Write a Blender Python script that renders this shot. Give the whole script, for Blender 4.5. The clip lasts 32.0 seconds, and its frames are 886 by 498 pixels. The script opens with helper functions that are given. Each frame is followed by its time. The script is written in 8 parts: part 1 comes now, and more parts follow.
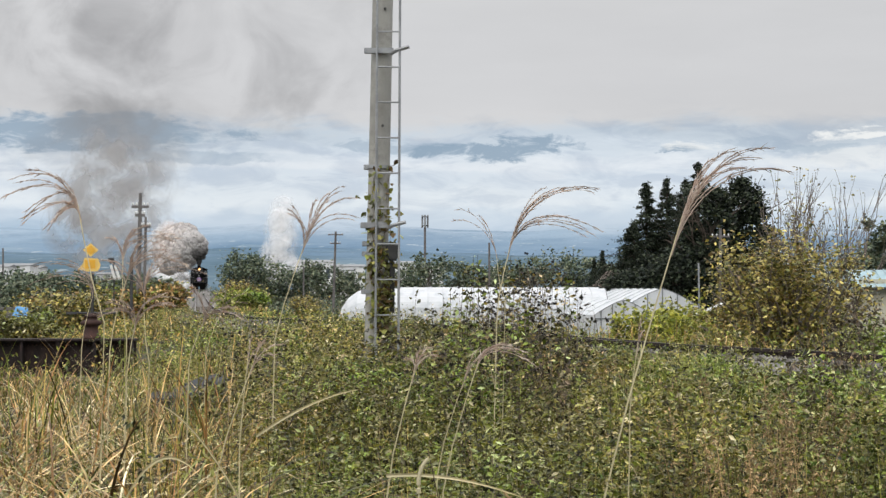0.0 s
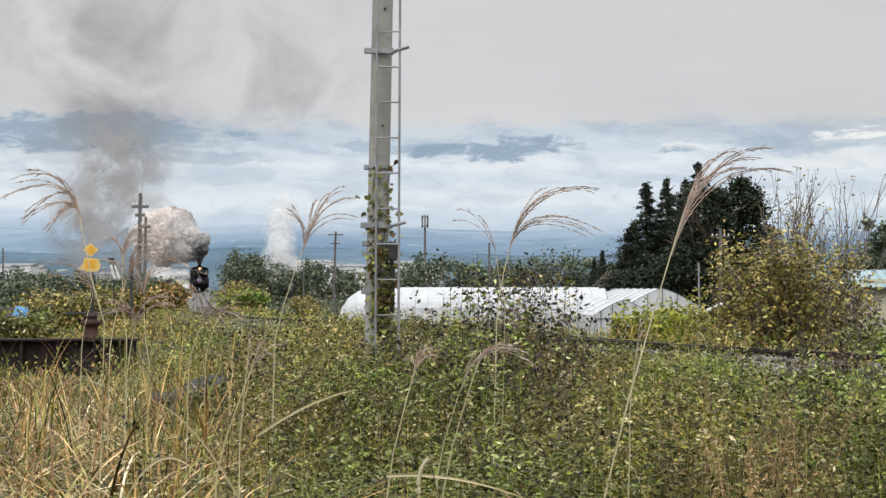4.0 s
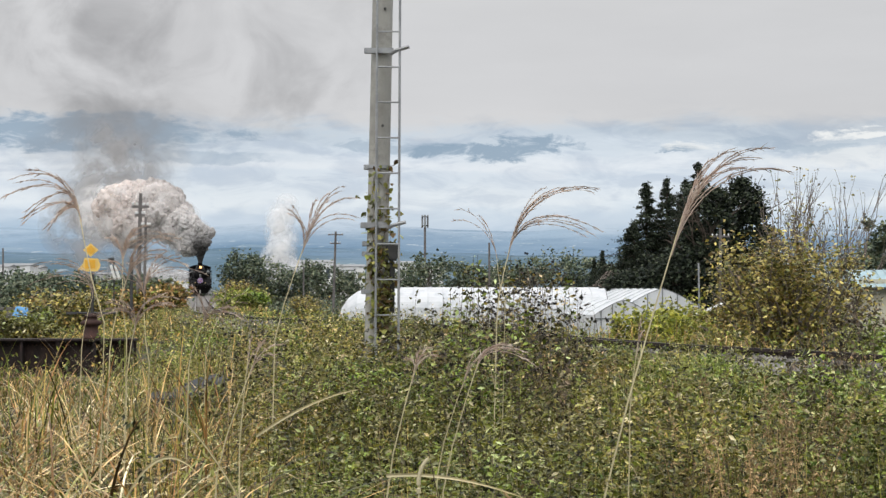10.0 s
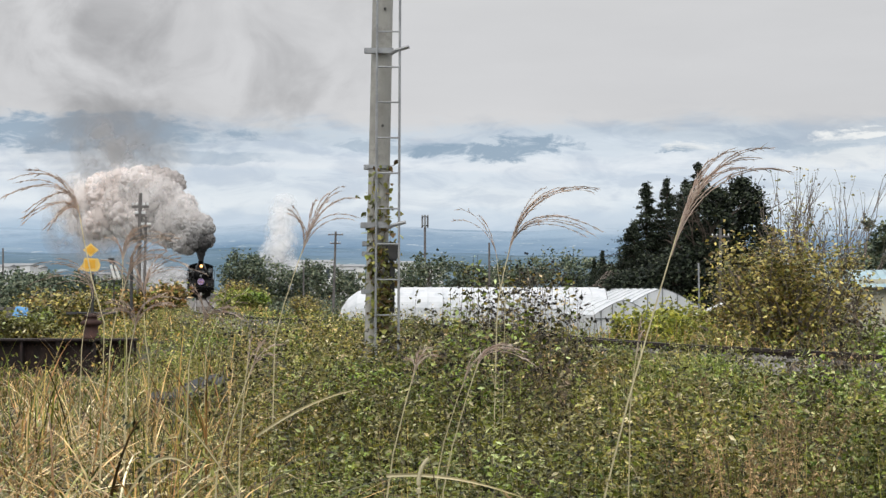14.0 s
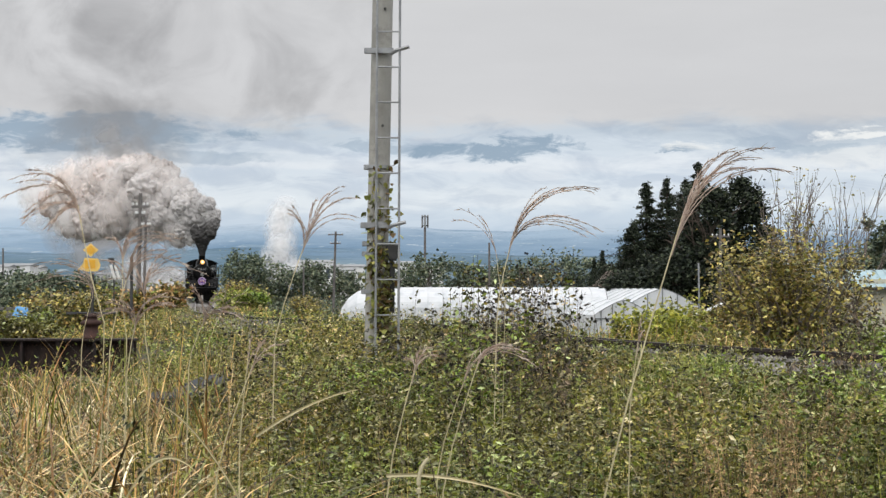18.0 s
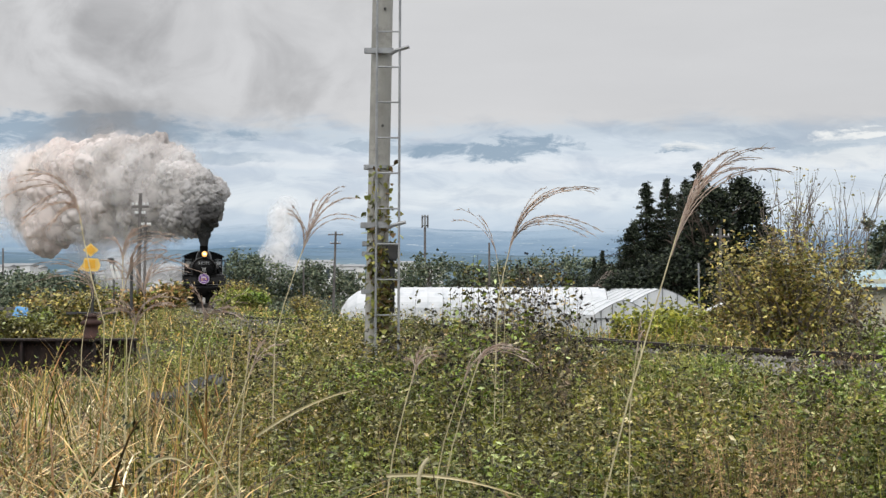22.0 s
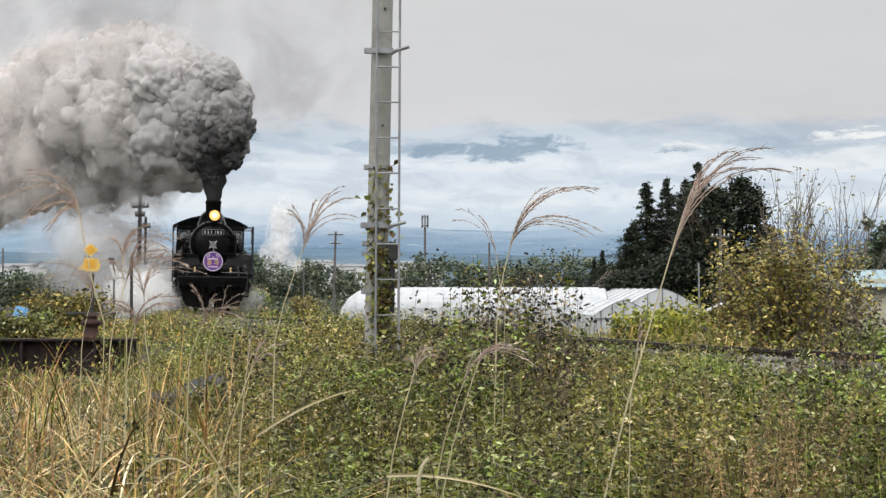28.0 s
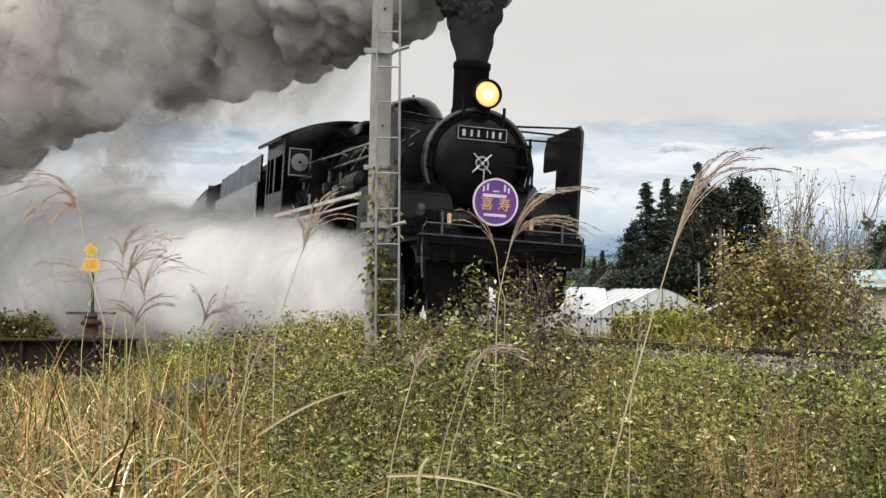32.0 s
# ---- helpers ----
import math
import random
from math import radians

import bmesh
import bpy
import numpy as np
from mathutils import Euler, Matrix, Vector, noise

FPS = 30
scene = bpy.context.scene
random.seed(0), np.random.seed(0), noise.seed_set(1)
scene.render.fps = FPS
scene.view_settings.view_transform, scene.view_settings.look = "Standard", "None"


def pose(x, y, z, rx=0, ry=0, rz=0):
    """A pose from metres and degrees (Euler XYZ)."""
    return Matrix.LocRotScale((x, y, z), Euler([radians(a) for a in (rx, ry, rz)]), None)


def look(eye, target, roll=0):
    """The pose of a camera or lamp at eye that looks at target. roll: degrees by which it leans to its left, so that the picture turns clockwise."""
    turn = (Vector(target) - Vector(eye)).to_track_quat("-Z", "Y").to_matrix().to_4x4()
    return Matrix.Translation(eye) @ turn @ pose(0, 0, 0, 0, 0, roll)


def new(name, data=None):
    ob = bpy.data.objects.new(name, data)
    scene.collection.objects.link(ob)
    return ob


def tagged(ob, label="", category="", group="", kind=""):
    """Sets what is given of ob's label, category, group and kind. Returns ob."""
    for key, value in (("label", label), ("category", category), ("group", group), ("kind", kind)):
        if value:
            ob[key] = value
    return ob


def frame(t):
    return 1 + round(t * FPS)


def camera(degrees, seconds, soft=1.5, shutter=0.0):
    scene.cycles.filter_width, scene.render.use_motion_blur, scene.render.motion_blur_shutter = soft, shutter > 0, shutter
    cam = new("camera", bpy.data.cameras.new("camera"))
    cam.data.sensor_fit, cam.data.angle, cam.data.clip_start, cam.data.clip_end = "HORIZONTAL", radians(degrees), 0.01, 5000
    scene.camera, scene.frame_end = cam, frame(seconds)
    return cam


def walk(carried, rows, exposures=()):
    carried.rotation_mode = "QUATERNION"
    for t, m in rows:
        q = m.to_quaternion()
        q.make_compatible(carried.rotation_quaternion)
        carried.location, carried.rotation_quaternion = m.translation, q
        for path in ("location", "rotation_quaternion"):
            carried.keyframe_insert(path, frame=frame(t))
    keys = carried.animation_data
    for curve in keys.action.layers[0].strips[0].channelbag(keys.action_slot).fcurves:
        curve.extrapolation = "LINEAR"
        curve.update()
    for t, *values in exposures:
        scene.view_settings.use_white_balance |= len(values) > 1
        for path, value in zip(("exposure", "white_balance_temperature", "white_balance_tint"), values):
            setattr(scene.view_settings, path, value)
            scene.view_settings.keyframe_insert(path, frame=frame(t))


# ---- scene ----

EYE = 1.5
cam = camera(30.3, 32.0, soft=1.42)
walk(cam, [(0, pose(0, 0, EYE, 91.40, 0, 0)), (32, pose(0, 0, EYE, 91.40, 0, 0))],
     exposures=[(0, 0.0, 6500, 10), (24, 0.0, 6500, 10), (29, 0.06, 6550, 10), (31, 0.14, 6700, 10), (32, 0.2, 6800, 10)])

# ---------------------------------------------------------------- sky and light
SUN_EL, SUN_AZ = radians(46), radians(205)


def nd(tree, kind, **values):
    n = tree.nodes.new(kind)
    for k, v in values.items():
        n.inputs[k.replace("_", " ")].default_value = v
    return n


def ramp(tree, source, stops, smooth=True):
    r = tree.nodes.new("ShaderNodeValToRGB")
    r.color_ramp.interpolation = {True: "EASE", False: "LINEAR", None: "CONSTANT"}[smooth]
    e = r.color_ramp.elements
    while len(e) < len(stops):
        e.new(0.5)
    for el, (p, c) in zip(e, stops):
        el.position = p
        el.color = (*c, 1) if len(c) == 3 else c
    tree.links.new(source, r.inputs[0])
    return r.outputs[0]


def math_node(tree, op, a, b=None, c=None, clamp=False):
    m = tree.nodes.new("ShaderNodeMath")
    m.operation, m.use_clamp = op, clamp
    for i, v in enumerate((a, b, c)):
        if v is None:
            continue
        if isinstance(v, (int, float)):
            m.inputs[i].default_value = v
        else:
            tree.links.new(v, m.inputs[i])
    return m.outputs[0]


def mix_rgb(tree, fac, a, b, mode="MIX"):
    m = tree.nodes.new("ShaderNodeMix")
    m.data_type, m.blend_type = "RGBA", mode
    for i, v in ((0, fac), (6, a), (7, b)):
        if isinstance(v, (int, float)):
            m.inputs[i].default_value = v
        elif isinstance(v, tuple):
            m.inputs[i].default_value = (*v, 1)
        else:
            tree.links.new(v, m.inputs[i])
    return m.outputs[2]


def noise_node(tree, vec, scale, detail=4, rough=0.55, dist=0.0):
    n = nd(tree, "ShaderNodeTexNoise", Scale=scale, Detail=detail, Roughness=rough, Distortion=dist)
    if vec is not None:
        tree.links.new(vec, n.inputs["Vector"])
    return n.outputs["Fac"]


def mapped(tree, vec, scale=(1, 1, 1), loc=(0, 0, 0)):
    m = nd(tree, "ShaderNodeMapping", Scale=scale, Location=loc)
    tree.links.new(vec, m.inputs["Vector"])
    return m.outputs[0]


def make_world():
    w = bpy.data.worlds.new("overcast_sky")
    scene.world = w
    w.use_nodes = True
    t = w.node_tree
    t.nodes.clear()
    out = t.nodes.new("ShaderNodeOutputWorld")
    bg = t.nodes.new("ShaderNodeBackground")
    sky = t.nodes.new("ShaderNodeTexSky")
    sky.sky_type, sky.sun_disc, sky.sun_elevation, sky.sun_rotation = "NISHITA", False, SUN_EL, SUN_AZ
    co = t.nodes.new("ShaderNodeTexCoord").outputs["Generated"]
    sep = t.nodes.new("ShaderNodeSeparateXYZ")
    t.links.new(co, sep.inputs[0])
    z = sep.outputs[2]
    # wavering cloud edges
    big = noise_node(t, mapped(t, co, (2.6, 2.6, 16), (3.1, 0.4, 1)), 2.0, 6, 0.6, 0.4)
    fine = noise_node(t, mapped(t, co, (5, 5, 17), (1, 2, 3)), 4.0, 8, 0.6, 0.5)
    wob = math_node(t, "ADD", math_node(t, "MULTIPLY", math_node(t, "SUBTRACT", big, 0.5), 0.030),
                    math_node(t, "MULTIPLY", math_node(t, "SUBTRACT", fine, 0.5), 0.022))
    el = math_node(t, "ADD", z, wob)
    v = math_node(t, "MULTIPLY", el, 4.0)
    col = ramp(t, v, [(0.00, (0.34, 0.45, 0.56)), (0.12, (0.38, 0.50, 0.63)), (0.165, (0.56, 0.65, 0.75)), (0.215, (0.70, 0.76, 0.82)),
                      (0.265, (0.63, 0.70, 0.78)), (0.29, (0.70, 0.75, 0.81)), (0.335, (0.58, 0.65, 0.73)), (0.375, (0.50, 0.57, 0.65)),
                      (0.43, (0.60, 0.60, 0.61)), (1.0, (0.66, 0.66, 0.66))])
    soft = math_node(t, "ADD", 0.86, math_node(t, "MULTIPLY", noise_node(t, mapped(t, co, (1.5, 1.5, 7)), 2.2, 5, 0.55), 0.28))
    col = mix_rgb(t, 1.0, col, soft, "MULTIPLY")
    # billows in the low white cloud
    low = ramp(t, v, [(0.14, (0, 0, 0)), (0.22, (1, 1, 1)), (0.38, (1, 1, 1)), (0.45, (0, 0, 0))])
    heap = ramp(t, noise_node(t, mapped(t, co, (7, 7, 24), (4, 1, 6)), 3.2, 8, 0.6, 0.6), [(0.36, (0.86, 0.88, 0.91)), (0.58, (1.07, 1.06, 1.04))])
    col = mix_rgb(t, low, col, mix_rgb(t, 1.0, col, heap, "MULTIPLY"))
    ahead = math_node(t, "GREATER_THAN", sep.outputs[1], 0.0)

    def cloud(cx, cz, wx, wz, deep, color, height, rag, crisp):
        """One cloud with torn edges, in directions across and up."""
        nonlocal col
        qx = math_node(t, "DIVIDE", math_node(t, "SUBTRACT", sep.outputs[0], cx), wx)
        qz = math_node(t, "DIVIDE", math_node(t, "SUBTRACT", height, cz), wz)
        m = math_node(t, "SUBTRACT", 1.0, math_node(t, "ADD", math_node(t, "MULTIPLY", qx, qx), math_node(t, "MULTIPLY", qz, qz)))
        m = math_node(t, "ADD", m, rag)
        m = math_node(t, "MULTIPLY", math_node(t, "MULTIPLY", m, crisp, clamp=True), ahead)
        col = mix_rgb(t, math_node(t, "MULTIPLY", m, deep), col, color)

    torn = math_node(t, "MULTIPLY", math_node(t, "SUBTRACT", noise_node(t, mapped(t, co, (12, 12, 34), (8, 3, 2)), 3.0, 9, 0.66, 0.6), 0.5), 4.6)
    # bluish banks between the layers, white breaks
    for cx, cz, wx, wz, deep in ((-0.225, 0.092, 0.105, 0.012, 0.80), (-0.03, 0.088, 0.05, 0.007, 0.5), (0.032, 0.086, 0.060, 0.0085, 0.9), (0.146, 0.081, 0.014, 0.0035, 0.8), (-0.16, 0.078, 0.05, 0.006, 0.4), (0.21, 0.088, 0.05, 0.004, 0.35)):
        cloud(cx, cz, wx, wz, deep, (0.27, 0.365, 0.47), el, torn, 1.6)
    for cx, cz, wx, wz, deep in ((0.255, 0.0945, 0.035, 0.0035, 0.9), (0.236, 0.078, 0.045, 0.008, 0.5), (0.156, 0.083, 0.022, 0.0045, 0.7)):
        cloud(cx, cz, wx, wz, deep, (0.86, 0.87, 0.86), el, torn, 1.2)
    # old smoke hanging in the cloud on one side
    wisps = math_node(t, "MULTIPLY", math_node(t, "SUBTRACT", noise_node(t, mapped(t, co, (9, 9, 11), (2, 4, 1.3)), 2.0, 7, 0.55, 0.5), 0.5), 6.0)
    for cx, cz, wx, wz, deep in ((-0.165, 0.150, 0.13, 0.085, 0.26), (-0.205, 0.150, 0.040, 0.060, 0.45), (-0.225, 0.17, 0.06, 0.04, 0.26), (-0.110, 0.123, 0.045, 0.026, 0.36), (-0.196, 0.070, 0.045, 0.046, 0.40)):
        cloud(cx, cz, wx, wz, deep, (0.25, 0.245, 0.25), z, wisps, 0.6)
    # an overcast sky is about three times brighter overhead than at the horizon
    lift = ramp(t, z, [(0.0, (1, 1, 1)), (0.19, (1.0, 1.0, 1.0)), (0.36, (1.6, 1.6, 1.6)), (0.6, (1.9, 1.9, 1.92)), (1.0, (2.0, 2.0, 2.04))])
    col = mix_rgb(t, 1.0, col, lift, "MULTIPLY")
    dim = mix_rgb(t, 1.0, sky.outputs[0], (0.10, 0.10, 0.10), "MULTIPLY")
    col = mix_rgb(t, 0.96, dim, col)
    t.links.new(col, bg.inputs[0])
    bg.inputs[1].default_value = 1.05
    t.links.new(bg.outputs[0], out.inputs[0])


make_world()
sun_data = bpy.data.lights.new("sun", "SUN")
sun_data.energy, sun_data.angle, sun_data.color = 1.35, radians(60), (1.0, 0.97, 0.92)
sun = new("sun", sun_data)
sun.matrix_world = look((math.sin(SUN_AZ) * 50, math.cos(SUN_AZ) * 50, 50 * math.tan(SUN_EL)), (0, 0, 0))


# ---------------------------------------------------------------- materials
def material(name, color, rough=0.7, metal=0.0, var=0.25, scale=3.0, fine=40.0, bump=0.2, second=None, spec=0.5,
             island=0.0, random_obj=0.0, emit=0.0):
    """A surface with a base colour, a second colour in stains, grain at two scales and fine relief."""
    m = bpy.data.materials.new(name)
    m.use_nodes = True
    t = m.node_tree
    b = t.nodes["Principled BSDF"]
    co = t.nodes.new("ShaderNodeTexCoord").outputs["Object"]
    n1 = noise_node(t, co, scale, 5, 0.6)
    n2 = noise_node(t, co, fine, 3, 0.6)
    dark = tuple(c * (1 - var) for c in color)
    lite = tuple(min(1, c * (1 + var)) for c in color)
    c = ramp(t, n1, [(0.3, dark), (0.7, lite)])
    if second:
        mask = ramp(t, noise_node(t, mapped(t, co, (1, 1, 1), (5, 3, 1)), scale * 1.7, 6, 0.65), [(0.48, (0, 0, 0)), (0.66, (1, 1, 1))])
        c = mix_rgb(t, mask, c, second)
    g = math_node(t, "ADD", 1 - var * 0.5, math_node(t, "MULTIPLY", n2, var))
    c = mix_rgb(t, 1.0, c, g, "MULTIPLY")
    if island or random_obj:
        src = t.nodes.new("ShaderNodeNewGeometry").outputs["Random Per Island"] if island else t.nodes.new("ShaderNodeObjectInfo").outputs["Random"]
        k = island or random_obj
        f = math_node(t, "ADD", 1 - k, math_node(t, "MULTIPLY", src, 2 * k))
        c = mix_rgb(t, 1.0, c, f, "MULTIPLY")
    t.links.new(c, b.inputs["Base Color"])
    b.inputs["Metallic"].default_value = metal
    b.inputs["Specular IOR Level"].default_value = spec
    r = math_node(t, "ADD", rough - 0.12, math_node(t, "MULTIPLY", n1, 0.24), clamp=True)
    t.links.new(r, b.inputs["Roughness"])
    if bump:
        bp = nd(t, "ShaderNodeBump", Strength=bump, Distance=0.02)
        t.links.new(n2, bp.inputs["Height"])
        t.links.new(bp.outputs[0], b.inputs["Normal"])
    if emit:
        t.links.new(c, b.inputs["Emission Color"])
        b.inputs["Emission Strength"].default_value = emit
    return m


def leaf_material(name, colors, gloss=0.45, trans=0.2, drifts=False, shine=0.4, uneven=0.62):
    """Leaves: one colour out of a range for each leaf, with light shining through."""
    m = bpy.data.materials.new(name)
    m.use_nodes = True
    t = m.node_tree
    b = t.nodes["Principled BSDF"]
    rnd = t.nodes.new("ShaderNodeNewGeometry").outputs["Random Per Island"]
    co = t.nodes.new("ShaderNodeTexCoord").outputs["Object"]
    n = len(colors)
    c = ramp(t, rnd, [(i / n, k) for i, k in enumerate(colors)], smooth=None)
    patch = math_node(t, "ADD", 0.50, math_node(t, "MULTIPLY", noise_node(t, co, 1.3, 4), 1.0))
    plant = ramp(t, noise_node(t, mapped(t, co, (1, 1, 0.6), (2, 7, 1)), 4.5, 2, 0.5), [(0.32, (1 - uneven,) * 3), (0.68, (1 + uneven,) * 3)])
    patch = math_node(t, "MULTIPLY", patch, plant)
    c = mix_rgb(t, 1.0, c, patch, "MULTIPLY")
    if drifts:
        drift = ramp(t, noise_node(t, mapped(t, co, (1, 1, 1), (4, 9, 2)), 0.55, 3, 0.5), [(0.36, (0.82, 1.10, 0.70)), (0.5, (1, 1, 1)), (0.64, (1.16, 0.96, 0.88))])
        c = mix_rgb(t, 1.0, c, drift, "MULTIPLY")
    t.links.new(c, b.inputs["Base Color"])
    b.inputs["Roughness"].default_value = gloss
    b.inputs["Specular IOR Level"].default_value = shine
    tr = t.nodes.new("ShaderNodeBsdfTranslucent")
    t.links.new(c, tr.inputs[0])
    mx = nd(t, "ShaderNodeMixShader", Fac=trans)
    t.links.new(b.outputs[0], mx.inputs[1])
    t.links.new(tr.outputs[0], mx.inputs[2])
    t.links.new(mx.outputs[0], t.nodes["Material Output"].inputs[0])
    return m


def smoke_material(name, alpha=1.0, scale=0.9, depth=0.5, wisps=(0.36, 0.74, 4), relief=0.3, rim=1.3):
    """Smoke, as pale as its puff's own colour. With alpha at 1 a dense billow, below that a lens of mist that thins out towards its rim."""
    m = bpy.data.materials.new(name)
    m.use_nodes = True
    t = m.node_tree
    t.nodes.clear()
    out = t.nodes.new("ShaderNodeOutputMaterial")
    co = t.nodes.new("ShaderNodeTexCoord").outputs["Object"]
    info = t.nodes.new("ShaderNodeObjectInfo")
    patch = ramp(t, noise_node(t, co, scale, 5, 0.6, 0.4), [(0.28, (0.90, 0.90, 0.90)), (0.72, (1.0, 1.0, 1.0))])
    c = mix_rgb(t, 1.0, info.outputs["Color"], patch, "MULTIPLY")
    d = t.nodes.new("ShaderNodeBsdfDiffuse")
    t.links.new(c, d.inputs[0])
    bp = nd(t, "ShaderNodeBump", Strength=relief, Distance=0.2)
    t.links.new(noise_node(t, co, scale * 3.2, 6, 0.6, 0.5), bp.inputs["Height"])
    t.links.new(bp.outputs[0], d.inputs["Normal"])
    # light goes on into the cloud and comes out of it again on the other side
    tl = t.nodes.new("ShaderNodeBsdfTranslucent")
    t.links.new(c, tl.inputs[0])
    lit = nd(t, "ShaderNodeMixShader", Fac=depth)
    t.links.new(d.outputs[0], lit.inputs[1])
    t.links.new(tl.outputs[0], lit.inputs[2])
    if alpha >= 1:
        t.links.new(lit.outputs[0], out.inputs[0])
        return m
    tp = t.nodes.new("ShaderNodeBsdfTransparent")
    wisp = noise_node(t, mapped(t, co, (1, 1, 1), (7, 1, 2)), scale * 2.2, wisps[2], 0.55, 0.4)
    a = ramp(t, wisp, [(wisps[0], (0, 0, 0)), (wisps[1], (alpha, alpha, alpha))])
    sp = t.nodes.new("ShaderNodeSeparateXYZ")
    t.links.new(co, sp.inputs[0])
    r2 = math_node(t, "ADD", math_node(t, "MULTIPLY", sp.outputs[0], sp.outputs[0]), math_node(t, "MULTIPLY", sp.outputs[2], sp.outputs[2]))
    thick = math_node(t, "POWER", math_node(t, "SUBTRACT", 1.0, r2, clamp=True), rim)
    a = math_node(t, "MULTIPLY", a, thick)
    mx = t.nodes.new("ShaderNodeMixShader")
    t.links.new(a, mx.inputs[0])
    t.links.new(tp.outputs[0], mx.inputs[1])
    t.links.new(lit.outputs[0], mx.inputs[2])
    t.links.new(mx.outputs[0], out.inputs[0])
    return m


def glow_material(name, color, strength):
    m = bpy.data.materials.new(name)
    m.use_nodes = True
    b = m.node_tree.nodes["Principled BSDF"]
    b.inputs["Base Color"].default_value = (*color, 1)
    b.inputs["Emission Color"].default_value = (*color, 1)
    b.inputs["Emission Strength"].default_value = strength
    return m


SOIL = material("weedy_soil", (0.036, 0.031, 0.018), 0.95, var=0.4, scale=0.6, fine=9, second=(0.034, 0.038, 0.015), bump=0.6)
BALLAST = material("grey_ballast", (0.17, 0.16, 0.15), 0.95, var=0.45, scale=2.0, fine=14, second=(0.10, 0.085, 0.07), bump=1.0, island=0.4)
RUST = material("rusty_steel", (0.060, 0.028, 0.022), 0.75, 0.2, var=0.4, scale=4, fine=50, second=(0.05, 0.03, 0.026), bump=0.3)
RUST_DARK = material("dark_rusty_steel", (0.016, 0.009, 0.009), 0.85, 0.0, var=0.4, scale=4, fine=50, second=(0.032, 0.018, 0.015), bump=0.3)
RAIL_TOP = material("worn_rail_steel", (0.30, 0.28, 0.27), 0.4, 0.8, var=0.2, scale=3, fine=60)
SLEEPER = material("grey_sleeper", (0.15, 0.13, 0.11), 0.9, var=0.4, scale=3, fine=40, random_obj=0.25, bump=0.4)
LOCO_BLACK = material("black_engine_paint", (0.0034, 0.0034, 0.0038), 0.30, 0.0, var=0.5, scale=2.5, fine=30, second=(0.006, 0.0055, 0.005), bump=0.12, spec=0.12)
SOOT = material("sooty_iron", (0.0048, 0.0045, 0.0043), 0.75, 0.0, var=0.5, scale=3, fine=40, second=(0.009, 0.008, 0.007), bump=0.3, spec=0.06)
SILVER = material("polished_steel", (0.55, 0.55, 0.54), 0.35, 0.9, var=0.15, scale=5, fine=50, bump=0.05)
WHITE_EDGE = material("white_edge_paint", (0.72, 0.72, 0.70), 0.5, var=0.12, scale=4, fine=50)
DEFLECTOR = material("glossy_deflector_paint", (0.010, 0.010, 0.011), 0.20, 0.0, var=0.3, scale=1.5, fine=25, bump=0.02, spec=1.0)
GLASS_DARK = material("cab_glass", (0.03, 0.035, 0.04), 0.1, var=0.1, bump=0)
GLASS_PALE = material("round_wiper_glass", (0.45, 0.47, 0.48), 0.2, var=0.15, bump=0)
COAL = material("coal", (0.012, 0.012, 0.012), 0.6, var=0.5, fine=15, bump=1.0)
TENDER_SIDE = material("glossy_tender_paint", (0.014, 0.014, 0.015), 0.24, 0.0, var=0.3, scale=1.5, fine=20, bump=0.03, spec=1.0)
COACH = material("dark_coach_paint", (0.045, 0.038, 0.036), 0.5, var=0.25, scale=1.5, fine=25)
CONCRETE = material("grey_pole_concrete", (0.33, 0.325, 0.30), 0.85, var=0.16, scale=2.2, fine=45, second=(0.25, 0.245, 0.225), bump=0.25)
GALV = material("galvanised_steel", (0.30, 0.31, 0.32), 0.55, 0.5, var=0.2, scale=6, fine=60)
DARK_POST = material("dark_post", (0.05, 0.05, 0.05), 0.7, 0.2, var=0.3)
POLE_GREY = material("weathered_pole", (0.14, 0.13, 0.125), 0.85, var=0.3, scale=2, fine=20)
FILM = material("greenhouse_film", (0.60, 0.62, 0.64), 0.45, var=0.07, scale=0.8, fine=6, second=(0.50, 0.53, 0.56), bump=0.15)
DARK_STONE = material("dark_wet_stone", (0.038, 0.042, 0.048), 0.85, var=0.35, scale=6, fine=40, second=(0.06, 0.062, 0.065), bump=0.6)
FRAME_GREY = material("greenhouse_pipe", (0.20, 0.215, 0.22), 0.5, 0.4, var=0.15)
YELLOW = material("yellow_sign_paint", (0.80, 0.42, 0.03), 0.55, var=0.08, scale=6, second=(0.70, 0.38, 0.05))
YELLOW_DIM = material("faded_yellow_paint", (0.82, 0.56, 0.16), 0.6, var=0.1, scale=6)
BLUE_ROOF = material("pale_blue_sheet_roof", (0.33, 0.47, 0.52), 0.45, 0.1, var=0.12, scale=1.2, second=(0.42, 0.52, 0.54))
CREAM = material("cream_wall", (0.50, 0.48, 0.38), 0.85, var=0.12, scale=1.2)
WHITE_WALL = material("white_wall", (0.72, 0.73, 0.73), 0.8, var=0.08, scale=0.5)
BROWN_ROOF = material("brown_roof", (0.20, 0.15, 0.12), 0.8, var=0.2, scale=1)
WINDOW = material("window_glass", (0.06, 0.075, 0.09), 0.12, var=0.1, bump=0)
TARP = material("blue_tarpaulin", (0.10, 0.32, 0.62), 0.45, var=0.2, scale=3)
BARK = material("bark", (0.09, 0.07, 0.055), 0.9, var=0.35, scale=5, fine=30, bump=0.5)
TWIG = material("grey_twigs", (0.17, 0.14, 0.12), 0.85, var=0.3, scale=4)
STEM_GREEN = material("weed_stem", (0.042, 0.035, 0.017), 0.8, var=0.35, scale=4, island=0.3)
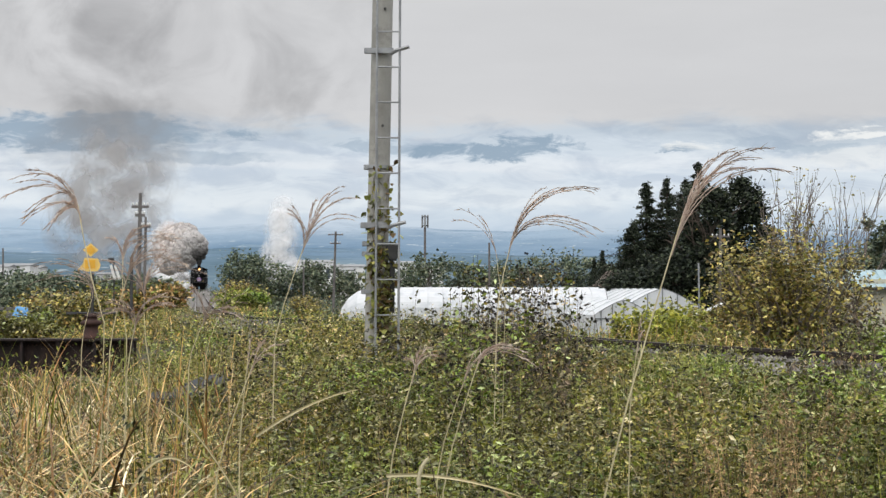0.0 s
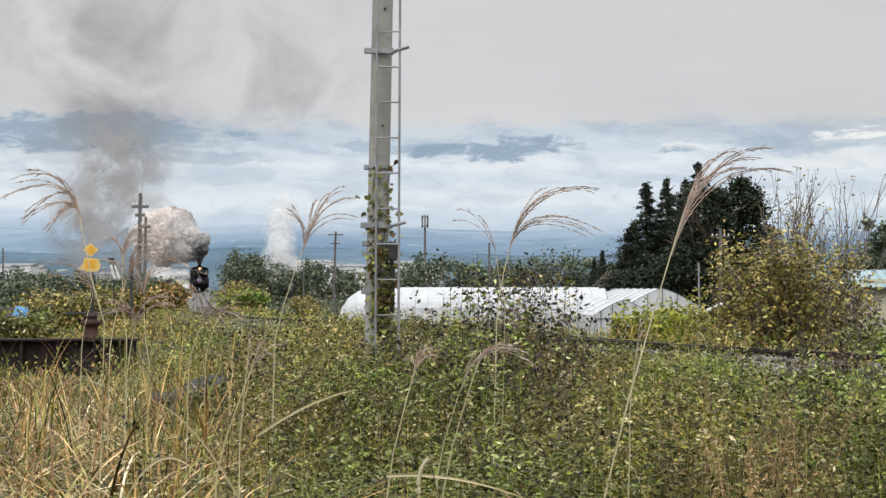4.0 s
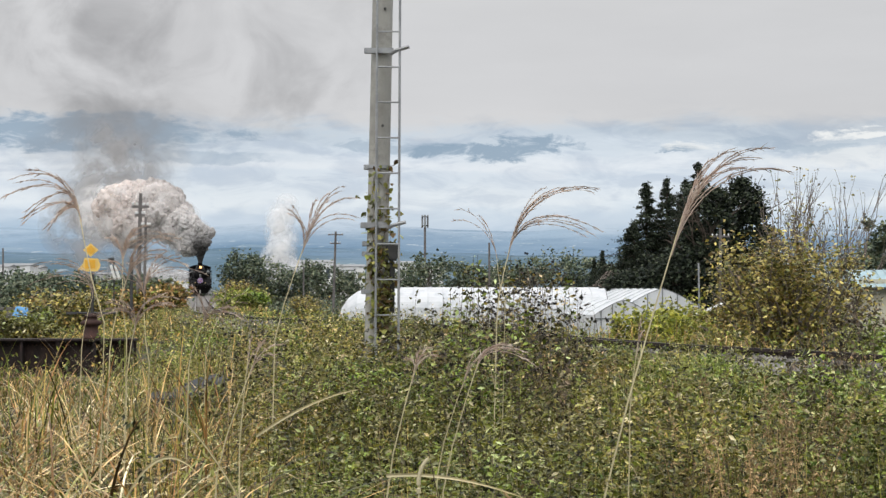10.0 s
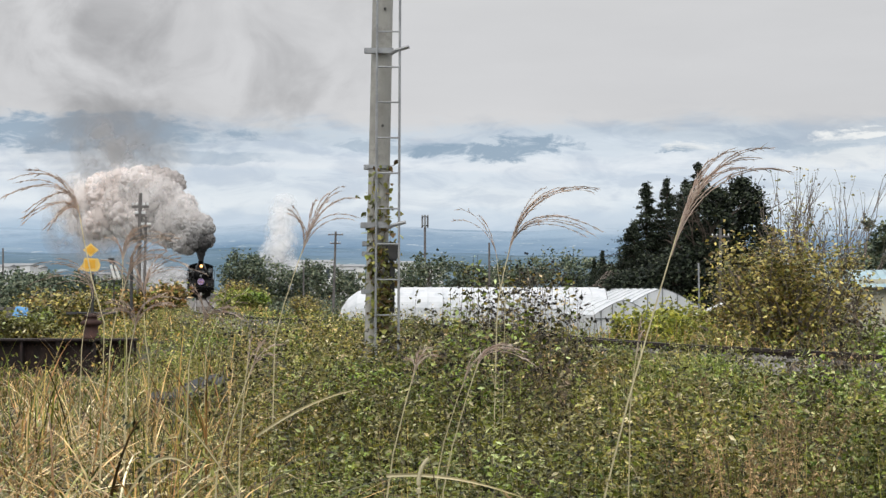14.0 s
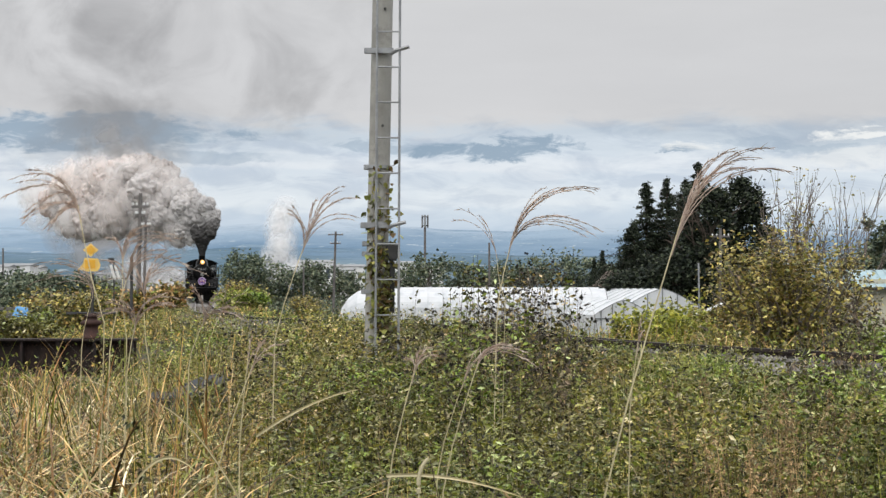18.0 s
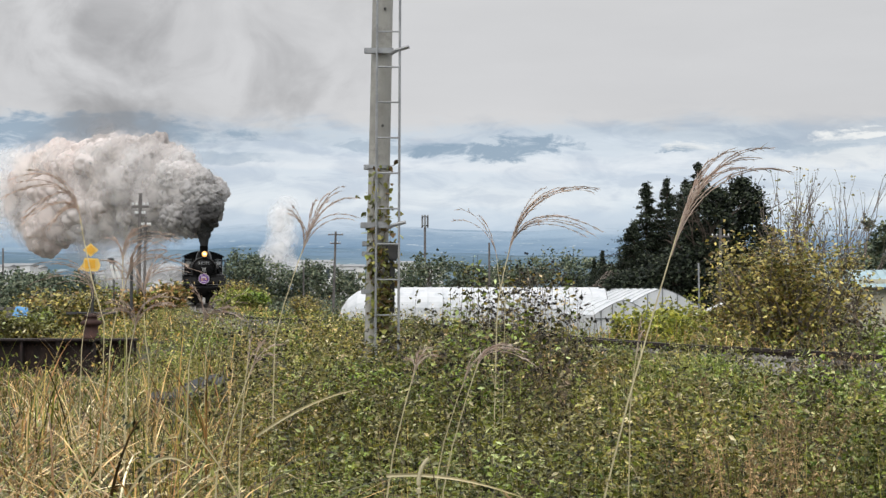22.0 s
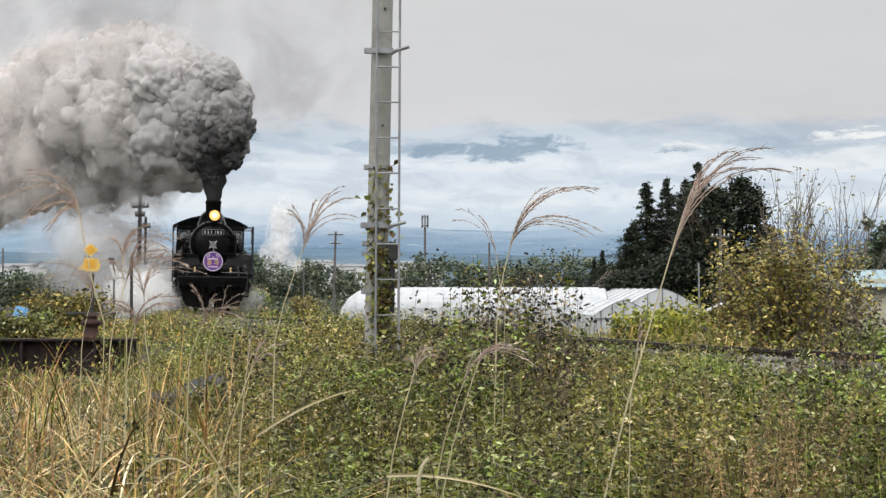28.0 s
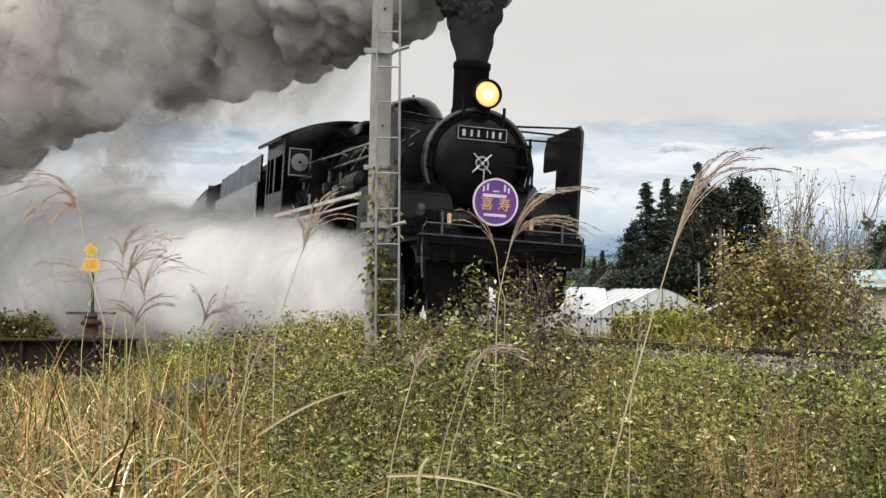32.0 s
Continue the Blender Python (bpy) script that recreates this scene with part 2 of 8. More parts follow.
PURPLE = material("purple_head_mark", (0.13, 0.045, 0.26), 0.45, var=0.1, scale=6)
MARK_RING = material("pale_mark_ring", (0.72, 0.62, 0.74), 0.5, var=0.05)
GOLD = material("gold_figure", (0.75, 0.48, 0.20), 0.5, var=0.1)
LAMP = glow_material("warm_headlamp", (1.0, 0.50, 0.15), 1.15)
LAMP_CORE = glow_material("headlamp_bulb", (1.0, 0.80, 0.48), 2.4)
MARKER = material("pale_brass_paint", (0.72, 0.54, 0.26), 0.45, 0.2, var=0.15, scale=8)
GLOSS_BLACK = material("oily_black_iron", (0.016, 0.016, 0.017), 0.22, 0.0, var=0.4, scale=5, fine=40, second=(0.05, 0.045, 0.04), bump=0.12, spec=0.8)

LEAF_WEED = leaf_material("weed_leaves", [(0.047, 0.050, 0.012), (0.207, 0.191, 0.038), (0.102, 0.103, 0.023), (0.311, 0.283, 0.092), (0.159, 0.158, 0.030), (0.326, 0.316, 0.124), (0.071, 0.066, 0.018), (0.252, 0.237, 0.044), (0.134, 0.131, 0.026), (0.314, 0.305, 0.148), (0.189, 0.183, 0.035), (0.281, 0.263, 0.085), (0.087, 0.085, 0.021), (0.531, 0.479, 0.298), (0.026, 0.025, 0.010)], gloss=0.34, trans=0.14, drifts=True, shine=0.34)
LEAF_FRESH = leaf_material("fresh_leaves", [(0.063, 0.094, 0.018), (0.209, 0.252, 0.041), (0.296, 0.325, 0.061), (0.128, 0.166, 0.030), (0.408, 0.388, 0.098), (0.530, 0.485, 0.221)], gloss=0.34, trans=0.14, drifts=True, shine=0.34)
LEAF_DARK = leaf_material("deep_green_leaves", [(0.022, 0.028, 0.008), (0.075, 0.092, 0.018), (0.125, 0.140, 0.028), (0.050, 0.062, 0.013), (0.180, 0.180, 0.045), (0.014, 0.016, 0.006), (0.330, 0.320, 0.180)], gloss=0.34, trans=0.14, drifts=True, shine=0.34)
FEATHER = leaf_material("reddish_dry_weed", [(0.22, 0.14, 0.07), (0.36, 0.24, 0.12), (0.48, 0.34, 0.18), (0.16, 0.12, 0.05)], gloss=0.6)
DEAD_LEAF = leaf_material("dead_dark_leaves", [(0.03, 0.024, 0.018), (0.06, 0.045, 0.03), (0.10, 0.075, 0.05), (0.20, 0.15, 0.10)], gloss=0.5)
LEAF_DRY = leaf_material("dry_leaves", [(0.073, 0.053, 0.030), (0.248, 0.181, 0.080), (0.123, 0.090, 0.043), (0.419, 0.323, 0.149), (0.222, 0.195, 0.064), (0.690, 0.596, 0.340)], gloss=0.45, drifts=True)
GRASS_GOLD = leaf_material("golden_grass", [(0.063, 0.073, 0.015), (0.179, 0.194, 0.033), (0.315, 0.223, 0.057), (0.483, 0.301, 0.098), (0.357, 0.184, 0.070), (0.105, 0.126, 0.023), (0.609, 0.407, 0.164), (0.231, 0.126, 0.049), (0.735, 0.553, 0.271), (0.210, 0.233, 0.041), (0.042, 0.027, 0.012), (0.147, 0.175, 0.025)], gloss=0.42, trans=0.14, shine=0.3)
GRASS_PALE = leaf_material("bleached_grass", [(0.775, 0.647, 0.387), (0.918, 0.804, 0.528), (0.632, 0.470, 0.255), (0.510, 0.510, 0.176)], gloss=0.42, trans=0.14, shine=0.3)
GRASS_MIX = leaf_material("field_grass", [(0.104, 0.130, 0.034), (0.263, 0.277, 0.065), (0.452, 0.394, 0.100), (0.332, 0.344, 0.082), (0.628, 0.459, 0.166), (0.174, 0.196, 0.046)], gloss=0.42, drifts=True)
PLUME = leaf_material("grass_plume", [(0.34, 0.25, 0.20), (0.46, 0.37, 0.31), (0.60, 0.52, 0.44), (0.40, 0.28, 0.22)], gloss=0.6, uneven=0.3)
STALK = leaf_material("grass_stalk", [(0.62, 0.55, 0.34), (0.72, 0.65, 0.43)], gloss=0.5, trans=0.1, uneven=0.12)
STALK_DRY = leaf_material("dry_stalks", [(0.20, 0.13, 0.08), (0.34, 0.26, 0.15), (0.12, 0.07, 0.05), (0.48, 0.40, 0.24)], gloss=0.6, trans=0.0)
CEDAR = leaf_material("cedar_needles", [(0.009, 0.015, 0.010), (0.018, 0.028, 0.016), (0.032, 0.045, 0.022), (0.05, 0.062, 0.034)], gloss=0.7, trans=0.1)
# greens lightened and blued, so the far row's haze sits in the colour
TREE_GREEN = leaf_material("haze_tinted_tree_leaves", [(0.054, 0.082, 0.057), (0.100, 0.134, 0.085), (0.154, 0.190, 0.115), (0.216, 0.234, 0.143)], gloss=0.6, trans=0.15)
YELLOW_GREEN = leaf_material("yellow_green_leaves", [(0.22, 0.24, 0.04), (0.42, 0.42, 0.07), (0.55, 0.52, 0.10), (0.34, 0.37, 0.06), (0.14, 0.17, 0.03)], gloss=0.45)
SHRUB_LEAF = leaf_material("autumn_shrub_leaves", [(0.074, 0.078, 0.022), (0.257, 0.227, 0.050), (0.446, 0.358, 0.081), (0.297, 0.221, 0.069), (0.203, 0.215, 0.050), (0.567, 0.481, 0.150), (0.243, 0.163, 0.062), (0.047, 0.047, 0.018), (0.324, 0.286, 0.075)], gloss=0.35, shine=0.6)
VINE_LEAF = leaf_material("vine_leaves", [(0.10, 0.11, 0.025), (0.22, 0.22, 0.055), (0.34, 0.31, 0.09), (0.14, 0.09, 0.035), (0.26, 0.29, 0.08)], gloss=0.5)
SEED_DARK = leaf_material("dark_seed_heads", [(0.012, 0.010, 0.008), (0.03, 0.024, 0.018)], gloss=0.8, trans=0.0)

SMOKE_BODY = smoke_material("billowing_smoke", 1.0, 1.3, 0.45, relief=0.14)
SMOKE_MIST = smoke_material("thinning_smoke", 0.85, 0.9, 0.38, (0.28, 0.62, 5), 0.1, 1.1)
STEAM = smoke_material("white_steam", 0.88, 0.4, 0.2, (0.10, 0.55, 2), 0.02, 1.0)
STEAM_THIN = smoke_material("thin_white_steam", 0.55, 0.4, 0.2, (0.12, 0.62, 2), 0.02, 1.2)
STEAM_COLUMN = smoke_material("rising_steam", 0.85, 0.45, 0.25, (0.25, 0.65, 4), 0.1, 1.0)


# ---------------------------------------------------------------- mesh helpers
def mesh_object(name, bm, mat, smooth=False):
    me = bpy.data.meshes.new(name)
    bm.to_mesh(me)
    bm.free()
    for m in (mat if isinstance(mat, (list, tuple)) else [mat]):
        me.materials.append(m)
    if smooth:
        me.shade_smooth()
    return new(name, me)


def part(name, bm, mat, parent=None, label="", smooth=False):
    ob = mesh_object(name, bm, mat, smooth)
    ob.parent = parent
    if label:
        tagged(ob, label)
    return ob


def raw_object(name, verts, faces, mat, smooth=False):
    me = bpy.data.meshes.new(name)
    me.from_pydata([tuple(v) for v in np.asarray(verts, float).tolist()], [], [tuple(f) for f in (faces.tolist() if isinstance(faces, np.ndarray) else faces)])
    me.materials.append(mat)
    if smooth:
        me.shade_smooth()
    return new(name, me)


def empty(name, m, label, category, group="", kind=""):
    e = new(name)
    e.matrix_world = m
    return tagged(e, label, category, group, kind)


def box(bm, x0, x1, y0, y1, z0, z1, bevel=0.0):
    r = bmesh.ops.create_cube(bm, size=1.0)
    vs = r["verts"]
    for v in vs:
        v.co = Vector(((x0 + x1) / 2 + v.co.x * (x1 - x0), (y0 + y1) / 2 + v.co.y * (y1 - y0), (z0 + z1) / 2 + v.co.z * (z1 - z0)))
    if bevel:
        es = list({e for v in vs for e in v.link_edges})
        bmesh.ops.bevel(bm, geom=es, offset=bevel, segments=2, affect="EDGES", clamp_overlap=True)
    return bm


def tube(bm, p0, p1, r0, r1=None, seg=12, caps=True):
    """A straight round bar, tapered from r0 to r1."""
    p0, p1 = Vector(p0), Vector(p1)
    r1 = r0 if r1 is None else r1
    d = p1 - p0
    res = bmesh.ops.create_cone(bm, cap_ends=caps, segments=seg, radius1=r0, radius2=r1, depth=d.length)
    m = Matrix.Translation((p0 + p1) / 2) @ d.to_track_quat("Z", "Y").to_matrix().to_4x4()
    bmesh.ops.transform(bm, matrix=m, verts=res["verts"])
    return bm


def lathe(bm, profile, axis="X", center=(0, 0, 0), seg=32, caps=True):
    """Turn (along, radius) pairs round an axis."""
    rings = []
    for a, r in profile:
        ring = []
        for i in range(seg):
            th = 2 * math.pi * i / seg
            c, s = r * math.cos(th), r * math.sin(th)
            p = {"X": (a, c, s), "Y": (c, a, s), "Z": (c, s, a)}[axis]
            ring.append(bm.verts.new(Vector(p) + Vector(center)))
        rings.append(ring)
    for q, w in zip(rings, rings[1:]):
        for i in range(seg):
            bm.faces.new((q[i], q[(i + 1) % seg], w[(i + 1) % seg], w[i]))
    for ring in (rings[0], rings[-1]) if caps else ():
        bm.faces.new(ring)
    bmesh.ops.recalc_face_normals(bm, faces=bm.faces)
    return bm


def pipe(bm, pts, r, seg=6, taper=1.0):
    """A bent bar through the given points."""
    pts = [Vector(p) for p in pts]
    rings = []
    n = len(pts)
    for i, p in enumerate(pts):
        d = (pts[min(i + 1, n - 1)] - pts[max(i - 1, 0)]).normalized()
        q = d.to_track_quat("Z", "Y")
        rr = r * (1 + (taper - 1) * i / (n - 1))
        rings.append([bm.verts.new(p + q @ Vector((rr * math.cos(2 * math.pi * k / seg), rr * math.sin(2 * math.pi * k / seg), 0))) for k in range(seg)])
    for a, b in zip(rings, rings[1:]):
        for k in range(seg):
            bm.faces.new((a[k], a[(k + 1) % seg], b[(k + 1) % seg], b[k]))
    bm.faces.new(rings[0][::-1])
    bm.faces.new(rings[-1])
    return bm


def text_mesh(name, body, size, mat, parent, m, thick=0.004):
    """Raised lettering in the built-in font, as a mesh, centred on its own origin."""
    cu = bpy.data.curves.new(name, "FONT")
    cu.body, cu.size, cu.extrude, cu.align_x, cu.align_y = body, size, thick, "CENTER", "CENTER"
    tmp = bpy.data.objects.new(name, cu)
    scene.collection.objects.link(tmp)
    dg = bpy.context.evaluated_depsgraph_get()
    me = bpy.data.meshes.new_from_object(tmp.evaluated_get(dg))
    bpy.data.objects.remove(tmp)
    me.materials.clear()
    me.materials.append(mat)
    ob = new(name, me)
    ob.parent = parent
    ob.matrix_basis = m
    return ob


def prism(bm, outline, z0, z1, axis="Z"):
    """An outline of (a, b) pairs pushed out from z0 to z1 along an axis."""
    put = {"Z": lambda a, b, c: (a, b, c), "Y": lambda a, b, c: (a, c, b), "X": lambda a, b, c: (c, a, b)}[axis]
    lo = [bm.verts.new(put(a, b, z0)) for a, b in outline]
    hi = [bm.verts.new(put(a, b, z1)) for a, b in outline]
    bm.faces.new(lo)
    bm.faces.new(hi[::-1])
    n = len(lo)
    for i in range(n):
        bm.faces.new((lo[i], hi[i], hi[(i + 1) % n], lo[(i + 1) % n]))
    bmesh.ops.recalc_face_normals(bm, faces=bm.faces)
    return bm


B = bmesh.new


# ---------------------------------------------------------------- line of the track, lie of the land
def smooth01(a, b, x):
    k = np.clip((np.asarray(x, float) - a) / (b - a), 0, 1)
    return k * k * (3 - 2 * k)


def track_x(d):
    d = np.asarray(d, float)
    dd = np.maximum(d, 4.0)
    x = -12.3 + 0.151 * (85 - dd) + 0.00232 * np.maximum(0, 63.4 - dd) ** 2
    return x + np.where(d < 4, (4 - d) * 0.43, 0)


def rail_z(d):
    return EYE + np.interp(d, [0, 14, 18.5, 21.5, 24.5, 33, 41, 50, 59, 85, 100, 127, 150, 178, 206, 237, 271, 330],
                           [-0.54, -0.58, -0.61, -0.592, -0.555, -0.63, -0.72, -0.78, -0.83, -1.03, -1.10, -1.14, -1.10, -1.0, -0.74, -0.50, -0.2, 0.2])


def cant(d):
    """How far the track leans into its curve, in radians."""
    return radians(3.8) * (1 - smooth01(50, 70, d))


def track_offset(x, y):
    """Metres from the track's centre line, less than nought on the camera's side."""
    x, y = np.asarray(x, float), np.asarray(y, float)
    slope = np.abs(track_x(y + 0.5) - track_x(y - 0.5))
    return (x - track_x(y)) / np.sqrt(1 + slope ** 2)


def land_z(x, y):
    x, y = np.asarray(x, float), np.asarray(y, float)
    off = track_offset(x, y)
    base = -0.9 * smooth01(24, 75, y + 4 * np.clip(off, 0, 8)) - 0.5 * smooth01(3, 9, off)
    base = base + 0.05 * np.sin(x * 1.3 + 0.7 * y) + 0.04 * np.sin(1.9 * y - 0.6 * x)
    a = np.abs(off)
    bed = rail_z(y) - 0.36
    k = 1 - smooth01(1.7, 4.6, a)
    return base + (bed - base) * k * (y < 335)


# ---------------------------------------------------------------- ground
def build_ground():
    ys = np.concatenate([np.arange(-40, 60, 1.0), np.arange(60, 340, 6.0), [400, 600, 900, 1400, 2200, 3400, 4800]])
    rows = []
    for y in ys:
        w = max(60.0, abs(y) * 1.2)
        c = float(track_x(y)) if y < 340 else 0.0
        near = np.concatenate([np.arange(-12, 12.01, 0.75)])
        xs = np.concatenate([np.linspace(-w, -13, 14), near, np.linspace(13, w, 14)]) + (c if y < 340 else 0)
        rows.append(np.stack([xs, np.full_like(xs, y), land_z(xs, np.full_like(xs, y)) if y < 340 else np.full_like(xs, -0.9)], 1))
    n = len(rows[0])
    verts = np.concatenate(rows)
    faces = [(r * n + i, r * n + i + 1, (r + 1) * n + i + 1, (r + 1) * n + i) for r in range(len(rows) - 1) for i in range(n - 1)]
    g = raw_object("ground", verts, faces, SOIL, True)
    tagged(g, "uneven weedy earth that reaches the far hills", "ground", kind="structure")


build_ground()


def sweep_profile(name, profile, d0, d1, step, mat, side=0.0, smooth=False):
    """Carry a cross-section (across, up) along the track."""
    ds = np.arange(d0, d1 + step * 0.5, step)
    verts, faces, n = [], [], len(profile)
    for d in ds:
        x, z = float(track_x(d)), float(rail_z(d))
        g = float(track_x(d + 0.5) - track_x(d - 0.5))
        t = Vector((g, 1, 0)).normalized()
        nrm = Vector((t.y, -t.x, 0))
        for a, b in profile:
            p = Vector((x, d, z)) + nrm * (a + side) + Vector((0, 0, b - (a + side) * math.tan(float(cant(d)))))
            verts.append(p[:])
    for r in range(len(ds) - 1):
        for i in range(n):
            j = (i + 1) % n
            faces.append((r * n + i, r * n + j, (r + 1) * n + j, (r + 1) * n + i))
    return raw_object(name, verts, faces, mat, smooth)


def build_track():
    tr = empty("railway_track", Matrix.Identity(4), "single narrow railway track on weedy grey ballast, curving", "track", kind="structure")
    bed = sweep_profile("ballast_bed", [(-2.0, -0.42), (-1.4, -0.13), (-0.72, -0.10), (-0.5, -0.17), (0.5, -0.17), (0.72, -0.10), (1.4, -0.13), (2.0, -0.42)], -40, 326, 2.0, BALLAST)
    bed.parent = tr
    rail = [(-0.06, -0.15), (-0.06, -0.135), (-0.012, -0.12), (-0.012, -0.045), (-0.032, -0.035), (-0.032, -0.004), (0.032, -0.004), (0.032, -0.035), (0.012, -0.045), (0.012, -0.12), (0.06, -0.135), (0.06, -0.15)]
    head = [(-0.026, -0.004), (-0.026, 0.0), (0.026, 0.0), (0.026, -0.004)]
    for s in (-0.565, 0.565):
        r = sweep_profile("rail", rail, -40, 326, 1.5, RUST_DARK, s)
        r.parent = tr
        h = sweep_profile("rail_head", head, -40, 326, 1.5, RAIL_TOP, s)
        h.parent = tr
    rng = random.Random(3)
    bm = B()
    box(bm, -1.05, 1.05, -0.11, 0.11, -0.29, -0.152, 0.012)
    base = mesh_object("sleeper", bm, SLEEPER)
    base.parent = tr
    first = True
    d = 8.0
    while d < 120:
        g = math.atan(float(track_x(d + 0.5) - track_x(d - 0.5)))
        m = Matrix.Translation((float(track_x(d)), d, float(rail_z(d)))) @ Matrix.Rotation(-g + rng.uniform(-0.01, 0.01), 4, "Z") @ Matrix.Rotation(float(cant(d)), 4, "Y")
        ob = base if first else base.copy()
        if not first:
            scene.collection.objects.link(ob)
        ob.matrix_basis = m
        first = False
        d += 0.62
    # loose stones on the shoulder
    verts, faces = [], []
    for _ in range(6500):
        d = 11 + 60 * rng.random() ** 2
        s = rng.choice((-1, 1)) * rng.uniform(0.1, 2.0)
        g = float(track_x(d + 0.5) - track_x(d - 0.5))
        k = 1 / math.sqrt(1 + g * g)
        x, y = float(track_x(d)) + s * k, d - s * g * k
        r = rng.uniform(0.02, 0.05)
        z = float(rail_z(d)) - (0.17 if abs(s) < 0.6 else 0.12) - max(0, abs(s) - 1.4) * 0.48 - s * math.tan(float(cant(d)))
        i = len(verts)
        for q in ((1, 0, 0), (-1, 0.2, 0), (0, 1, 0.1), (0.1, -1, 0), (0, 0, 0.9), (0.1, 0, -0.8)):
            verts.append((x + r * q[0] * rng.uniform(0.7, 1.3), y + r * q[1] * rng.uniform(0.7, 1.3), z + r * 0.4 + r * q[2]))
        faces += [(i, i + 2, i + 4), (i + 2, i + 1, i + 4), (i + 1, i + 3, i + 4), (i + 3, i, i + 4), (i + 2, i, i + 5), (i + 1, i + 2, i + 5), (i + 3, i + 1, i + 5), (i, i + 3, i + 5)]
    st = raw_object("ballast_stones", verts, faces, BALLAST)
    st.parent = tr
    tagged(st, kind="stuff")


build_track()


# ---------------------------------------------------------------- locomotive (x forward from the smokebox front, y to its left, z up from the rail)
BZ = 2.42
DRIVERS, R_DRIVE = (-3.3, -5.2, -7.1), 0.875


def spoked_wheel(name, parent, x, y, r, spokes, mat):
    e = new(name)
    e.parent = parent
    e.matrix_basis = pose(x, y, r)
    bm = B()
    s = 1 if y > 0 else -1
    lathe(bm, [(-0.065, r - 0.09), (-0.065, r), (0.05, r), (0.065, r + 0.028), (0.07, r + 0.028), (0.07, r - 0.09), (-0.065, r - 0.09)], "Y", seg=36, caps=False)
    tyre = part("tyre", bm, mat, e)
    tyre.matrix_basis = Matrix.Rotation(math.pi if s > 0 else 0, 4, "Z")
    bm = B()
    lathe(bm, [(-0.09, 0.0), (-0.09, 0.13), (0.09, 0.13), (0.09, 0.0)], "Y", seg=16)
    for i in range(spokes):
        a = 2 * math.pi * i / spokes
        tube(bm, (0.1 * math.cos(a), 0, 0.1 * math.sin(a)), ((r - 0.08) * math.cos(a), 0, (r - 0.08) * math.sin(a)), 0.045, 0.03, 6)
    part("wheel_centre", bm, mat, e)
    if r > 0.7:
        bm = B()
        a0 = math.radians(215)
        prism(bm, [((r - 0.1) * math.cos(a0 + k * 0.25), (r - 0.1) * math.sin(a0 + k * 0.25)) for k in range(6)], -0.06, 0.06, "Y")
        part("counterweight", bm, mat, e)
    return e


WHEELS = []


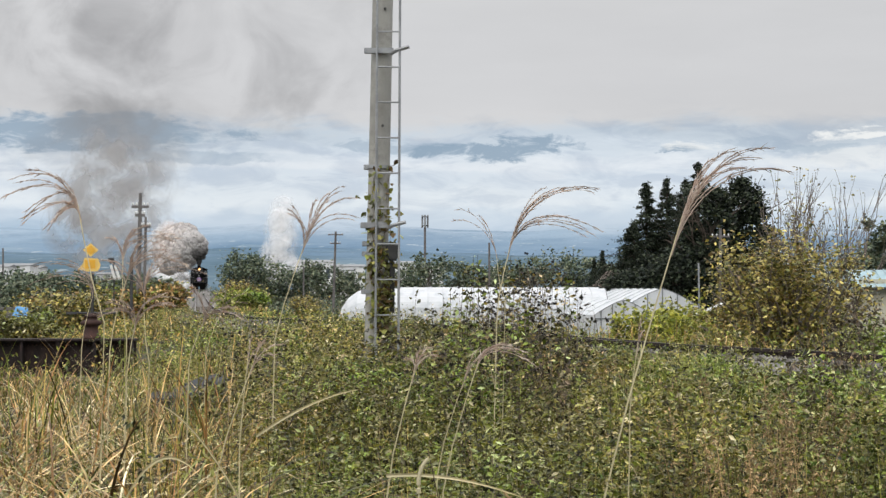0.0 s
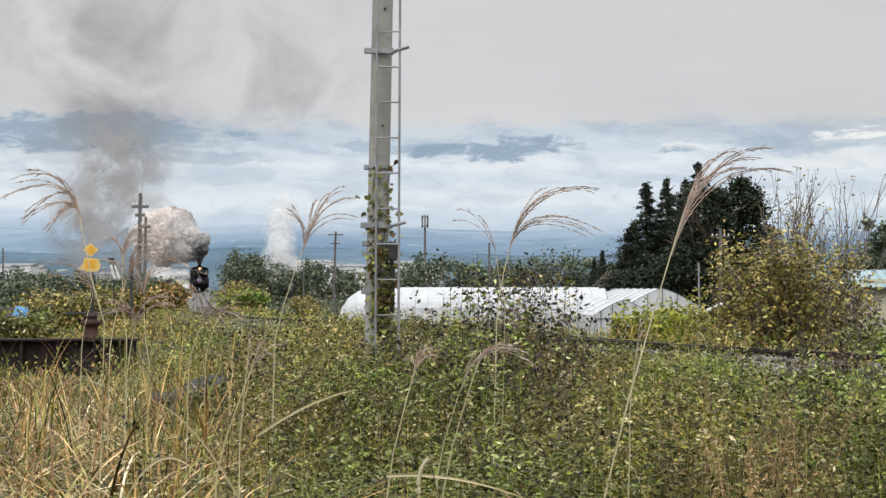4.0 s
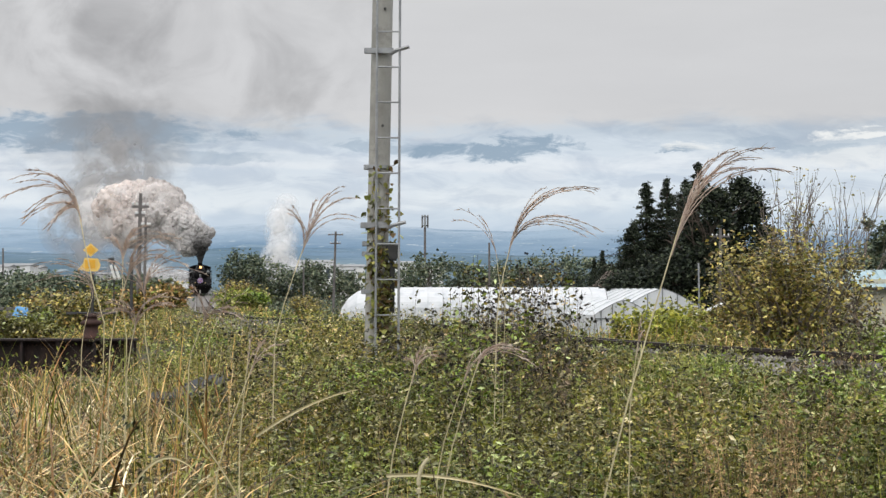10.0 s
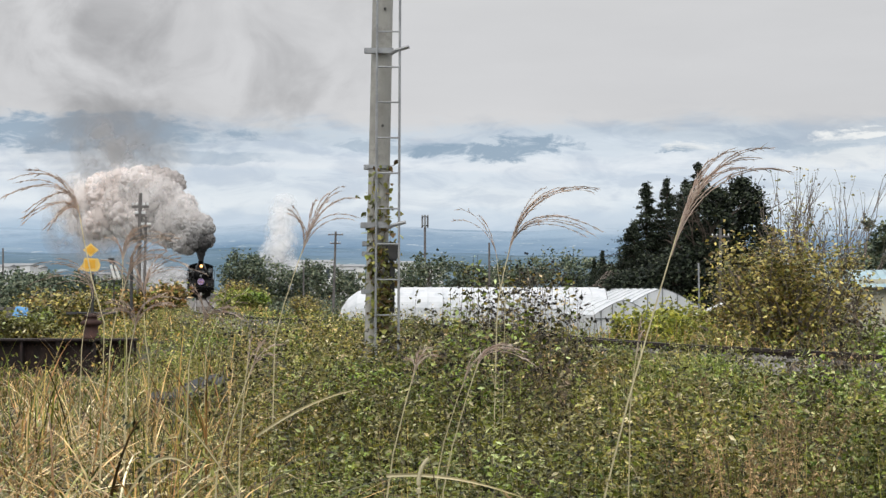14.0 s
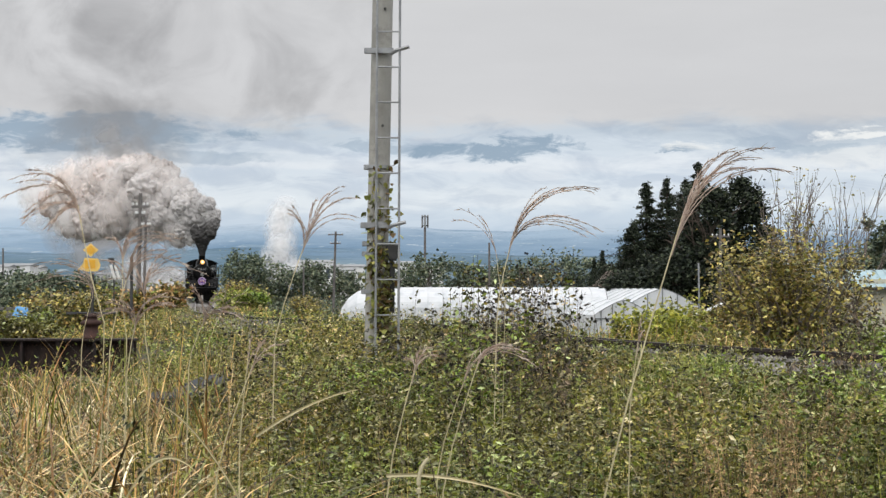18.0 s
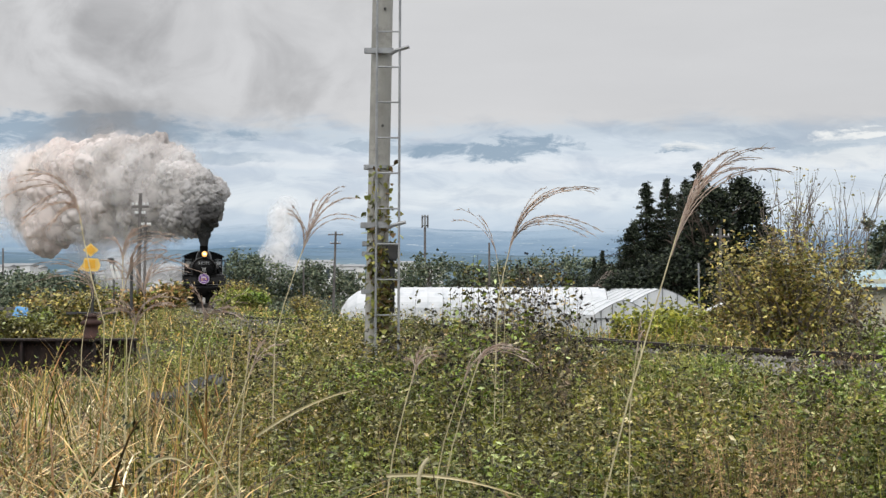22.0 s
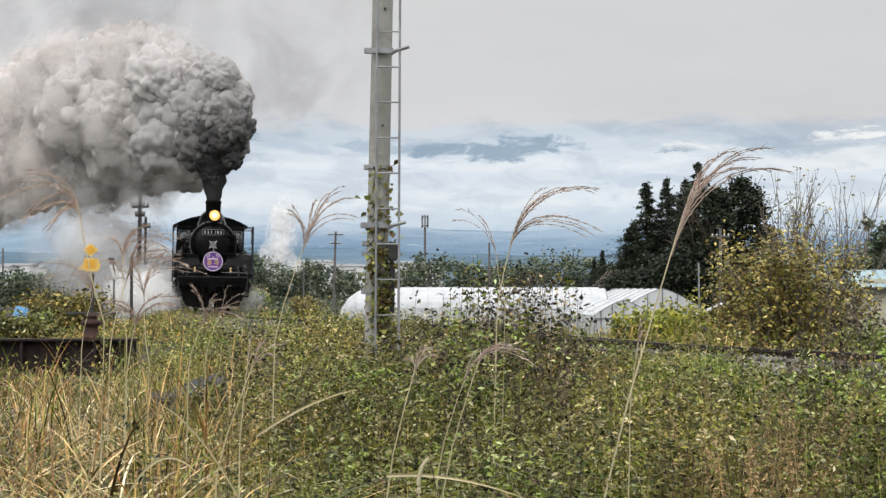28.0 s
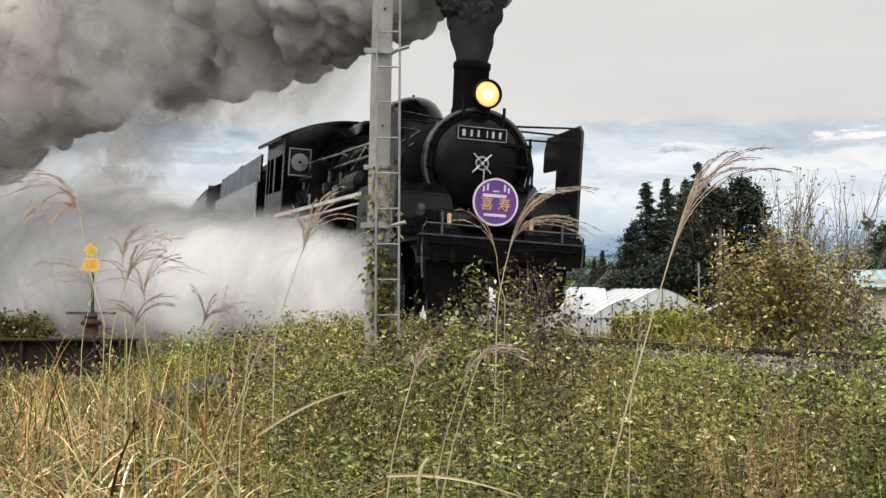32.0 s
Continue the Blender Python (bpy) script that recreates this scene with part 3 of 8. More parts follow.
def build_loco():
    e = empty("steam_locomotive", Matrix.Identity(4), "black steam locomotive with round purple head mark, lamp lit, working hard", "locomotive")
    # boiler
    bm = B()
    lathe(bm, [(-8.35, 0.98), (-6.6, 0.97), (-5.9, 0.84), (-2.2, 0.80), (-2.2, 0.78)], "X", (0, 0, BZ), 40)
    part("boiler", bm, LOCO_BLACK, e, "black lagged boiler barrel", True)
    bm = B()
    for x in (-3.2, -4.6, -5.8):
        bm = B()
        lathe(bm, [(x - 0.04, 0.858), (x + 0.04, 0.858)], "X", (0, 0, BZ), 40, caps=False)
        part("boiler_band", bm, SOOT, e)
    bm = B()
    lathe(bm, [(-2.25, 0.82), (-0.06, 0.82), (0.0, 0.80), (0.02, 0.74), (0.02, 0.2)], "X", (0, 0, BZ), 48)
    part("smokebox", bm, SOOT, e, "sooty black smokebox", False)
    bm = B()
    lathe(bm, [(0.0, 0.70), (0.03, 0.71), (0.06, 0.69), (0.12, 0.55), (0.165, 0.35), (0.185, 0.15), (0.19, 0.02)], "X", (0, 0, BZ), 48)
    door = part("smokebox_door", bm, LOCO_BLACK, e, "domed black smokebox door", True)
    bm = B()
    for k in range(14):
        bm = B()
        a = 2 * math.pi * k / 14 + 0.1
        p = Vector((0.02, 0.765 * math.cos(a), BZ + 0.765 * math.sin(a)))
        tube(bm, p, p + Vector((0.05, 0, 0)), 0.022, 0.022, 6)
        part("door_clamp", bm, LOCO_BLACK, door)
    bm = B()
    for z in (-0.32, 0.0, 0.32):
        box(bm, 0.10, 0.17, 0.3, 0.80, BZ + z - 0.025, BZ + z + 0.025, 0.01)
    tube(bm, (0.09, 0.79, BZ - 0.45), (0.09, 0.79, BZ + 0.45), 0.025, seg=8)
    part("door_hinge", bm, LOCO_BLACK, door)
    bm = B()
    for k in range(4):
        a = math.pi / 4 + k * math.pi / 2
        tube(bm, (0.235, 0.05 * math.cos(a), BZ + 0.05 * math.sin(a)), (0.235, 0.20 * math.cos(a), BZ + 0.20 * math.sin(a)), 0.016, 0.012, 8)
    for k in range(20):
        a, b = 2 * math.pi * k / 20, 2 * math.pi * (k + 1) / 20
        tube(bm, (0.235, 0.095 * math.cos(a), BZ + 0.095 * math.sin(a)), (0.235, 0.095 * math.cos(b), BZ + 0.095 * math.sin(b)), 0.014, seg=6)
    tube(bm, (0.17, 0, BZ), (0.26, 0, BZ), 0.035, 0.03, 10)
    tube(bm, (0.25, 0.03, BZ - 0.1), (0.25, 0.03, BZ - 0.38), 0.013, 0.011, 8)
    part("door_handwheel", bm, SILVER, door, "bright steel locking handwheel")
    # number plate: plain bars
    bm = B()
    box(bm, 0.10, 0.16, -0.39, 0.39, BZ + 0.34, BZ + 0.55, 0.006)
    plate = part("number_plate", bm, LOCO_BLACK, e, "dark plate with raised bright bars")
    bm = B()
    for y0, y1, z0, z1 in ((-0.385, 0.385, 0.345, 0.357), (-0.385, 0.385, 0.533, 0.545), (-0.385, -0.373, 0.345, 0.545), (0.373, 0.385, 0.345, 0.545)):
        box(bm, 0.158, 0.170, y0, y1, BZ + z0, BZ + z1)
    part("plate_rim", bm, GALV, plate)
    for y, w in ((-0.29, 0.05), (-0.17, 0.035), (-0.06, 0.035), (0.075, 0.018), (0.17, 0.04), (0.28, 0.04)):
        bm = B()
        box(bm, 0.158, 0.172, y - w / 2, y + w / 2, BZ + 0.395, BZ + 0.495, 0.004)
        part("plate_bar", bm, SILVER, plate)
    # chimney
    bm = B()
    lathe(bm, [(3.10, 0.40), (3.2, 0.30), (3.35, 0.265), (3.93, 0.275), (3.94, 0.29), (4.02, 0.29), (4.04, 0.27), (4.04, 0.22), (3.6, 0.21)], "Z", (-0.55, 0, 0), 32)
    part("chimney", bm, SOOT, e, "short sooty chimney with rim", True)
    # lamp
    lamp = new("headlamp")
    lamp.parent = e
    lamp.matrix_basis = pose(0.12, 0.04, 3.47)
    tagged(lamp, "round headlamp glowing warm orange")
    bm = B()
    lathe(bm, [(-0.32, 0.05), (-0.30, 0.13), (-0.14, 0.20), (0.04, 0.215), (0.07, 0.225), (0.07, 0.19), (0.02, 0.19)], "X", seg=28)
    part("lamp_housing", bm, LOCO_BLACK, lamp, "", True)
    bm = B()
    lathe(bm, [(0.03, 0.19), (0.055, 0.15), (0.07, 0.08), (0.074, 0.01)], "X", seg=28)
    part("lamp_lens", bm, LAMP, lamp, "glowing orange lens", True)
    bm = B()
    lathe(bm, [(0.068, 0.085), (0.082, 0.06), (0.09, 0.01)], "X", seg=16)
    part("bulb_glow", bm, LAMP_CORE, lamp, "", True)
    bm = B()
    box(bm, -0.2, -0.05, -0.09, 0.09, -0.28, -0.18, 0.01)
    part("lamp_bracket", bm, LOCO_BLACK, lamp)
    bm = B()
    tube(bm, (0.05, -0.28, 3.1), (0.05, -0.28, 3.38), 0.025, 0.025, 8)
    part("lamp_iron", bm, LOCO_BLACK, e)
    bm = B()
    tube(bm, (0.05, 0.36, 3.0), (0.05, 0.36, 3.30), 0.025, 0.025, 8)
    part("lamp_iron", bm, LOCO_BLACK, e)
    # dome
    bm = B()
    n = 22
    rings = []
    for i in range(9):
        f = i / 8
        zz = 3.05 + 0.82 * math.sin(f * math.pi / 2)
        k = math.cos(f * math.pi / 2) ** 0.7 if i < 8 else 0.02
        rings.append([bm.verts.new((-3.75 + (1.0 * k + 0.02) * math.cos(2 * math.pi * j / n), (0.56 * k + 0.01) * math.sin(2 * math.pi * j / n), zz)) for j in range(n)])
    for a, b in zip(rings, rings[1:]):
        for j in range(n):
            bm.faces.new((a[j], a[(j + 1) % n], b[(j + 1) % n], b[j]))
    bm.faces.new(rings[-1])
    tube(bm, (-3.75, 0, 3.84), (-3.75, 0, 3.93), 0.03, 0.02, 8)
    part("steam_dome", bm, LOCO_BLACK, e, "long rounded black dome", True)
    bm = B()
    tube(bm, (-6.6, 0.25, 3.2), (-6.6, 0.25, 3.55), 0.07, 0.06, 10)
    part("safety_valve", bm, SOOT, e)
    bm = B()
    tube(bm, (-6.9, -0.2, 3.2), (-6.9, -0.2, 3.6), 0.07, 0.05, 10)
    part("safety_valve", bm, SOOT, e)
    bm = B()
    lathe(bm, [(-7.9, 0.03), (-7.85, 0.14), (-7.5, 0.14), (-7.45, 0.03)], "X", (0, -0.35, 3.48), 14)
    part("turbo_generator", bm, SOOT, e)
    bm = B()
    prism(bm, [(-6.9, 3.0), (-6.85, 3.55), (-6.6, 3.66), (-5.6, 3.66), (-5.35, 3.5), (-5.3, 3.0)], -0.42, 0.42, "Y")
    bmesh.ops.bevel(bm, geom=list(bm.edges), offset=0.06, segments=2, affect="EDGES", clamp_overlap=True)
    part("sand_box", bm, LOCO_BLACK, e, "black sand box on the boiler", True)
    bm = B()
    for x in (-5.5, -6.1, -6.7):
        pipe(bm, [(x, -0.3, 3.5), (x - 0.05, -0.75, 3.2), (x - 0.1, -0.98, 2.6), (x - 0.1, -1.0, 2.0)], 0.03, 6)
    part("sand_pipe", bm, SOOT, e)
    bm = B()
    lathe(bm, [(1.95, 0.16), (2.3, 0.17), (2.32, 0.12), (2.42, 0.12), (2.45, 0.17), (2.8, 0.16), (2.86, 0.06)], "Z", (-5.6, -1.12, 0), 16)
    part("air_pump", bm, SOOT, e, "", True)
    # smoke deflectors with stays, and the sloping casing between them and the smokebox
    for s in (-1, 1):
        y = s * 1.41
        bm = B()
        prism(bm, [(-1.7, 1.22), (-1.7, 2.06), (-0.6, 2.12), (0.05, 2.08), (0.35, 1.90), (0.62, 1.52), (0.95, 1.36), (0.95, 1.22)], s * 0.48, s * 1.385, "Y")
        bmesh.ops.bevel(bm, geom=list(bm.edges), offset=0.03, segments=2, affect="EDGES", clamp_overlap=True)
        part("deck_casing", bm, LOCO_BLACK, e, "sloping black casing over the cylinder")
        bm = B()
        pipe(bm, [(1.42, s * 1.16, 0.62), (1.42, s * 1.20, 1.0), (1.42, s * 1.20, 1.34), (1.36, s * 1.14, 1.40), (1.30, s * 0.3, 1.40)], 0.016, 6)
        part("coupling_lever", bm, GLOSS_BLACK, e)
        bm = B()
        out = [(-0.92, 2.50), (-0.92, 2.82), (-0.82, 3.02), (0.50, 3.08), (0.62, 2.98), (0.62, 1.05), (0.35, 1.0), (-0.2, 1.62), (-0.35, 2.20), (-0.35, 2.50)]
        prism(bm, out, y - 0.012, y + 0.012, "Y")
        dfl = part("smoke_deflector", bm, DEFLECTOR, e, "tall black smoke deflector plate")
        bm = B()
        pipe(bm, [(x, y + s * 0.014, z) for x, z in ((-0.2, 1.62), (-0.35, 2.20), (-0.35, 2.50), (-0.92, 2.50), (-0.92, 2.82), (-0.82, 3.02), (0.50, 3.08), (0.62, 2.98), (0.62, 1.05))], 0.018, 6)
        part("deflector_edge", bm, DEFLECTOR, dfl)
        bm = B()
        tube(bm, (-0.05, s * 0.52, 3.05), (0.45, y, 3.05), 0.016, seg=6)
        part("deflector_stay", bm, LOCO_BLACK, dfl)
        bm = B()
        tube(bm, (-0.5, s * 0.55, 3.05), (-0.35, y, 3.03), 0.016, seg=6)
        part("deflector_stay", bm, LOCO_BLACK, dfl)
        bm = B()
        tube(bm, (-1.2, s * 0.6, 3.0), (-0.86, y, 2.98), 0.016, seg=6)
        part("deflector_stay", bm, LOCO_BLACK, dfl)
        # running board and its pale edge, steps in front
        bm = B()
        box(bm, -8.35, -1.5, s * 0.75, s * 1.36, 1.93, 1.98, 0.006)
        rb = part("running_board", bm, LOCO_BLACK, e)
        bm = B()
        box(bm, -8.35, -1.5, s * 1.36, s * 1.385, 1.94, 2.0, 0.004)
        pipe(bm, [(-8.3, s * 1.375, 1.80), (-1.6, s * 1.375, 1.82)], 0.016, 6)
        part("running_board_edge", bm, WHITE_EDGE, rb, "white painted edge")
        bm = B()
        pipe(bm, [(-1.9, s * 0.86, 2.95), (-3.5, s * 0.9, 2.95), (-5.2, s * 0.92, 2.95), (-8.3, s * 1.05, 2.95)], 0.018, 6)
        for x in (-2.2, -3.6, -5.0, -6.6, -8.0):
            tube(bm, (x, s * 0.72, 2.9), (x, s * 0.93, 2.95), 0.014, seg=6)
        part("boiler_handrail", bm, SILVER, e)
        bm = B()
        pipe(bm, [(-2.3, s * 0.8, 2.65), (-2.6, s * 0.98, 2.55), (-4.2, s * 0.98, 2.5), (-5.0, s * 1.02, 2.3), (-7.0, s * 1.05, 2.25)], 0.045, 8)
        pipe(bm, [(-2.0, s * 0.95, 2.15), (-8.3, s * 1.1, 2.15)], 0.03, 6)
        pipe(bm, [(-4.4, s * 0.9, 2.7), (-4.6, s * 0.95, 2.2), (-4.6, s * 1.0, 1.95)], 0.03, 6)
        pipe(bm, [(-1.2, s * 0.8, 2.2), (-1.1, s * 1.0, 1.9), (-1.0, s * 1.02, 1.3)], 0.10, 10)
        part("side_pipe", bm, SOOT, e)
        bm = B()
        lathe(bm, [(-3.1, 0.05), (-3.05, 0.19), (-2.2, 0.19), (-2.15, 0.05)], "X", (-0.6, s * 1.02, 2.28), 16)
        part("air_tank", bm, LOCO_BLACK, e)
        bm = B()
        lathe(bm, [(-1.62, 0.1), (-1.6, 0.33), (-1.52, 0.36), (-0.5, 0.36), (-0.42, 0.33), (-0.4, 0.1)], "X", (0, s * 1.08, 0.92), 24)
        lathe(bm, [(-1.5, 0.17), (-0.45, 0.17)], "X", (0, s * 1.05, 1.42), 18)
        lathe(bm, [(-0.42, 0.06), (-0.2, 0.05)], "X", (0, s * 1.08, 0.92), 12)
        part("cylinder", bm, LOCO_BLACK, e, "black steam cylinder", True)
        bm = B()
        box(bm, -0.15, 0.1, s * 1.0, s * 1.3, 0.55, 0.60, 0.01)
        for x in (-0.15, 0.1):
            box(bm, x - 0.015, x + 0.015, s * 1.27, s * 1.30, 0.55, 1.5)
        part("front_step", bm, LOCO_BLACK, e)
        for x in DRIVERS:
            WHEELS.append((spoked_wheel("driving_wheel", e, x, s * 0.56, R_DRIVE, 16, LOCO_BLACK), R_DRIVE))
        for x in (0.25, -1.75):
            WHEELS.append((spoked_wheel("leading_wheel", e, x, s * 0.56, 0.43, 10, LOCO_BLACK), 0.43))
        WHEELS.append((spoked_wheel("trailing_wheel", e, -9.3, s * 0.56, 0.43, 10, LOCO_BLACK), 0.43))
        bm = B()
        box(bm, -7.3, -3.1, s * 0.70 - 0.03, s * 0.70 + 0.03, 0.78, 0.90, 0.01)
        part("coupling_rod", bm, SILVER, e, "steel coupling rod")
        bm = B()
        box(bm, -2.9, -0.4, s * 1.06 - 0.04, s * 1.06 + 0.04, 1.0, 1.08, 0.01)
        box(bm, -2.9, -1.6, s * 1.06 - 0.04, s * 1.06 + 0.04, 0.74, 0.80, 0.01)
        box(bm, -5.2, -2.2, s * 0.82 - 0.03, s * 0.82 + 0.03, 0.84, 0.95, 0.01)
        part("crosshead_guide", bm, SILVER, e)
    bm = B()
    box(bm, -9.9, 0.9, -0.42, 0.42, 0.95, 1.25, 0.01)
    box(bm, -7.8, -6.2, -0.7, 0.7, 1.2, 2.0, 0.02)
    box(bm, -2.0, -0.2, -0.55, 0.55, 1.2, 1.75, 0.02)
    part("main_frame", bm, LOCO_BLACK, e)
    # front deck, feedwater heater, beam and guards
    bm = B()
    prism(bm, [(0.15, 1.62), (0.9, 1.28), (1.38, 1.24), (1.38, 1.16), (0.1, 1.16), (-0.4, 1.5)], -1.2, 1.2, "Y")
    part("front_deck", bm, LOCO_BLACK, e)
    bm = B()
    lathe(bm, [(-0.78, 0.10), (-0.76, 0.165), (0.76, 0.165), (0.78, 0.10)], "Y", (0.62, 0, 1.50), 24)
    hw = part("feedwater_heater", bm, LOCO_BLACK, e, "dark drum lying across the front deck", True)
    for y in (-0.70, 0.70):
        bm = B()
        lathe(bm, [(y - 0.03, 0.168), (y - 0.03, 0.178), (y + 0.03, 0.178), (y + 0.03, 0.168)], "Y", (0.62, 0, 1.50), 24)
        part("heater_band", bm, LOCO_BLACK, hw)
        bm = B()
        box(bm, 0.76, 0.81, y * 0.9 - 0.03, y * 0.9 + 0.03, 1.40, 1.60, 0.012)
        part("brass_plate", bm, MARKER, hw, "pale brass end plate")
    for s in (-1, 1):
        bm = B()
        tube(bm, (0.85, s * 0.98, 1.55), (1.0, s * 0.98, 1.55), 0.075, 0.07, 14)
        box(bm, 0.86, 0.96, s * 0.98 - 0.07, s * 0.98 + 0.07, 1.42, 1.5, 0.01)
        part("side_lamp", bm, SOOT, e)
        bm = B()
        pipe(bm, [(1.3, s * 1.12, 1.2), (1.3, s * 1.12, 1.45), (1.2, s * 1.10, 1.5), (0.6, s * 1.10, 1.52)], 0.018, 6)
        part("deck_handrail", bm, LOCO_BLACK, e)
    bm = B()
    box(bm, 1.34, 1.42, -1.25, 1.25, 0.92, 1.22, 0.012)
    beam = part("buffer_beam", bm, SOOT, e)
    bm = B()
    box(bm, 1.42, 1.62, -0.16, 0.16, 0.78, 1.0, 0.03)
    box(bm, 1.60, 1.82, -0.13, 0.10, 0.70, 1.02, 0.04)
    part("coupler", bm, SOOT, beam, "sooty knuckle coupler")
    bm = B()
    for y in (-0.35, 0.35, 0.6):
        pipe(bm, [(1.42, y, 0.95), (1.55, y, 0.9), (1.56, y + 0.05, 0.55)], 0.028, 7)
    pipe(bm, [(1.44, -1.1, 1.12), (1.5, -0.5, 1.13), (1.5, -0.2, 1.08), (1.5, 0.2, 1.08), (1.5, 0.5, 1.13), (1.44, 1.1, 1.12)], 0.014, 6)
    part("brake_hose", bm, SOOT, beam)
    bm = B()
    for s in (-1, 1):
        prism(bm, [(s * 0.10, 0.16), (s * 0.62, 0.14), (s * 0.92, 0.24), (s * 1.06, 0.46), (s * 1.06, 0.90), (s * 0.10, 0.90)], 1.15, 1.19, "X")
        box(bm, 1.0, 1.2, s * 0.6 - 0.04, s * 0.6 + 0.04, 0.12, 0.8, 0.01)
    part("rail_guard", bm, SOOT, e, "black rail guard plates")
    for y in (-1.0, -0.75, 0.75, 1.0):
        bm = B()
        box(bm, 1.42, 1.45, y - 0.05, y + 0.05, 0.86, 1.14, 0.008)
        part("beam_strap", bm, SOOT, beam)
    bm = B()
    for k in range(22):
        bmesh.ops.create_icosphere(bm, subdivisions=1, radius=0.016, matrix=Matrix.Translation((1.422, -1.18 + k * 0.1124, 1.18)))
    tagged(part("rivet_row", bm, LOCO_BLACK, beam), kind="stuff")
    bm = B()
    lathe(bm, [(-0.07, 0.822), (-0.07, 0.862), (0.015, 0.862), (0.03, 0.84), (0.03, 0.79), (-0.02, 0.79)], "X", (0, 0, BZ), 48, caps=False)
    part("smokebox_ring", bm, GLOSS_BLACK, e, "", True)
    bm = B()
    box(bm, 1.36, 1.44, -1.24, 1.24, 1.222, 1.25, 0.004)
    part("beam_edge", bm, GLOSS_BLACK, beam, "worn shiny edge of the beam")
    for s in (-1, 1):
        for k, (x, z, r) in enumerate(((-0.45, 2.78, 0.022), (-0.75, 2.62, 0.03), (-1.25, 2.72, 0.025), (-1.65, 2.55, 0.035), (-1.95, 2.75, 0.022))):
            bm = B()
            pipe(bm, [(x, s * 0.80, z + 0.12), (x + 0.05, s * 0.95, z), (x + 0.02, s * 1.04, z - 0.3), (x - 0.1, s * 1.08, z - 0.6), (x - 0.05, s * 1.1, 1.95)], r, 8)
            part("smokebox_pipe", bm, GLOSS_BLACK, e)
        bm = B()
        lathe(bm, [(-1.5, 0.03), (-1.48, 0.15), (-0.75, 0.15), (-0.73, 0.03)], "X", (0, s * 1.12, 2.12), 16)
        part("oil_tank", bm, GLOSS_BLACK, e, "", True)
        bm = B()
        pipe(bm, [(1.36, s * 0.9, 1.25), (1.34, s * 0.9, 1.56), (1.2, s * 0.88, 1.60), (0.8, s * 0.86, 1.62)], 0.02, 8)
        part("deck_grab_rail", bm, GLOSS_BLACK, e)
        bm = B()
        box(bm, 0.92, 1.0, s * 1.12 - 0.06, s * 1.12 + 0.06, 1.52, 1.70, 0.02)
        lathe(bm, [(1.0, 0.05), (1.03, 0.05), (1.035, 0.03)], "X", (0, s * 1.12, 1.62), 14)
        part("tail_lamp", bm, GLOSS_BLACK, e)
    # casing with valves and cab-front pipework before the cab
    bm = B()
    prism(bm, [(-8.4, 3.0), (-8.4, 3.62), (-8.0, 3.66), (-7.2, 3.60), (-6.8, 3.45), (-6.6, 3.0)], -0.5, 0.5, "Y")
    bmesh.ops.bevel(bm, geom=list(bm.edges), offset=0.05, segments=2, affect="EDGES", clamp_overlap=True)
    part("turret_casing", bm, SOOT, e, "", True)
    for s in (-1, 1):
        for k, (x, r) in enumerate(((-3.0, 0.03), (-3.9, 0.035), (-4.9, 0.025), (-5.9, 0.04), (-6.5, 0.03), (-7.2, 0.035), (-7.7, 0.025))):
            bm = B()
            pipe(bm, [(x, s * 0.35, 3.22), (x - 0.03, s * 0.72, 3.02), (x - 0.05, s * 0.95, 2.55), (x - 0.05 + 0.1 * (k % 2), s * 1.03, 2.2), (x, s * 1.08, 1.98)], r, 8)
            part("boiler_pipe", bm, GLOSS_BLACK if k % 2 else LOCO_BLACK, e)
        for k, x in enumerate((-4.4, -5.3, -6.3, -7.4)):
            bm = B()
            box(bm, x - 0.16, x + 0.16, s * 1.02 - 0.13, s * 1.02 + 0.13, 1.98, 2.32 + 0.12 * (k % 2), 0.03)
            tube(bm, (x, s * 1.02, 2.3), (x, s * 1.02, 2.55 + 0.1 * (k % 2)), 0.05, 0.04, 10)
            part("lubricator", bm, GLOSS_BLACK, e)
        bm = B()
        pipe(bm, [(-2.1, s * 0.9, 2.72), (-4.0, s * 0.97, 2.70), (-6.0, s * 1.03, 2.66), (-8.2, s * 1.1, 2.62)], 0.032, 8)
        part("feed_pipe", bm, GLOSS_BLACK, e)
        bm = B()
        pipe(bm, [(-2.1, s * 1.30, 1.86), (-5.0, s * 1.30, 1.80), (-8.2, s * 1.30, 1.78)], 0.03, 8)
        part("feed_pipe", bm, GLOSS_BLACK, e)
    # head mark
    mk = new("head_mark")
    mk.parent = e
    mk.matrix_basis = pose(0.95, 0, 1.80)
    tagged(mk, "round purple head mark with pale ring and gold figures")
    bm = B()
    lathe(bm, [(-0.02, 0.30), (-0.02, 0.345), (0.0, 0.345), (0.0, 0.30)], "X", seg=40)
    part("mark_disc", bm, PURPLE, mk)
    bm = B()
    lathe(bm, [(0.002, 0.318), (0.002, 0.346), (0.012, 0.346), (0.012, 0.318), (0.002, 0.318)], "X", seg=40, caps=False)
    part("mark_ring", bm, MARK_RING, mk, "pale lilac rim")
    for y, z, w, h, mat in ((0, 0.155, 0.10, 0.02, MARK_RING), (-0.02, 0.09, 0.36, 0.045, MARK_RING), (0, -0.19, 0.34, 0.04, MARK_RING), (-0.13, 0.21, 0.03, 0.10, MARK_RING), (0.13, 0.21, 0.03, 0.10, MARK_RING), (-0.19, 0.18, 0.025, 0.08, MARK_RING), (0.19, 0.18, 0.025, 0.08, MARK_RING)):
        bm = B()
        box(bm, 0.004, 0.010, y - w / 2, y + w / 2, z - h / 2, z + h / 2)
        part("mark_bar", bm, mat, mk)
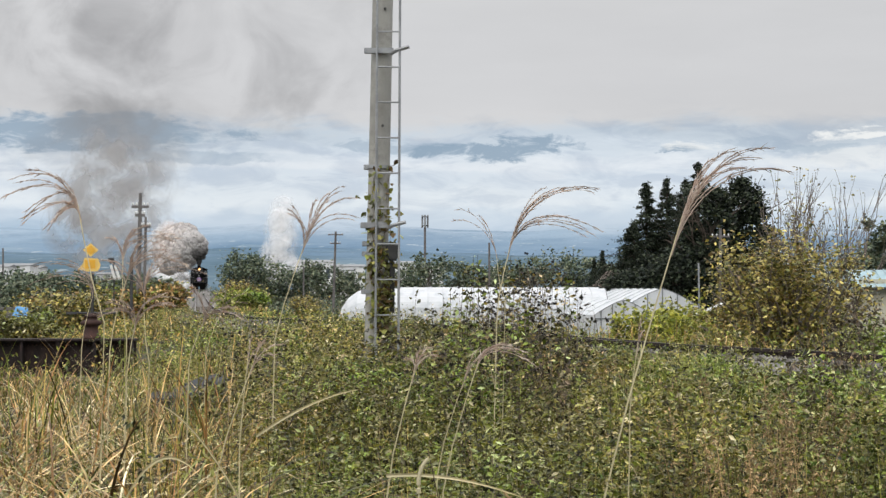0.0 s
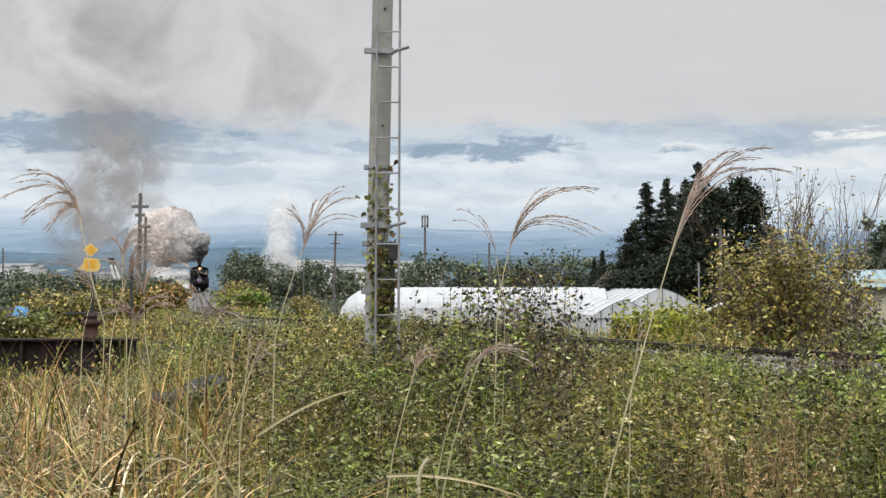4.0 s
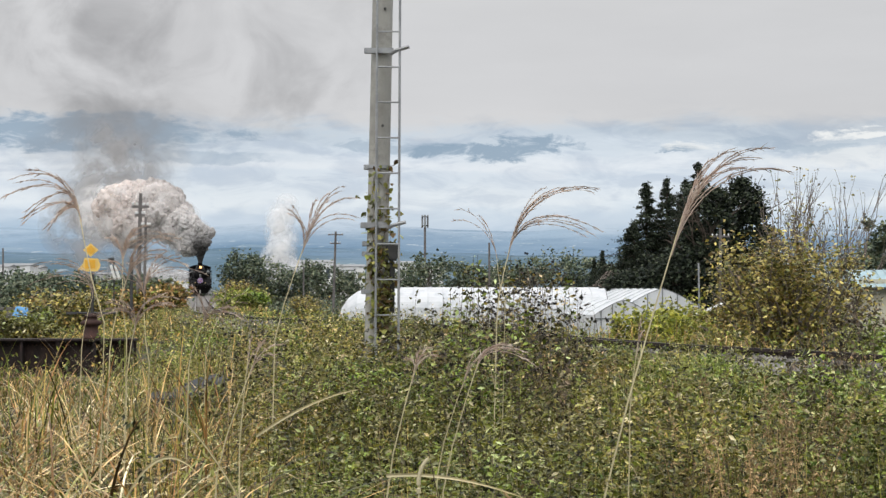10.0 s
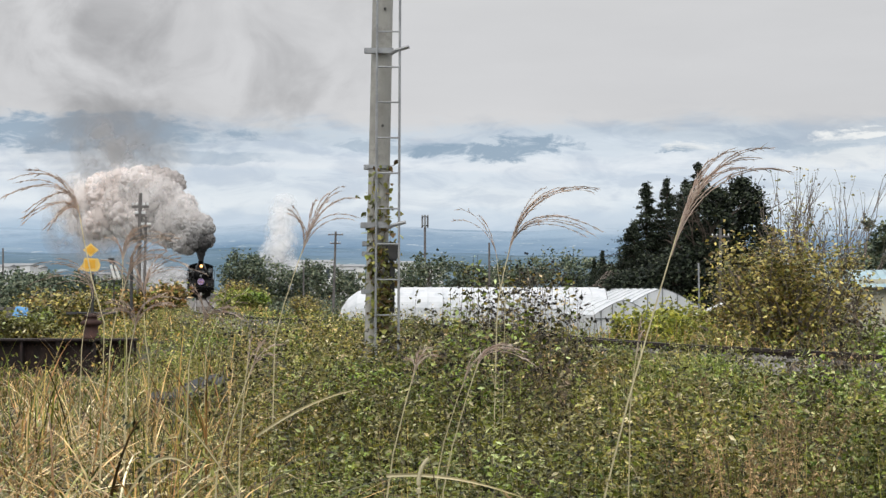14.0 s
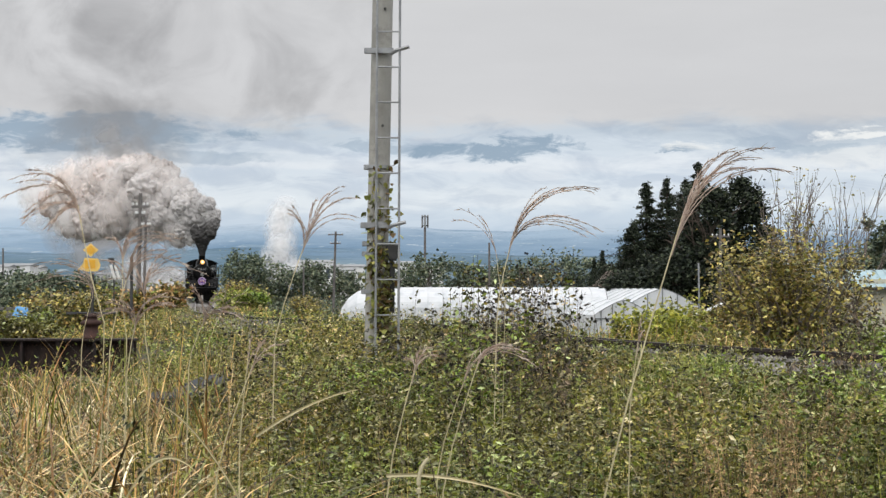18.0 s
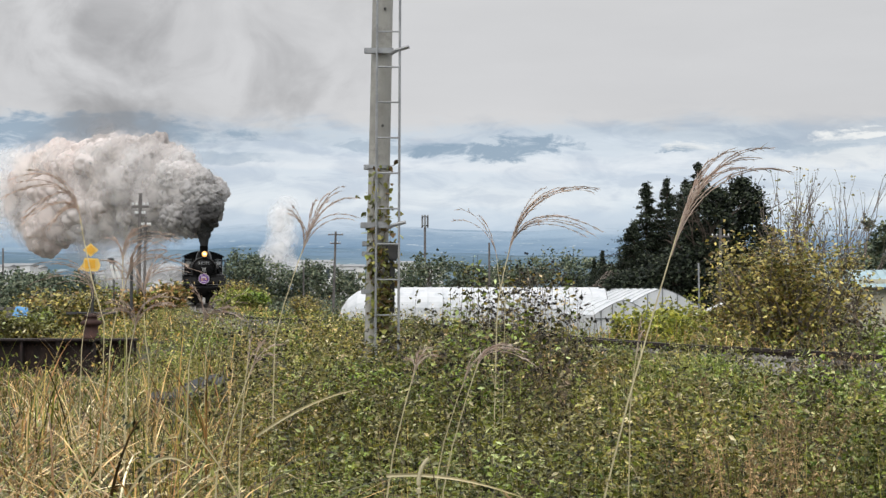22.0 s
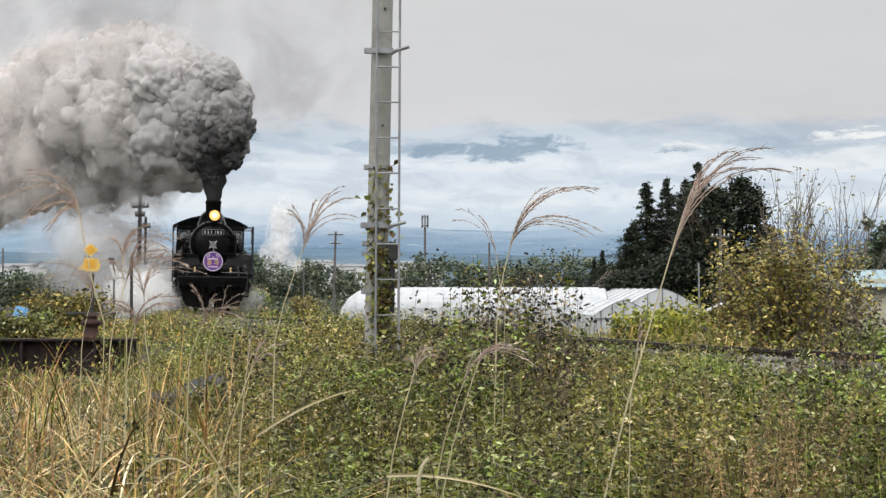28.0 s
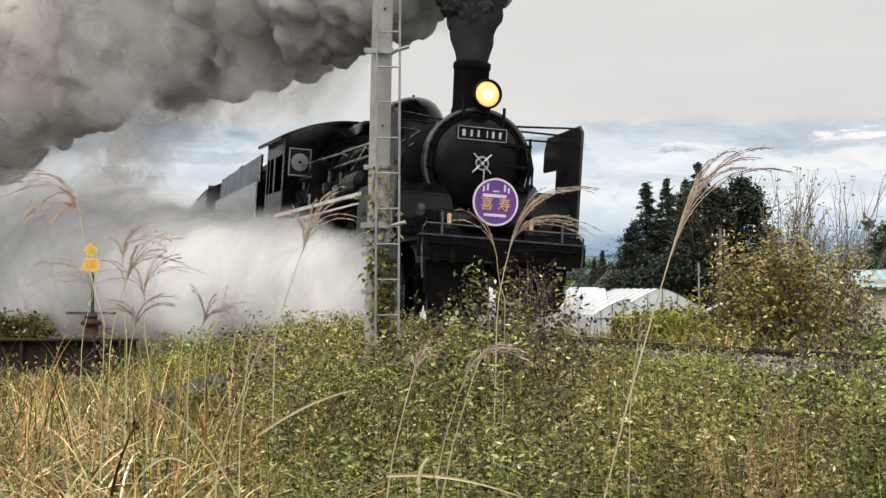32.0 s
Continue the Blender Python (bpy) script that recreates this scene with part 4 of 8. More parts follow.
    for y, word in ((-0.13, "喜"), (0.13, "寿")):
        tagged(text_mesh("gold_letter", word, 0.20, GOLD, mk, Matrix(((0, 0, 1, 0.008), (1, 0, 0, y), (0, 1, 0, -0.045), (0, 0, 0, 1)))), "gold raised letter")
    # cab
    bm = B()
    for s in (-1, 1):
        y = s * 1.36
        box(bm, -10.1, -8.35, min(y, y - s * 0.04), max(y, y - s * 0.04), 1.35, 2.45, 0.01)
        box(bm, -10.1, -8.35, min(y, y - s * 0.04), max(y, y - s * 0.04), 3.15, 3.54, 0.01)
        for x0, x1 in ((-10.1, -10.0), (-9.35, -9.2), (-8.5, -8.35)):
            box(bm, x0, x1, min(y, y - s * 0.04), max(y, y - s * 0.04), 2.45, 3.15)
    top = [(y, 3.44 + 0.40 * (1 - (y / 1.48) ** 2)) for y in np.linspace(1.36, -1.36, 15)]
    prism(bm, [(-1.36, 1.5), (1.36, 1.5)] + top, -8.40, -8.34, "X")
    box(bm, -10.08, -10.02, -1.30, 1.30, 1.5, 3.5)
    part("cab", bm, LOCO_BLACK, e, "black riveted cab")
    bm = B()
    arc = [(y, 3.47 + 0.42 * (1 - (y / 1.50) ** 2)) for y in np.linspace(-1.50, 1.50, 17)]
    arc = arc + [(y * 0.985, z - 0.06) for y, z in arc[::-1]]
    prism(bm, arc, -10.5, -8.15, "X")
    part("cab_roof", bm, LOCO_BLACK, e, "curved cab roof")
    for s in (-1, 1):
        bm = B()
        box(bm, -8.335, -8.32, s * 1.06 - 0.2, s * 1.06 + 0.2, 2.76, 3.26, 0.02)
        w = part("front_window", bm, GLASS_DARK, e)
        bm = B()
        lathe(bm, [(-8.318, 0.17), (-8.30, 0.17), (-8.295, 0.15)], "X", (0, s * 1.06, 3.01), 24)
        part("clear_view_disc", bm, GLASS_PALE, w, "round pale clear-view disc")
        bm = B()
        lathe(bm, [(-8.296, 0.03), (-8.27, 0.025)], "X", (0, s * 1.06, 3.01), 10)
        part("disc_hub", bm, LOCO_BLACK, w)
        bm = B()
        for a, b, c, q in ((-0.22, 0.22, 2.74, 2.765), (-0.22, 0.22, 3.255, 3.28), (-0.22, -0.195, 2.74, 3.28), (0.195, 0.22, 2.74, 3.28)):
            box(bm, -8.335, -8.30, s * 1.06 + a, s * 1.06 + b, c, q)
        part("window_rim", bm, GLASS_PALE, w, "pale window frame")
        bm = B()
        box(bm, -10.1, -8.3, s * 1.37, s * 1.40, 1.28, 1.36, 0.005)
        part("cab_edge", bm, WHITE_EDGE, e, "white painted cab sill")
    for o in e.children:
        if o.name.split(".")[0] in ("cab", "cab_roof", "front_window", "cab_edge"):
            o.location.x += 0.5
    return e


def bogie(name, e, x, mat):
    for dx in (-1.0, 1.0):
        for s in (-1, 1):
            WHEELS.append((spoked_wheel("wheel", e, x + dx, s * 0.56, 0.43, 8, mat), 0.43))
    bm = B()
    for s in (-1, 1):
        box(bm, x - 1.4, x + 1.4, s * 0.85 - 0.05, s * 0.85 + 0.05, 0.42, 0.66, 0.02)
    box(bm, x - 0.3, x + 0.3, -0.85, 0.85, 0.5, 0.8, 0.02)
    part(name, bm, SOOT, e)


def build_tender():
    e = empty("tender", Matrix.Identity(4), "black coal tender behind the locomotive", "tender")
    bm = B()
    box(bm, -18.1, -10.9, -1.36, 1.36, 1.15, 2.85, 0.04)
    part("water_tank", bm, LOCO_BLACK, e)
    for s in (-1, 1):
        bm = B()
        box(bm, -18.05, -10.95, s * 1.362 - 0.006, s * 1.362 + 0.006, 1.25, 2.82, 0.004)
        part("side_plate", bm, TENDER_SIDE, e, "glossy black side plate")
    for s in (-1, 1):
        bm = B()
        prism(bm, [(-17.6, 2.85), (-17.3, 3.32), (-10.95, 3.38), (-10.95, 2.85)], s * 1.30 - 0.02, s * 1.30 + 0.02, "Y")
        part("coal_board", bm, LOCO_BLACK, e)
    bm = B()
    rng = random.Random(5)
    for i in range(60):
        c = Vector((rng.uniform(-16.8, -11.2), rng.uniform(-1.1, 1.1), rng.uniform(2.95, 3.32)))
        r = bmesh.ops.create_icosphere(bm, subdivisions=1, radius=rng.uniform(0.15, 0.3))
        for v in r["verts"]:
            v.co = v.co * rng.uniform(0.7, 1.2) + c
    part("coal_heap", bm, COAL, e, "heap of black coal")
    bm = B()
    box(bm, -18.2, -10.7, -1.2, 1.2, 0.85, 1.15, 0.02)
    part("tender_frame", bm, LOCO_BLACK, e)
    bm = B()
    for s in (-1, 1):
        box(bm, -18.1, -10.9, s * 1.37, s * 1.385, 1.16, 1.22)
        pipe(bm, [(-10.85, s * 1.40, 1.3), (-10.85, s * 1.40, 2.9)], 0.02, 6)
    part("tender_edge", bm, WHITE_EDGE, e, "white painted edge")
    bm = B()
    lathe(bm, [(2.85, 0.3), (2.98, 0.3), (3.0, 0.2)], "Z", (-17, 0.4, 0), 16)
    box(bm, -16.9, -16.3, -0.6, -0.1, 2.85, 3.02, 0.02)
    part("tank_hatch", bm, LOCO_BLACK, e)
    bogie("tender_bogie", e, -12.6, LOCO_BLACK)
    bogie("tender_bogie", e, -16.4, LOCO_BLACK)
    return e


def build_coach():
    e = empty("passenger_coach", Matrix.Identity(4), "dark passenger coach with a curved roof", "railway coach", "coaches of the train")
    bm = B()
    for s in (-1, 1):
        box(bm, -19.4, 0, s * 1.38 - 0.03, s * 1.38 + 0.03, 1.0, 2.0, 0.01)
        box(bm, -19.4, 0, s * 1.38 - 0.03, s * 1.38 + 0.03, 2.85, 3.2, 0.01)
        for k in range(11):
            x = -0.9 - k * 1.76
            box(bm, x - 0.4, x + 0.4, s * 1.38 - 0.03, s * 1.38 + 0.03, 2.0, 2.85)
        box(bm, -0.5, 0, s * 1.38 - 0.03, s * 1.38 + 0.03, 2.0, 2.85)
    for x in (-19.4, -0.06):
        box(bm, x, x + 0.06, -1.38, 1.38, 1.0, 3.3, 0.01)
    box(bm, -19.4, 0, -1.35, 1.35, 0.95, 1.05)
    part("coach_body", bm, COACH, e)
    bm = B()
    arc = [(y, 3.16 + 0.46 * (1 - (y / 1.45) ** 2)) for y in np.linspace(-1.45, 1.45, 15)]
    prism(bm, arc, -19.5, 0.1, "X")
    part("coach_roof", bm, SOOT, e)
    for k in range(10):
        for s in (-1, 1):
            x = -1.78 - k * 1.76
            bm = B()
            box(bm, x - 0.48, x + 0.48, s * 1.36 - 0.008, s * 1.36 + 0.008, 2.0, 2.85)
            part("coach_window", bm, GLASS_DARK, e)
    bm = B()
    box(bm, 0.0, 0.35, -0.5, 0.5, 1.1, 3.1, 0.03)
    part("gangway", bm, SOOT, e)
    bogie("coach_bogie", e, -3, SOOT)
    bogie("coach_bogie", e, -16.4, SOOT)
    return e


LOCO = build_loco()
TENDER = build_tender()
COACHES = [build_coach()]


# ---------------------------------------------------------------- smoke and steam
def puff_mesh(name, mat, seed, lump, small):
    """A billowing puff with rounded bulges and creases at three scales."""
    bm = B()
    o = Vector((seed * 7.3, seed * 3.1, seed * 5.7))
    made = bmesh.ops.create_icosphere(bm, subdivisions=5, radius=0.98)
    for v in made["verts"]:
        n = v.co.normalized()
        w = n + 0.14 * noise.noise_vector(n * 2.5 + o)
        d1 = noise.voronoi(w * 1.5 + o)[0]
        d2 = noise.voronoi(w * 3.2 + o * 2)[0]
        d3 = noise.voronoi(w * 6.8 + o * 3)[0]
        f = 1 + lump * ((0.55 - 1.6 * d1[0] ** 2) + 0.55 * (0.5 - 2.0 * d2[0] ** 2) + small * (0.45 - 2.2 * d3[0] ** 2))
        v.co = n * f
    me = bpy.data.meshes.new(name)
    bm.to_mesh(me)
    bm.free()
    me.materials.append(mat)
    me.shade_smooth()
    return me


def lens_mesh(name, mat, seed):
    """A soft bowl of mist, thickest in the middle."""
    bm = B()
    o = Vector((seed * 3.7, seed * 1.9, seed * 2.3))
    made = bmesh.ops.create_icosphere(bm, subdivisions=3, radius=1.0)
    for v in made["verts"]:
        n = v.co.normalized()
        k = 1 + 0.22 * noise.noise(n * 1.6 + o) + 0.1 * noise.noise(n * 4 + o)
        v.co = Vector((n.x, 0.45 * n.y * k, n.z))
    bmesh.ops.delete(bm, geom=[f for f in bm.faces if f.calc_center_median().y > 0], context="FACES")
    me = bpy.data.meshes.new(name)
    bm.to_mesh(me)
    bm.free()
    me.materials.append(mat)
    me.shade_smooth()
    return me


def column_mesh(name, mat, seed, height, r0, r1):
    """A rising column of smoke that widens upward, in shells."""
    bm = B()
    o = Vector((seed * 4.1, seed * 2.7, seed))
    for k in (1.0,):
        rings = []
        for i in range(29):
            f = i / 28
            ring = []
            for j in range(36):
                a = 2 * math.pi * j / 36
                n = Vector((math.cos(a), math.sin(a), f * height / (r0 + r1) * 1.6))
                d1, d2 = noise.voronoi(n * 1.6 + o)[0], noise.voronoi(n * 3.7 + o * 2)[0]
                r = (r0 + (r1 - r0) * f) * k * (1 + (0.10 + 0.4 * f) * (0.7 - 1.4 * d1[0]) + 0.18 * f * (0.6 - 1.5 * d2[0]))
                ring.append(bm.verts.new((r * math.cos(a) + 0.12 * f * f, r * math.sin(a), f * height)))
            rings.append(ring)
        for p, q in zip(rings, rings[1:]):
            for j in range(36):
                bm.faces.new((p[j], p[(j + 1) % 36], q[(j + 1) % 36], q[j]))
    me = bpy.data.meshes.new(name)
    bm.to_mesh(me)
    bm.free()
    me.materials.append(mat)
    me.shade_smooth()
    return me


def px(x, y, d):
    """A place d metres out, given as right and down in thousandths of that distance."""
    return Vector((x * d / 2900.0, d, EYE - y * d / 2900.0))


PUFFS = []   # (object, resting place, wander, turn axis, phase)


def add_puff(name, me, parent, p, r, rng, wander=0.25, spin=1.0, squash=1.0):
    ob = new(name, me)
    ob.parent = parent
    ob.scale = (r, r, r * squash)
    q = Euler((rng.uniform(0, 6), rng.uniform(0, 6), rng.uniform(0, 6))).to_quaternion()
    ob.matrix_basis = Matrix.LocRotScale(p, q, (r, r, r * squash))
    ax = Vector((rng.uniform(-1, 1), rng.uniform(-1, 1), rng.uniform(-0.4, 0.4))).normalized()
    if me.name.startswith("mist"):
        q = Euler((rng.uniform(-0.25, 0.25), rng.uniform(0, 6), rng.uniform(-0.25, 0.25))).to_quaternion()
        ob.matrix_basis = Matrix.LocRotScale(p, q, (r, r, r * squash))
        ax = Vector((0, 1, 0))
        spin *= 0.3
        if parent.name.startswith("steam_cloud"):
            # these ride in the engine's own space and face along it
            turn = Matrix.Rotation(radians(72), 4, "Z")
            q = turn.to_quaternion() @ q
            ax = turn @ ax
            ob.matrix_basis = Matrix.LocRotScale(p, q, (r, r, r * squash))
    PUFFS.append((ob, Vector(p), q, wander, ax, spin, rng.uniform(0, 6)))
    return ob


def build_smoke():
    rng = random.Random(11)
    e = empty("smoke_plume", Matrix.Identity(4), "billowing plume of grey smoke, black over the chimney, trailing behind", "smoke")
    meshes = {}

    def mesh_for(mat, k):
        key = (mat.name, k)
        if key not in meshes:
            meshes[key] = lens_mesh("mist", mat, k + 1) if mat is not SMOKE_BODY else puff_mesh("puff", mat, k + 1, 0.30 if k < 6 else 0.24, 0.11 if k < 6 else 0.06)
        return meshes[key]

    def tint(ob, g, warm=0.0):
        g = min(g, 0.975)
        ob.color = (min(0.98, g * (1 + 0.4 * warm)), g * (1 - 0.2 * warm), g * (1 - 0.5 * warm), 1)
        return ob

    def grey(a):
        """How pale the smoke has grown, a metres on from the chimney."""
        return float(np.interp(a, [0, 1.3, 2.0, 2.7, 3.5, 5.0, 7.0, 9.5], [0.085, 0.11, 0.24, 0.41, 0.58, 0.73, 0.82, 0.875]))

    def centre(a):
        b = max(0, a - 2.6)
        return Vector((0.18 - 0.68 * b, 0.76 * b, min(a, 3.1) + 0.04 * min(12, max(0, a - 3.1)) + 0.25))

    def girth(a):
        return 0.62 + 2.75 * (1 - math.exp(-max(0, a - 1.3) / 4.0))

    # the column over the chimney
    col = tint(new("smoke_column", column_mesh("smoke_column", SMOKE_BODY, 3, 1.6, 0.23, 0.60)), 0.075)
    col.parent = e
    col.matrix_basis = pose(0, 0, -0.06)
    for k in range(12):
        a = 0.6 + k * 0.12
        th = rng.uniform(0, 6.28)
        w = 0.10 + 0.20 * (a - 0.7)
        p = (w * math.cos(th), w * math.sin(th), 0.1 + a)
        tint(add_puff("smoke_puff", mesh_for(SMOKE_BODY, k % 5), e, p, 0.22 + 0.16 * a, rng, 0.04, 2.0), 0.085 * rng.uniform(0.8, 1.3))
    # the turning head and the trail behind it, blown to one side
    a = 1.5
    while a < 25:
        c, rad = centre(a), girth(a)
        n = 5 if a < 2.6 else 7 if a < 12 else 6
        start = rng.uniform(0, 6.28)
        for k in range(n):
            th = start + 2 * math.pi * (k + rng.uniform(-0.3, 0.3)) / n
            rr = rad * rng.uniform(0.55, 0.88)
            p = (c.x + rr * 0.8 * math.cos(th), c.y - 0.6 * rr * math.cos(th) * 0.5 + rng.uniform(-0.4, 0.4) * rad, c.z + rr * 0.86 * math.sin(th))
            r = rad * (rng.uniform(0.36, 0.54) if a < 12 else rng.uniform(0.34, 0.60))
            p = (p[0], p[1], max(p[2], 0.15 + 0.85 * r - 0.14 * max(0, a - 7)))
            # in the head, upper puffs draw a paler grey than lower ones
            g = grey(a + 1.3 * math.sin(th) * (a < 6)) * rng.uniform(0.88, 1.10)
            tint(add_puff("smoke_puff", mesh_for(SMOKE_BODY, rng.randrange(6) + (4 if a > 8 else 0)), e, p, r, rng, 0.15 + 0.02 * a, 1.0, rng.uniform(0.8, 1.0)), g, 0.03 + 0.005 * a)
            if a > 5.5:
                tint(add_puff("smoke_shred", mesh_for(SMOKE_MIST, k % 4), e, (p[0], p[1] - 0.45 * r, p[2]), r * rng.uniform(1.30, 1.50), rng, 0.15 + 0.02 * a, 0.6), g, 0.03 + 0.005 * a)
        tint(add_puff("smoke_puff", mesh_for(SMOKE_BODY, rng.randrange(6)), e, c, rad * 0.62, rng, 0.1, 0.8), grey(a), 0.03 + 0.005 * a)
        a += 0.48 + 0.072 * a
    # darker brownish billows that stand over the older trail
    for k in range(9):
        u = 7.5 + 1.4 * k
        c, rad = centre(u), girth(u)
        p = (c.x + rng.uniform(-0.6, 0.6), c.y + 0.45 * rad, c.z + rad * rng.uniform(0.75, 1.05))
        tint(add_puff("smoke_puff", mesh_for(SMOKE_BODY, k % 6), e, p, rad * rng.uniform(0.34, 0.46), rng, 0.3, 0.8), 0.60, 0.12)
    # thinning smoke: ragged shreds along the flanks, and the dissolving end
    for k in range(26):
        u = 4.0 + 0.85 * k
        c, rad = centre(u), girth(u)
        th = rng.uniform(0.2, 2.9) if k % 2 else rng.uniform(3.3, 6.0)
        p = (c.x + 0.85 * rad * math.cos(th), c.y - 0.2 * rad, c.z + 0.92 * rad * math.sin(th))
        tint(add_puff("smoke_shred", mesh_for(SMOKE_MIST, k % 4), e, p, rad * rng.uniform(0.40, 0.62), rng, 0.2, 0.6), min(0.95, grey(u) * 1.02), 0.03)
    for k in range(12):
        u = 21 + 0.9 * k
        c, rad = centre(u), girth(u)
        p = (c.x + rng.uniform(-1.5, 1.0), c.y, c.z + rng.uniform(-0.6, 0.6) * rad)
        tint(add_puff("smoke_shred", mesh_for(SMOKE_MIST, k % 4), e, p, rad * rng.uniform(0.6, 0.9), rng, 0.3, 0.5), 0.93, 0.04)
    # drain steam along the side of the engine, spreading and rising behind
    s = empty("steam_cloud", Matrix.Identity(4), "white steam drifting low along the side of the train", "steam")
    for k in range(34):
        f = k / 33
        x = -1.0 - 27 * f
        y = -1.75 - rng.uniform(0.0, 1.0) * (0.4 + 5.0 * f)
        r = rng.uniform(0.85, 1.15) + 1.4 * f
        z = 0.10 + r * rng.uniform(0.15, 0.62) + 0.3 * f
        tint(add_puff("steam_puff", mesh_for(STEAM, k % 4), s, (x, y, z), r, rng, 0.2, 0.6, 0.9), 0.97)
    for k in range(10):
        f = k / 9
        tint(add_puff("steam_puff", mesh_for(STEAM_THIN, k % 4), s, (-9 - 20 * f, -2.4 - 4.5 * f, 1.2 + 0.9 * f), 1.4 + 1.6 * f, rng, 0.3, 0.6, 0.9), 0.97)
    for k in range(4):
        tint(add_puff("steam_puff", mesh_for(STEAM_THIN, k), s, (0.2 - 0.7 * k, (-1.6, 1.5)[k % 2], 0.35), 0.75, rng, 0.12, 0.6, 0.8), 0.97)
    return e, s, mesh_for


SMOKE, STEAMS, MESH_FOR = build_smoke()


def build_old_smoke():
    """A far column of white steam, and smoke left hanging over the line."""
    rng = random.Random(21)
    w = empty("steam_column", Matrix.Identity(4), "far column of white steam rising beyond the trees", "steam")

    def put(p, r, k, squash=1.0):
        r *= 1.15
        add_puff("steam_puff", MESH_FOR(STEAM_COLUMN, k % 4), w, p, r, rng, 0.4, 0.4, squash).color = (0.97, 0.97, 0.975, 1)

    bank = empty("smoke_bank", Matrix.Identity(4), "old grey smoke hanging low over the far line", "smoke")
    for k, (right, up, r) in enumerate(((-600, 70, 9), (-545, 110, 9), (-610, 150, 10), (-555, 195, 10), (-640, 110, 9), (-530, 40, 7), (-585, 240, 9))):
        add_puff("smoke_shred", MESH_FOR(SMOKE_MIST, k % 4), bank, px(right, -up, 345 + 3 * k), r, rng, 0.6, 0.4, 1.1).color = (0.45, 0.435, 0.43, 1)
    for k in range(5):
        put((-40.5 + 1.9 * k, 399 + rng.uniform(-1, 1), 3.6 + rng.uniform(0, 1.6)), rng.uniform(2.2, 3.2), k)
    for k in range(9):
        put((-39.2 + 0.05 * k + rng.uniform(-0.9, 0.9), 395 + rng.uniform(-2, 2), 5.0 + 2.0 * k), 4.3 - 0.22 * k + rng.uniform(-0.5, 0.5), k, 1.15)


build_old_smoke()


# ---------------------------------------------------------------- plants
def leaves(rs, pos, size, up=0.5, width=0.5, fold=0.25, droop=0.0, round_within=0.0, wild=0.55):
    """Leaf blades at the given places: folded diamonds, and rounder six-cornered ones within the given distance."""
    n = len(pos)
    size = np.broadcast_to(np.asarray(size, float), (n,))[:, None]
    az = rs.uniform(0, 2 * np.pi, n)
    el = rs.normal(up, 0.45, n)
    d = np.stack([np.cos(az) * np.cos(el), np.sin(az) * np.cos(el), np.sin(el)], 1)
    s = np.cross(d, rs.normal(size=(n, 3)) * wild + np.array([0, 0, 1.0]))
    s /= np.linalg.norm(s, axis=1)[:, None] + 1e-9
    nrm = np.cross(s, d)
    near = pos[:, 1] < round_within
    far = ~near
    a = pos[far]
    D, S, N, Z = d[far], s[far], nrm[far], size[far]
    b = a + D * Z * 0.5 + S * Z * width * 0.5 + N * Z * fold * 0.3
    c = a + D * Z - np.array([0, 0, 1.0]) * Z * droop
    e = a + D * Z * 0.5 - S * Z * width * 0.5 + N * Z * fold * 0.3
    v = np.stack([a, b, c, e], 1).reshape(-1, 3)
    i = np.arange(len(a))[:, None] * 4
    f = np.concatenate([i + np.array([[0, 1, 2]]), i + np.array([[0, 2, 3]])], 0).tolist()
    if near.any():
        a = pos[near]
        D, S, N, Z = d[near], s[near], nrm[near], size[near]
        k = []
        for u, w, q in ((0, 0, 0), (0.28, 0.42, 0.10), (0.68, 0.36, 0.10), (1.0, 0, -0.08), (0.68, -0.36, 0.10), (0.28, -0.42, 0.10)):
            k.append(a + D * Z * u + S * Z * width * w * 1.1 + N * Z * q)
        i = np.arange(len(a))[:, None] * 6 + len(v)
        v = np.concatenate([v, np.stack(k, 1).reshape(-1, 3)])
        f += np.concatenate([i + np.array([[0, 1, 5]]), i + np.array([[2, 3, 4]])], 0).tolist() + (i + np.array([[1, 2, 4, 5]])).tolist()
    return v, f


def blades(rs, base, height, width, lean, steps=4):
    """Arching grass blades as narrow folded strips."""
    n = len(base)
    az = rs.uniform(0, 2 * np.pi, n)
    side = np.stack([-np.sin(az), np.cos(az), np.zeros(n)], 1)
    out = np.stack([np.cos(az), np.sin(az), np.zeros(n)], 1)
    height = np.broadcast_to(height, (n,))
    lean = np.broadcast_to(lean, (n,))
    vs = []
    for k in range(steps + 1):
        f = k / steps
        p = base + out * (0.9 * lean * height * f ** 1.6)[:, None] + np.array([0, 0, 1.0]) * (height * (f - 0.56 * np.clip(lean, 0, 1.45) * f ** 2.7))[:, None]
        w = width * (1 - f) ** 0.7 * 0.5 + 0.0005
        vs += [p - side * np.reshape(w, (-1, 1)), p + side * np.reshape(w, (-1, 1))]
    m = 2 * (steps + 1)
    v = np.stack(vs, 1).reshape(-1, 3)
    i = np.arange(n)[:, None] * m
    f = np.concatenate([i + np.array([[2 * k, 2 * k + 1, 2 * k + 3, 2 * k + 2]]) for k in range(steps)], 0)
    return v, f


def stems(rs, base, tip, r):
    """Thin three-sided stalks from base to tip."""
    n = len(base)
    vs = []
    for p, k in ((base, 1.0), (tip, 0.45)):
        for j in range(3):
            a = 2 * np.pi * j / 3
            vs.append(p + np.array([np.cos(a), np.sin(a), 0]) * np.reshape(r * k, (-1, 1)))
    v = np.stack(vs, 1).reshape(-1, 3)
    i = np.arange(n)[:, None] * 6
    f = np.concatenate([i + np.array([[j, (j + 1) % 3, 3 + (j + 1) % 3, 3 + j]]) for j in range(3)], 0)
    return v, f


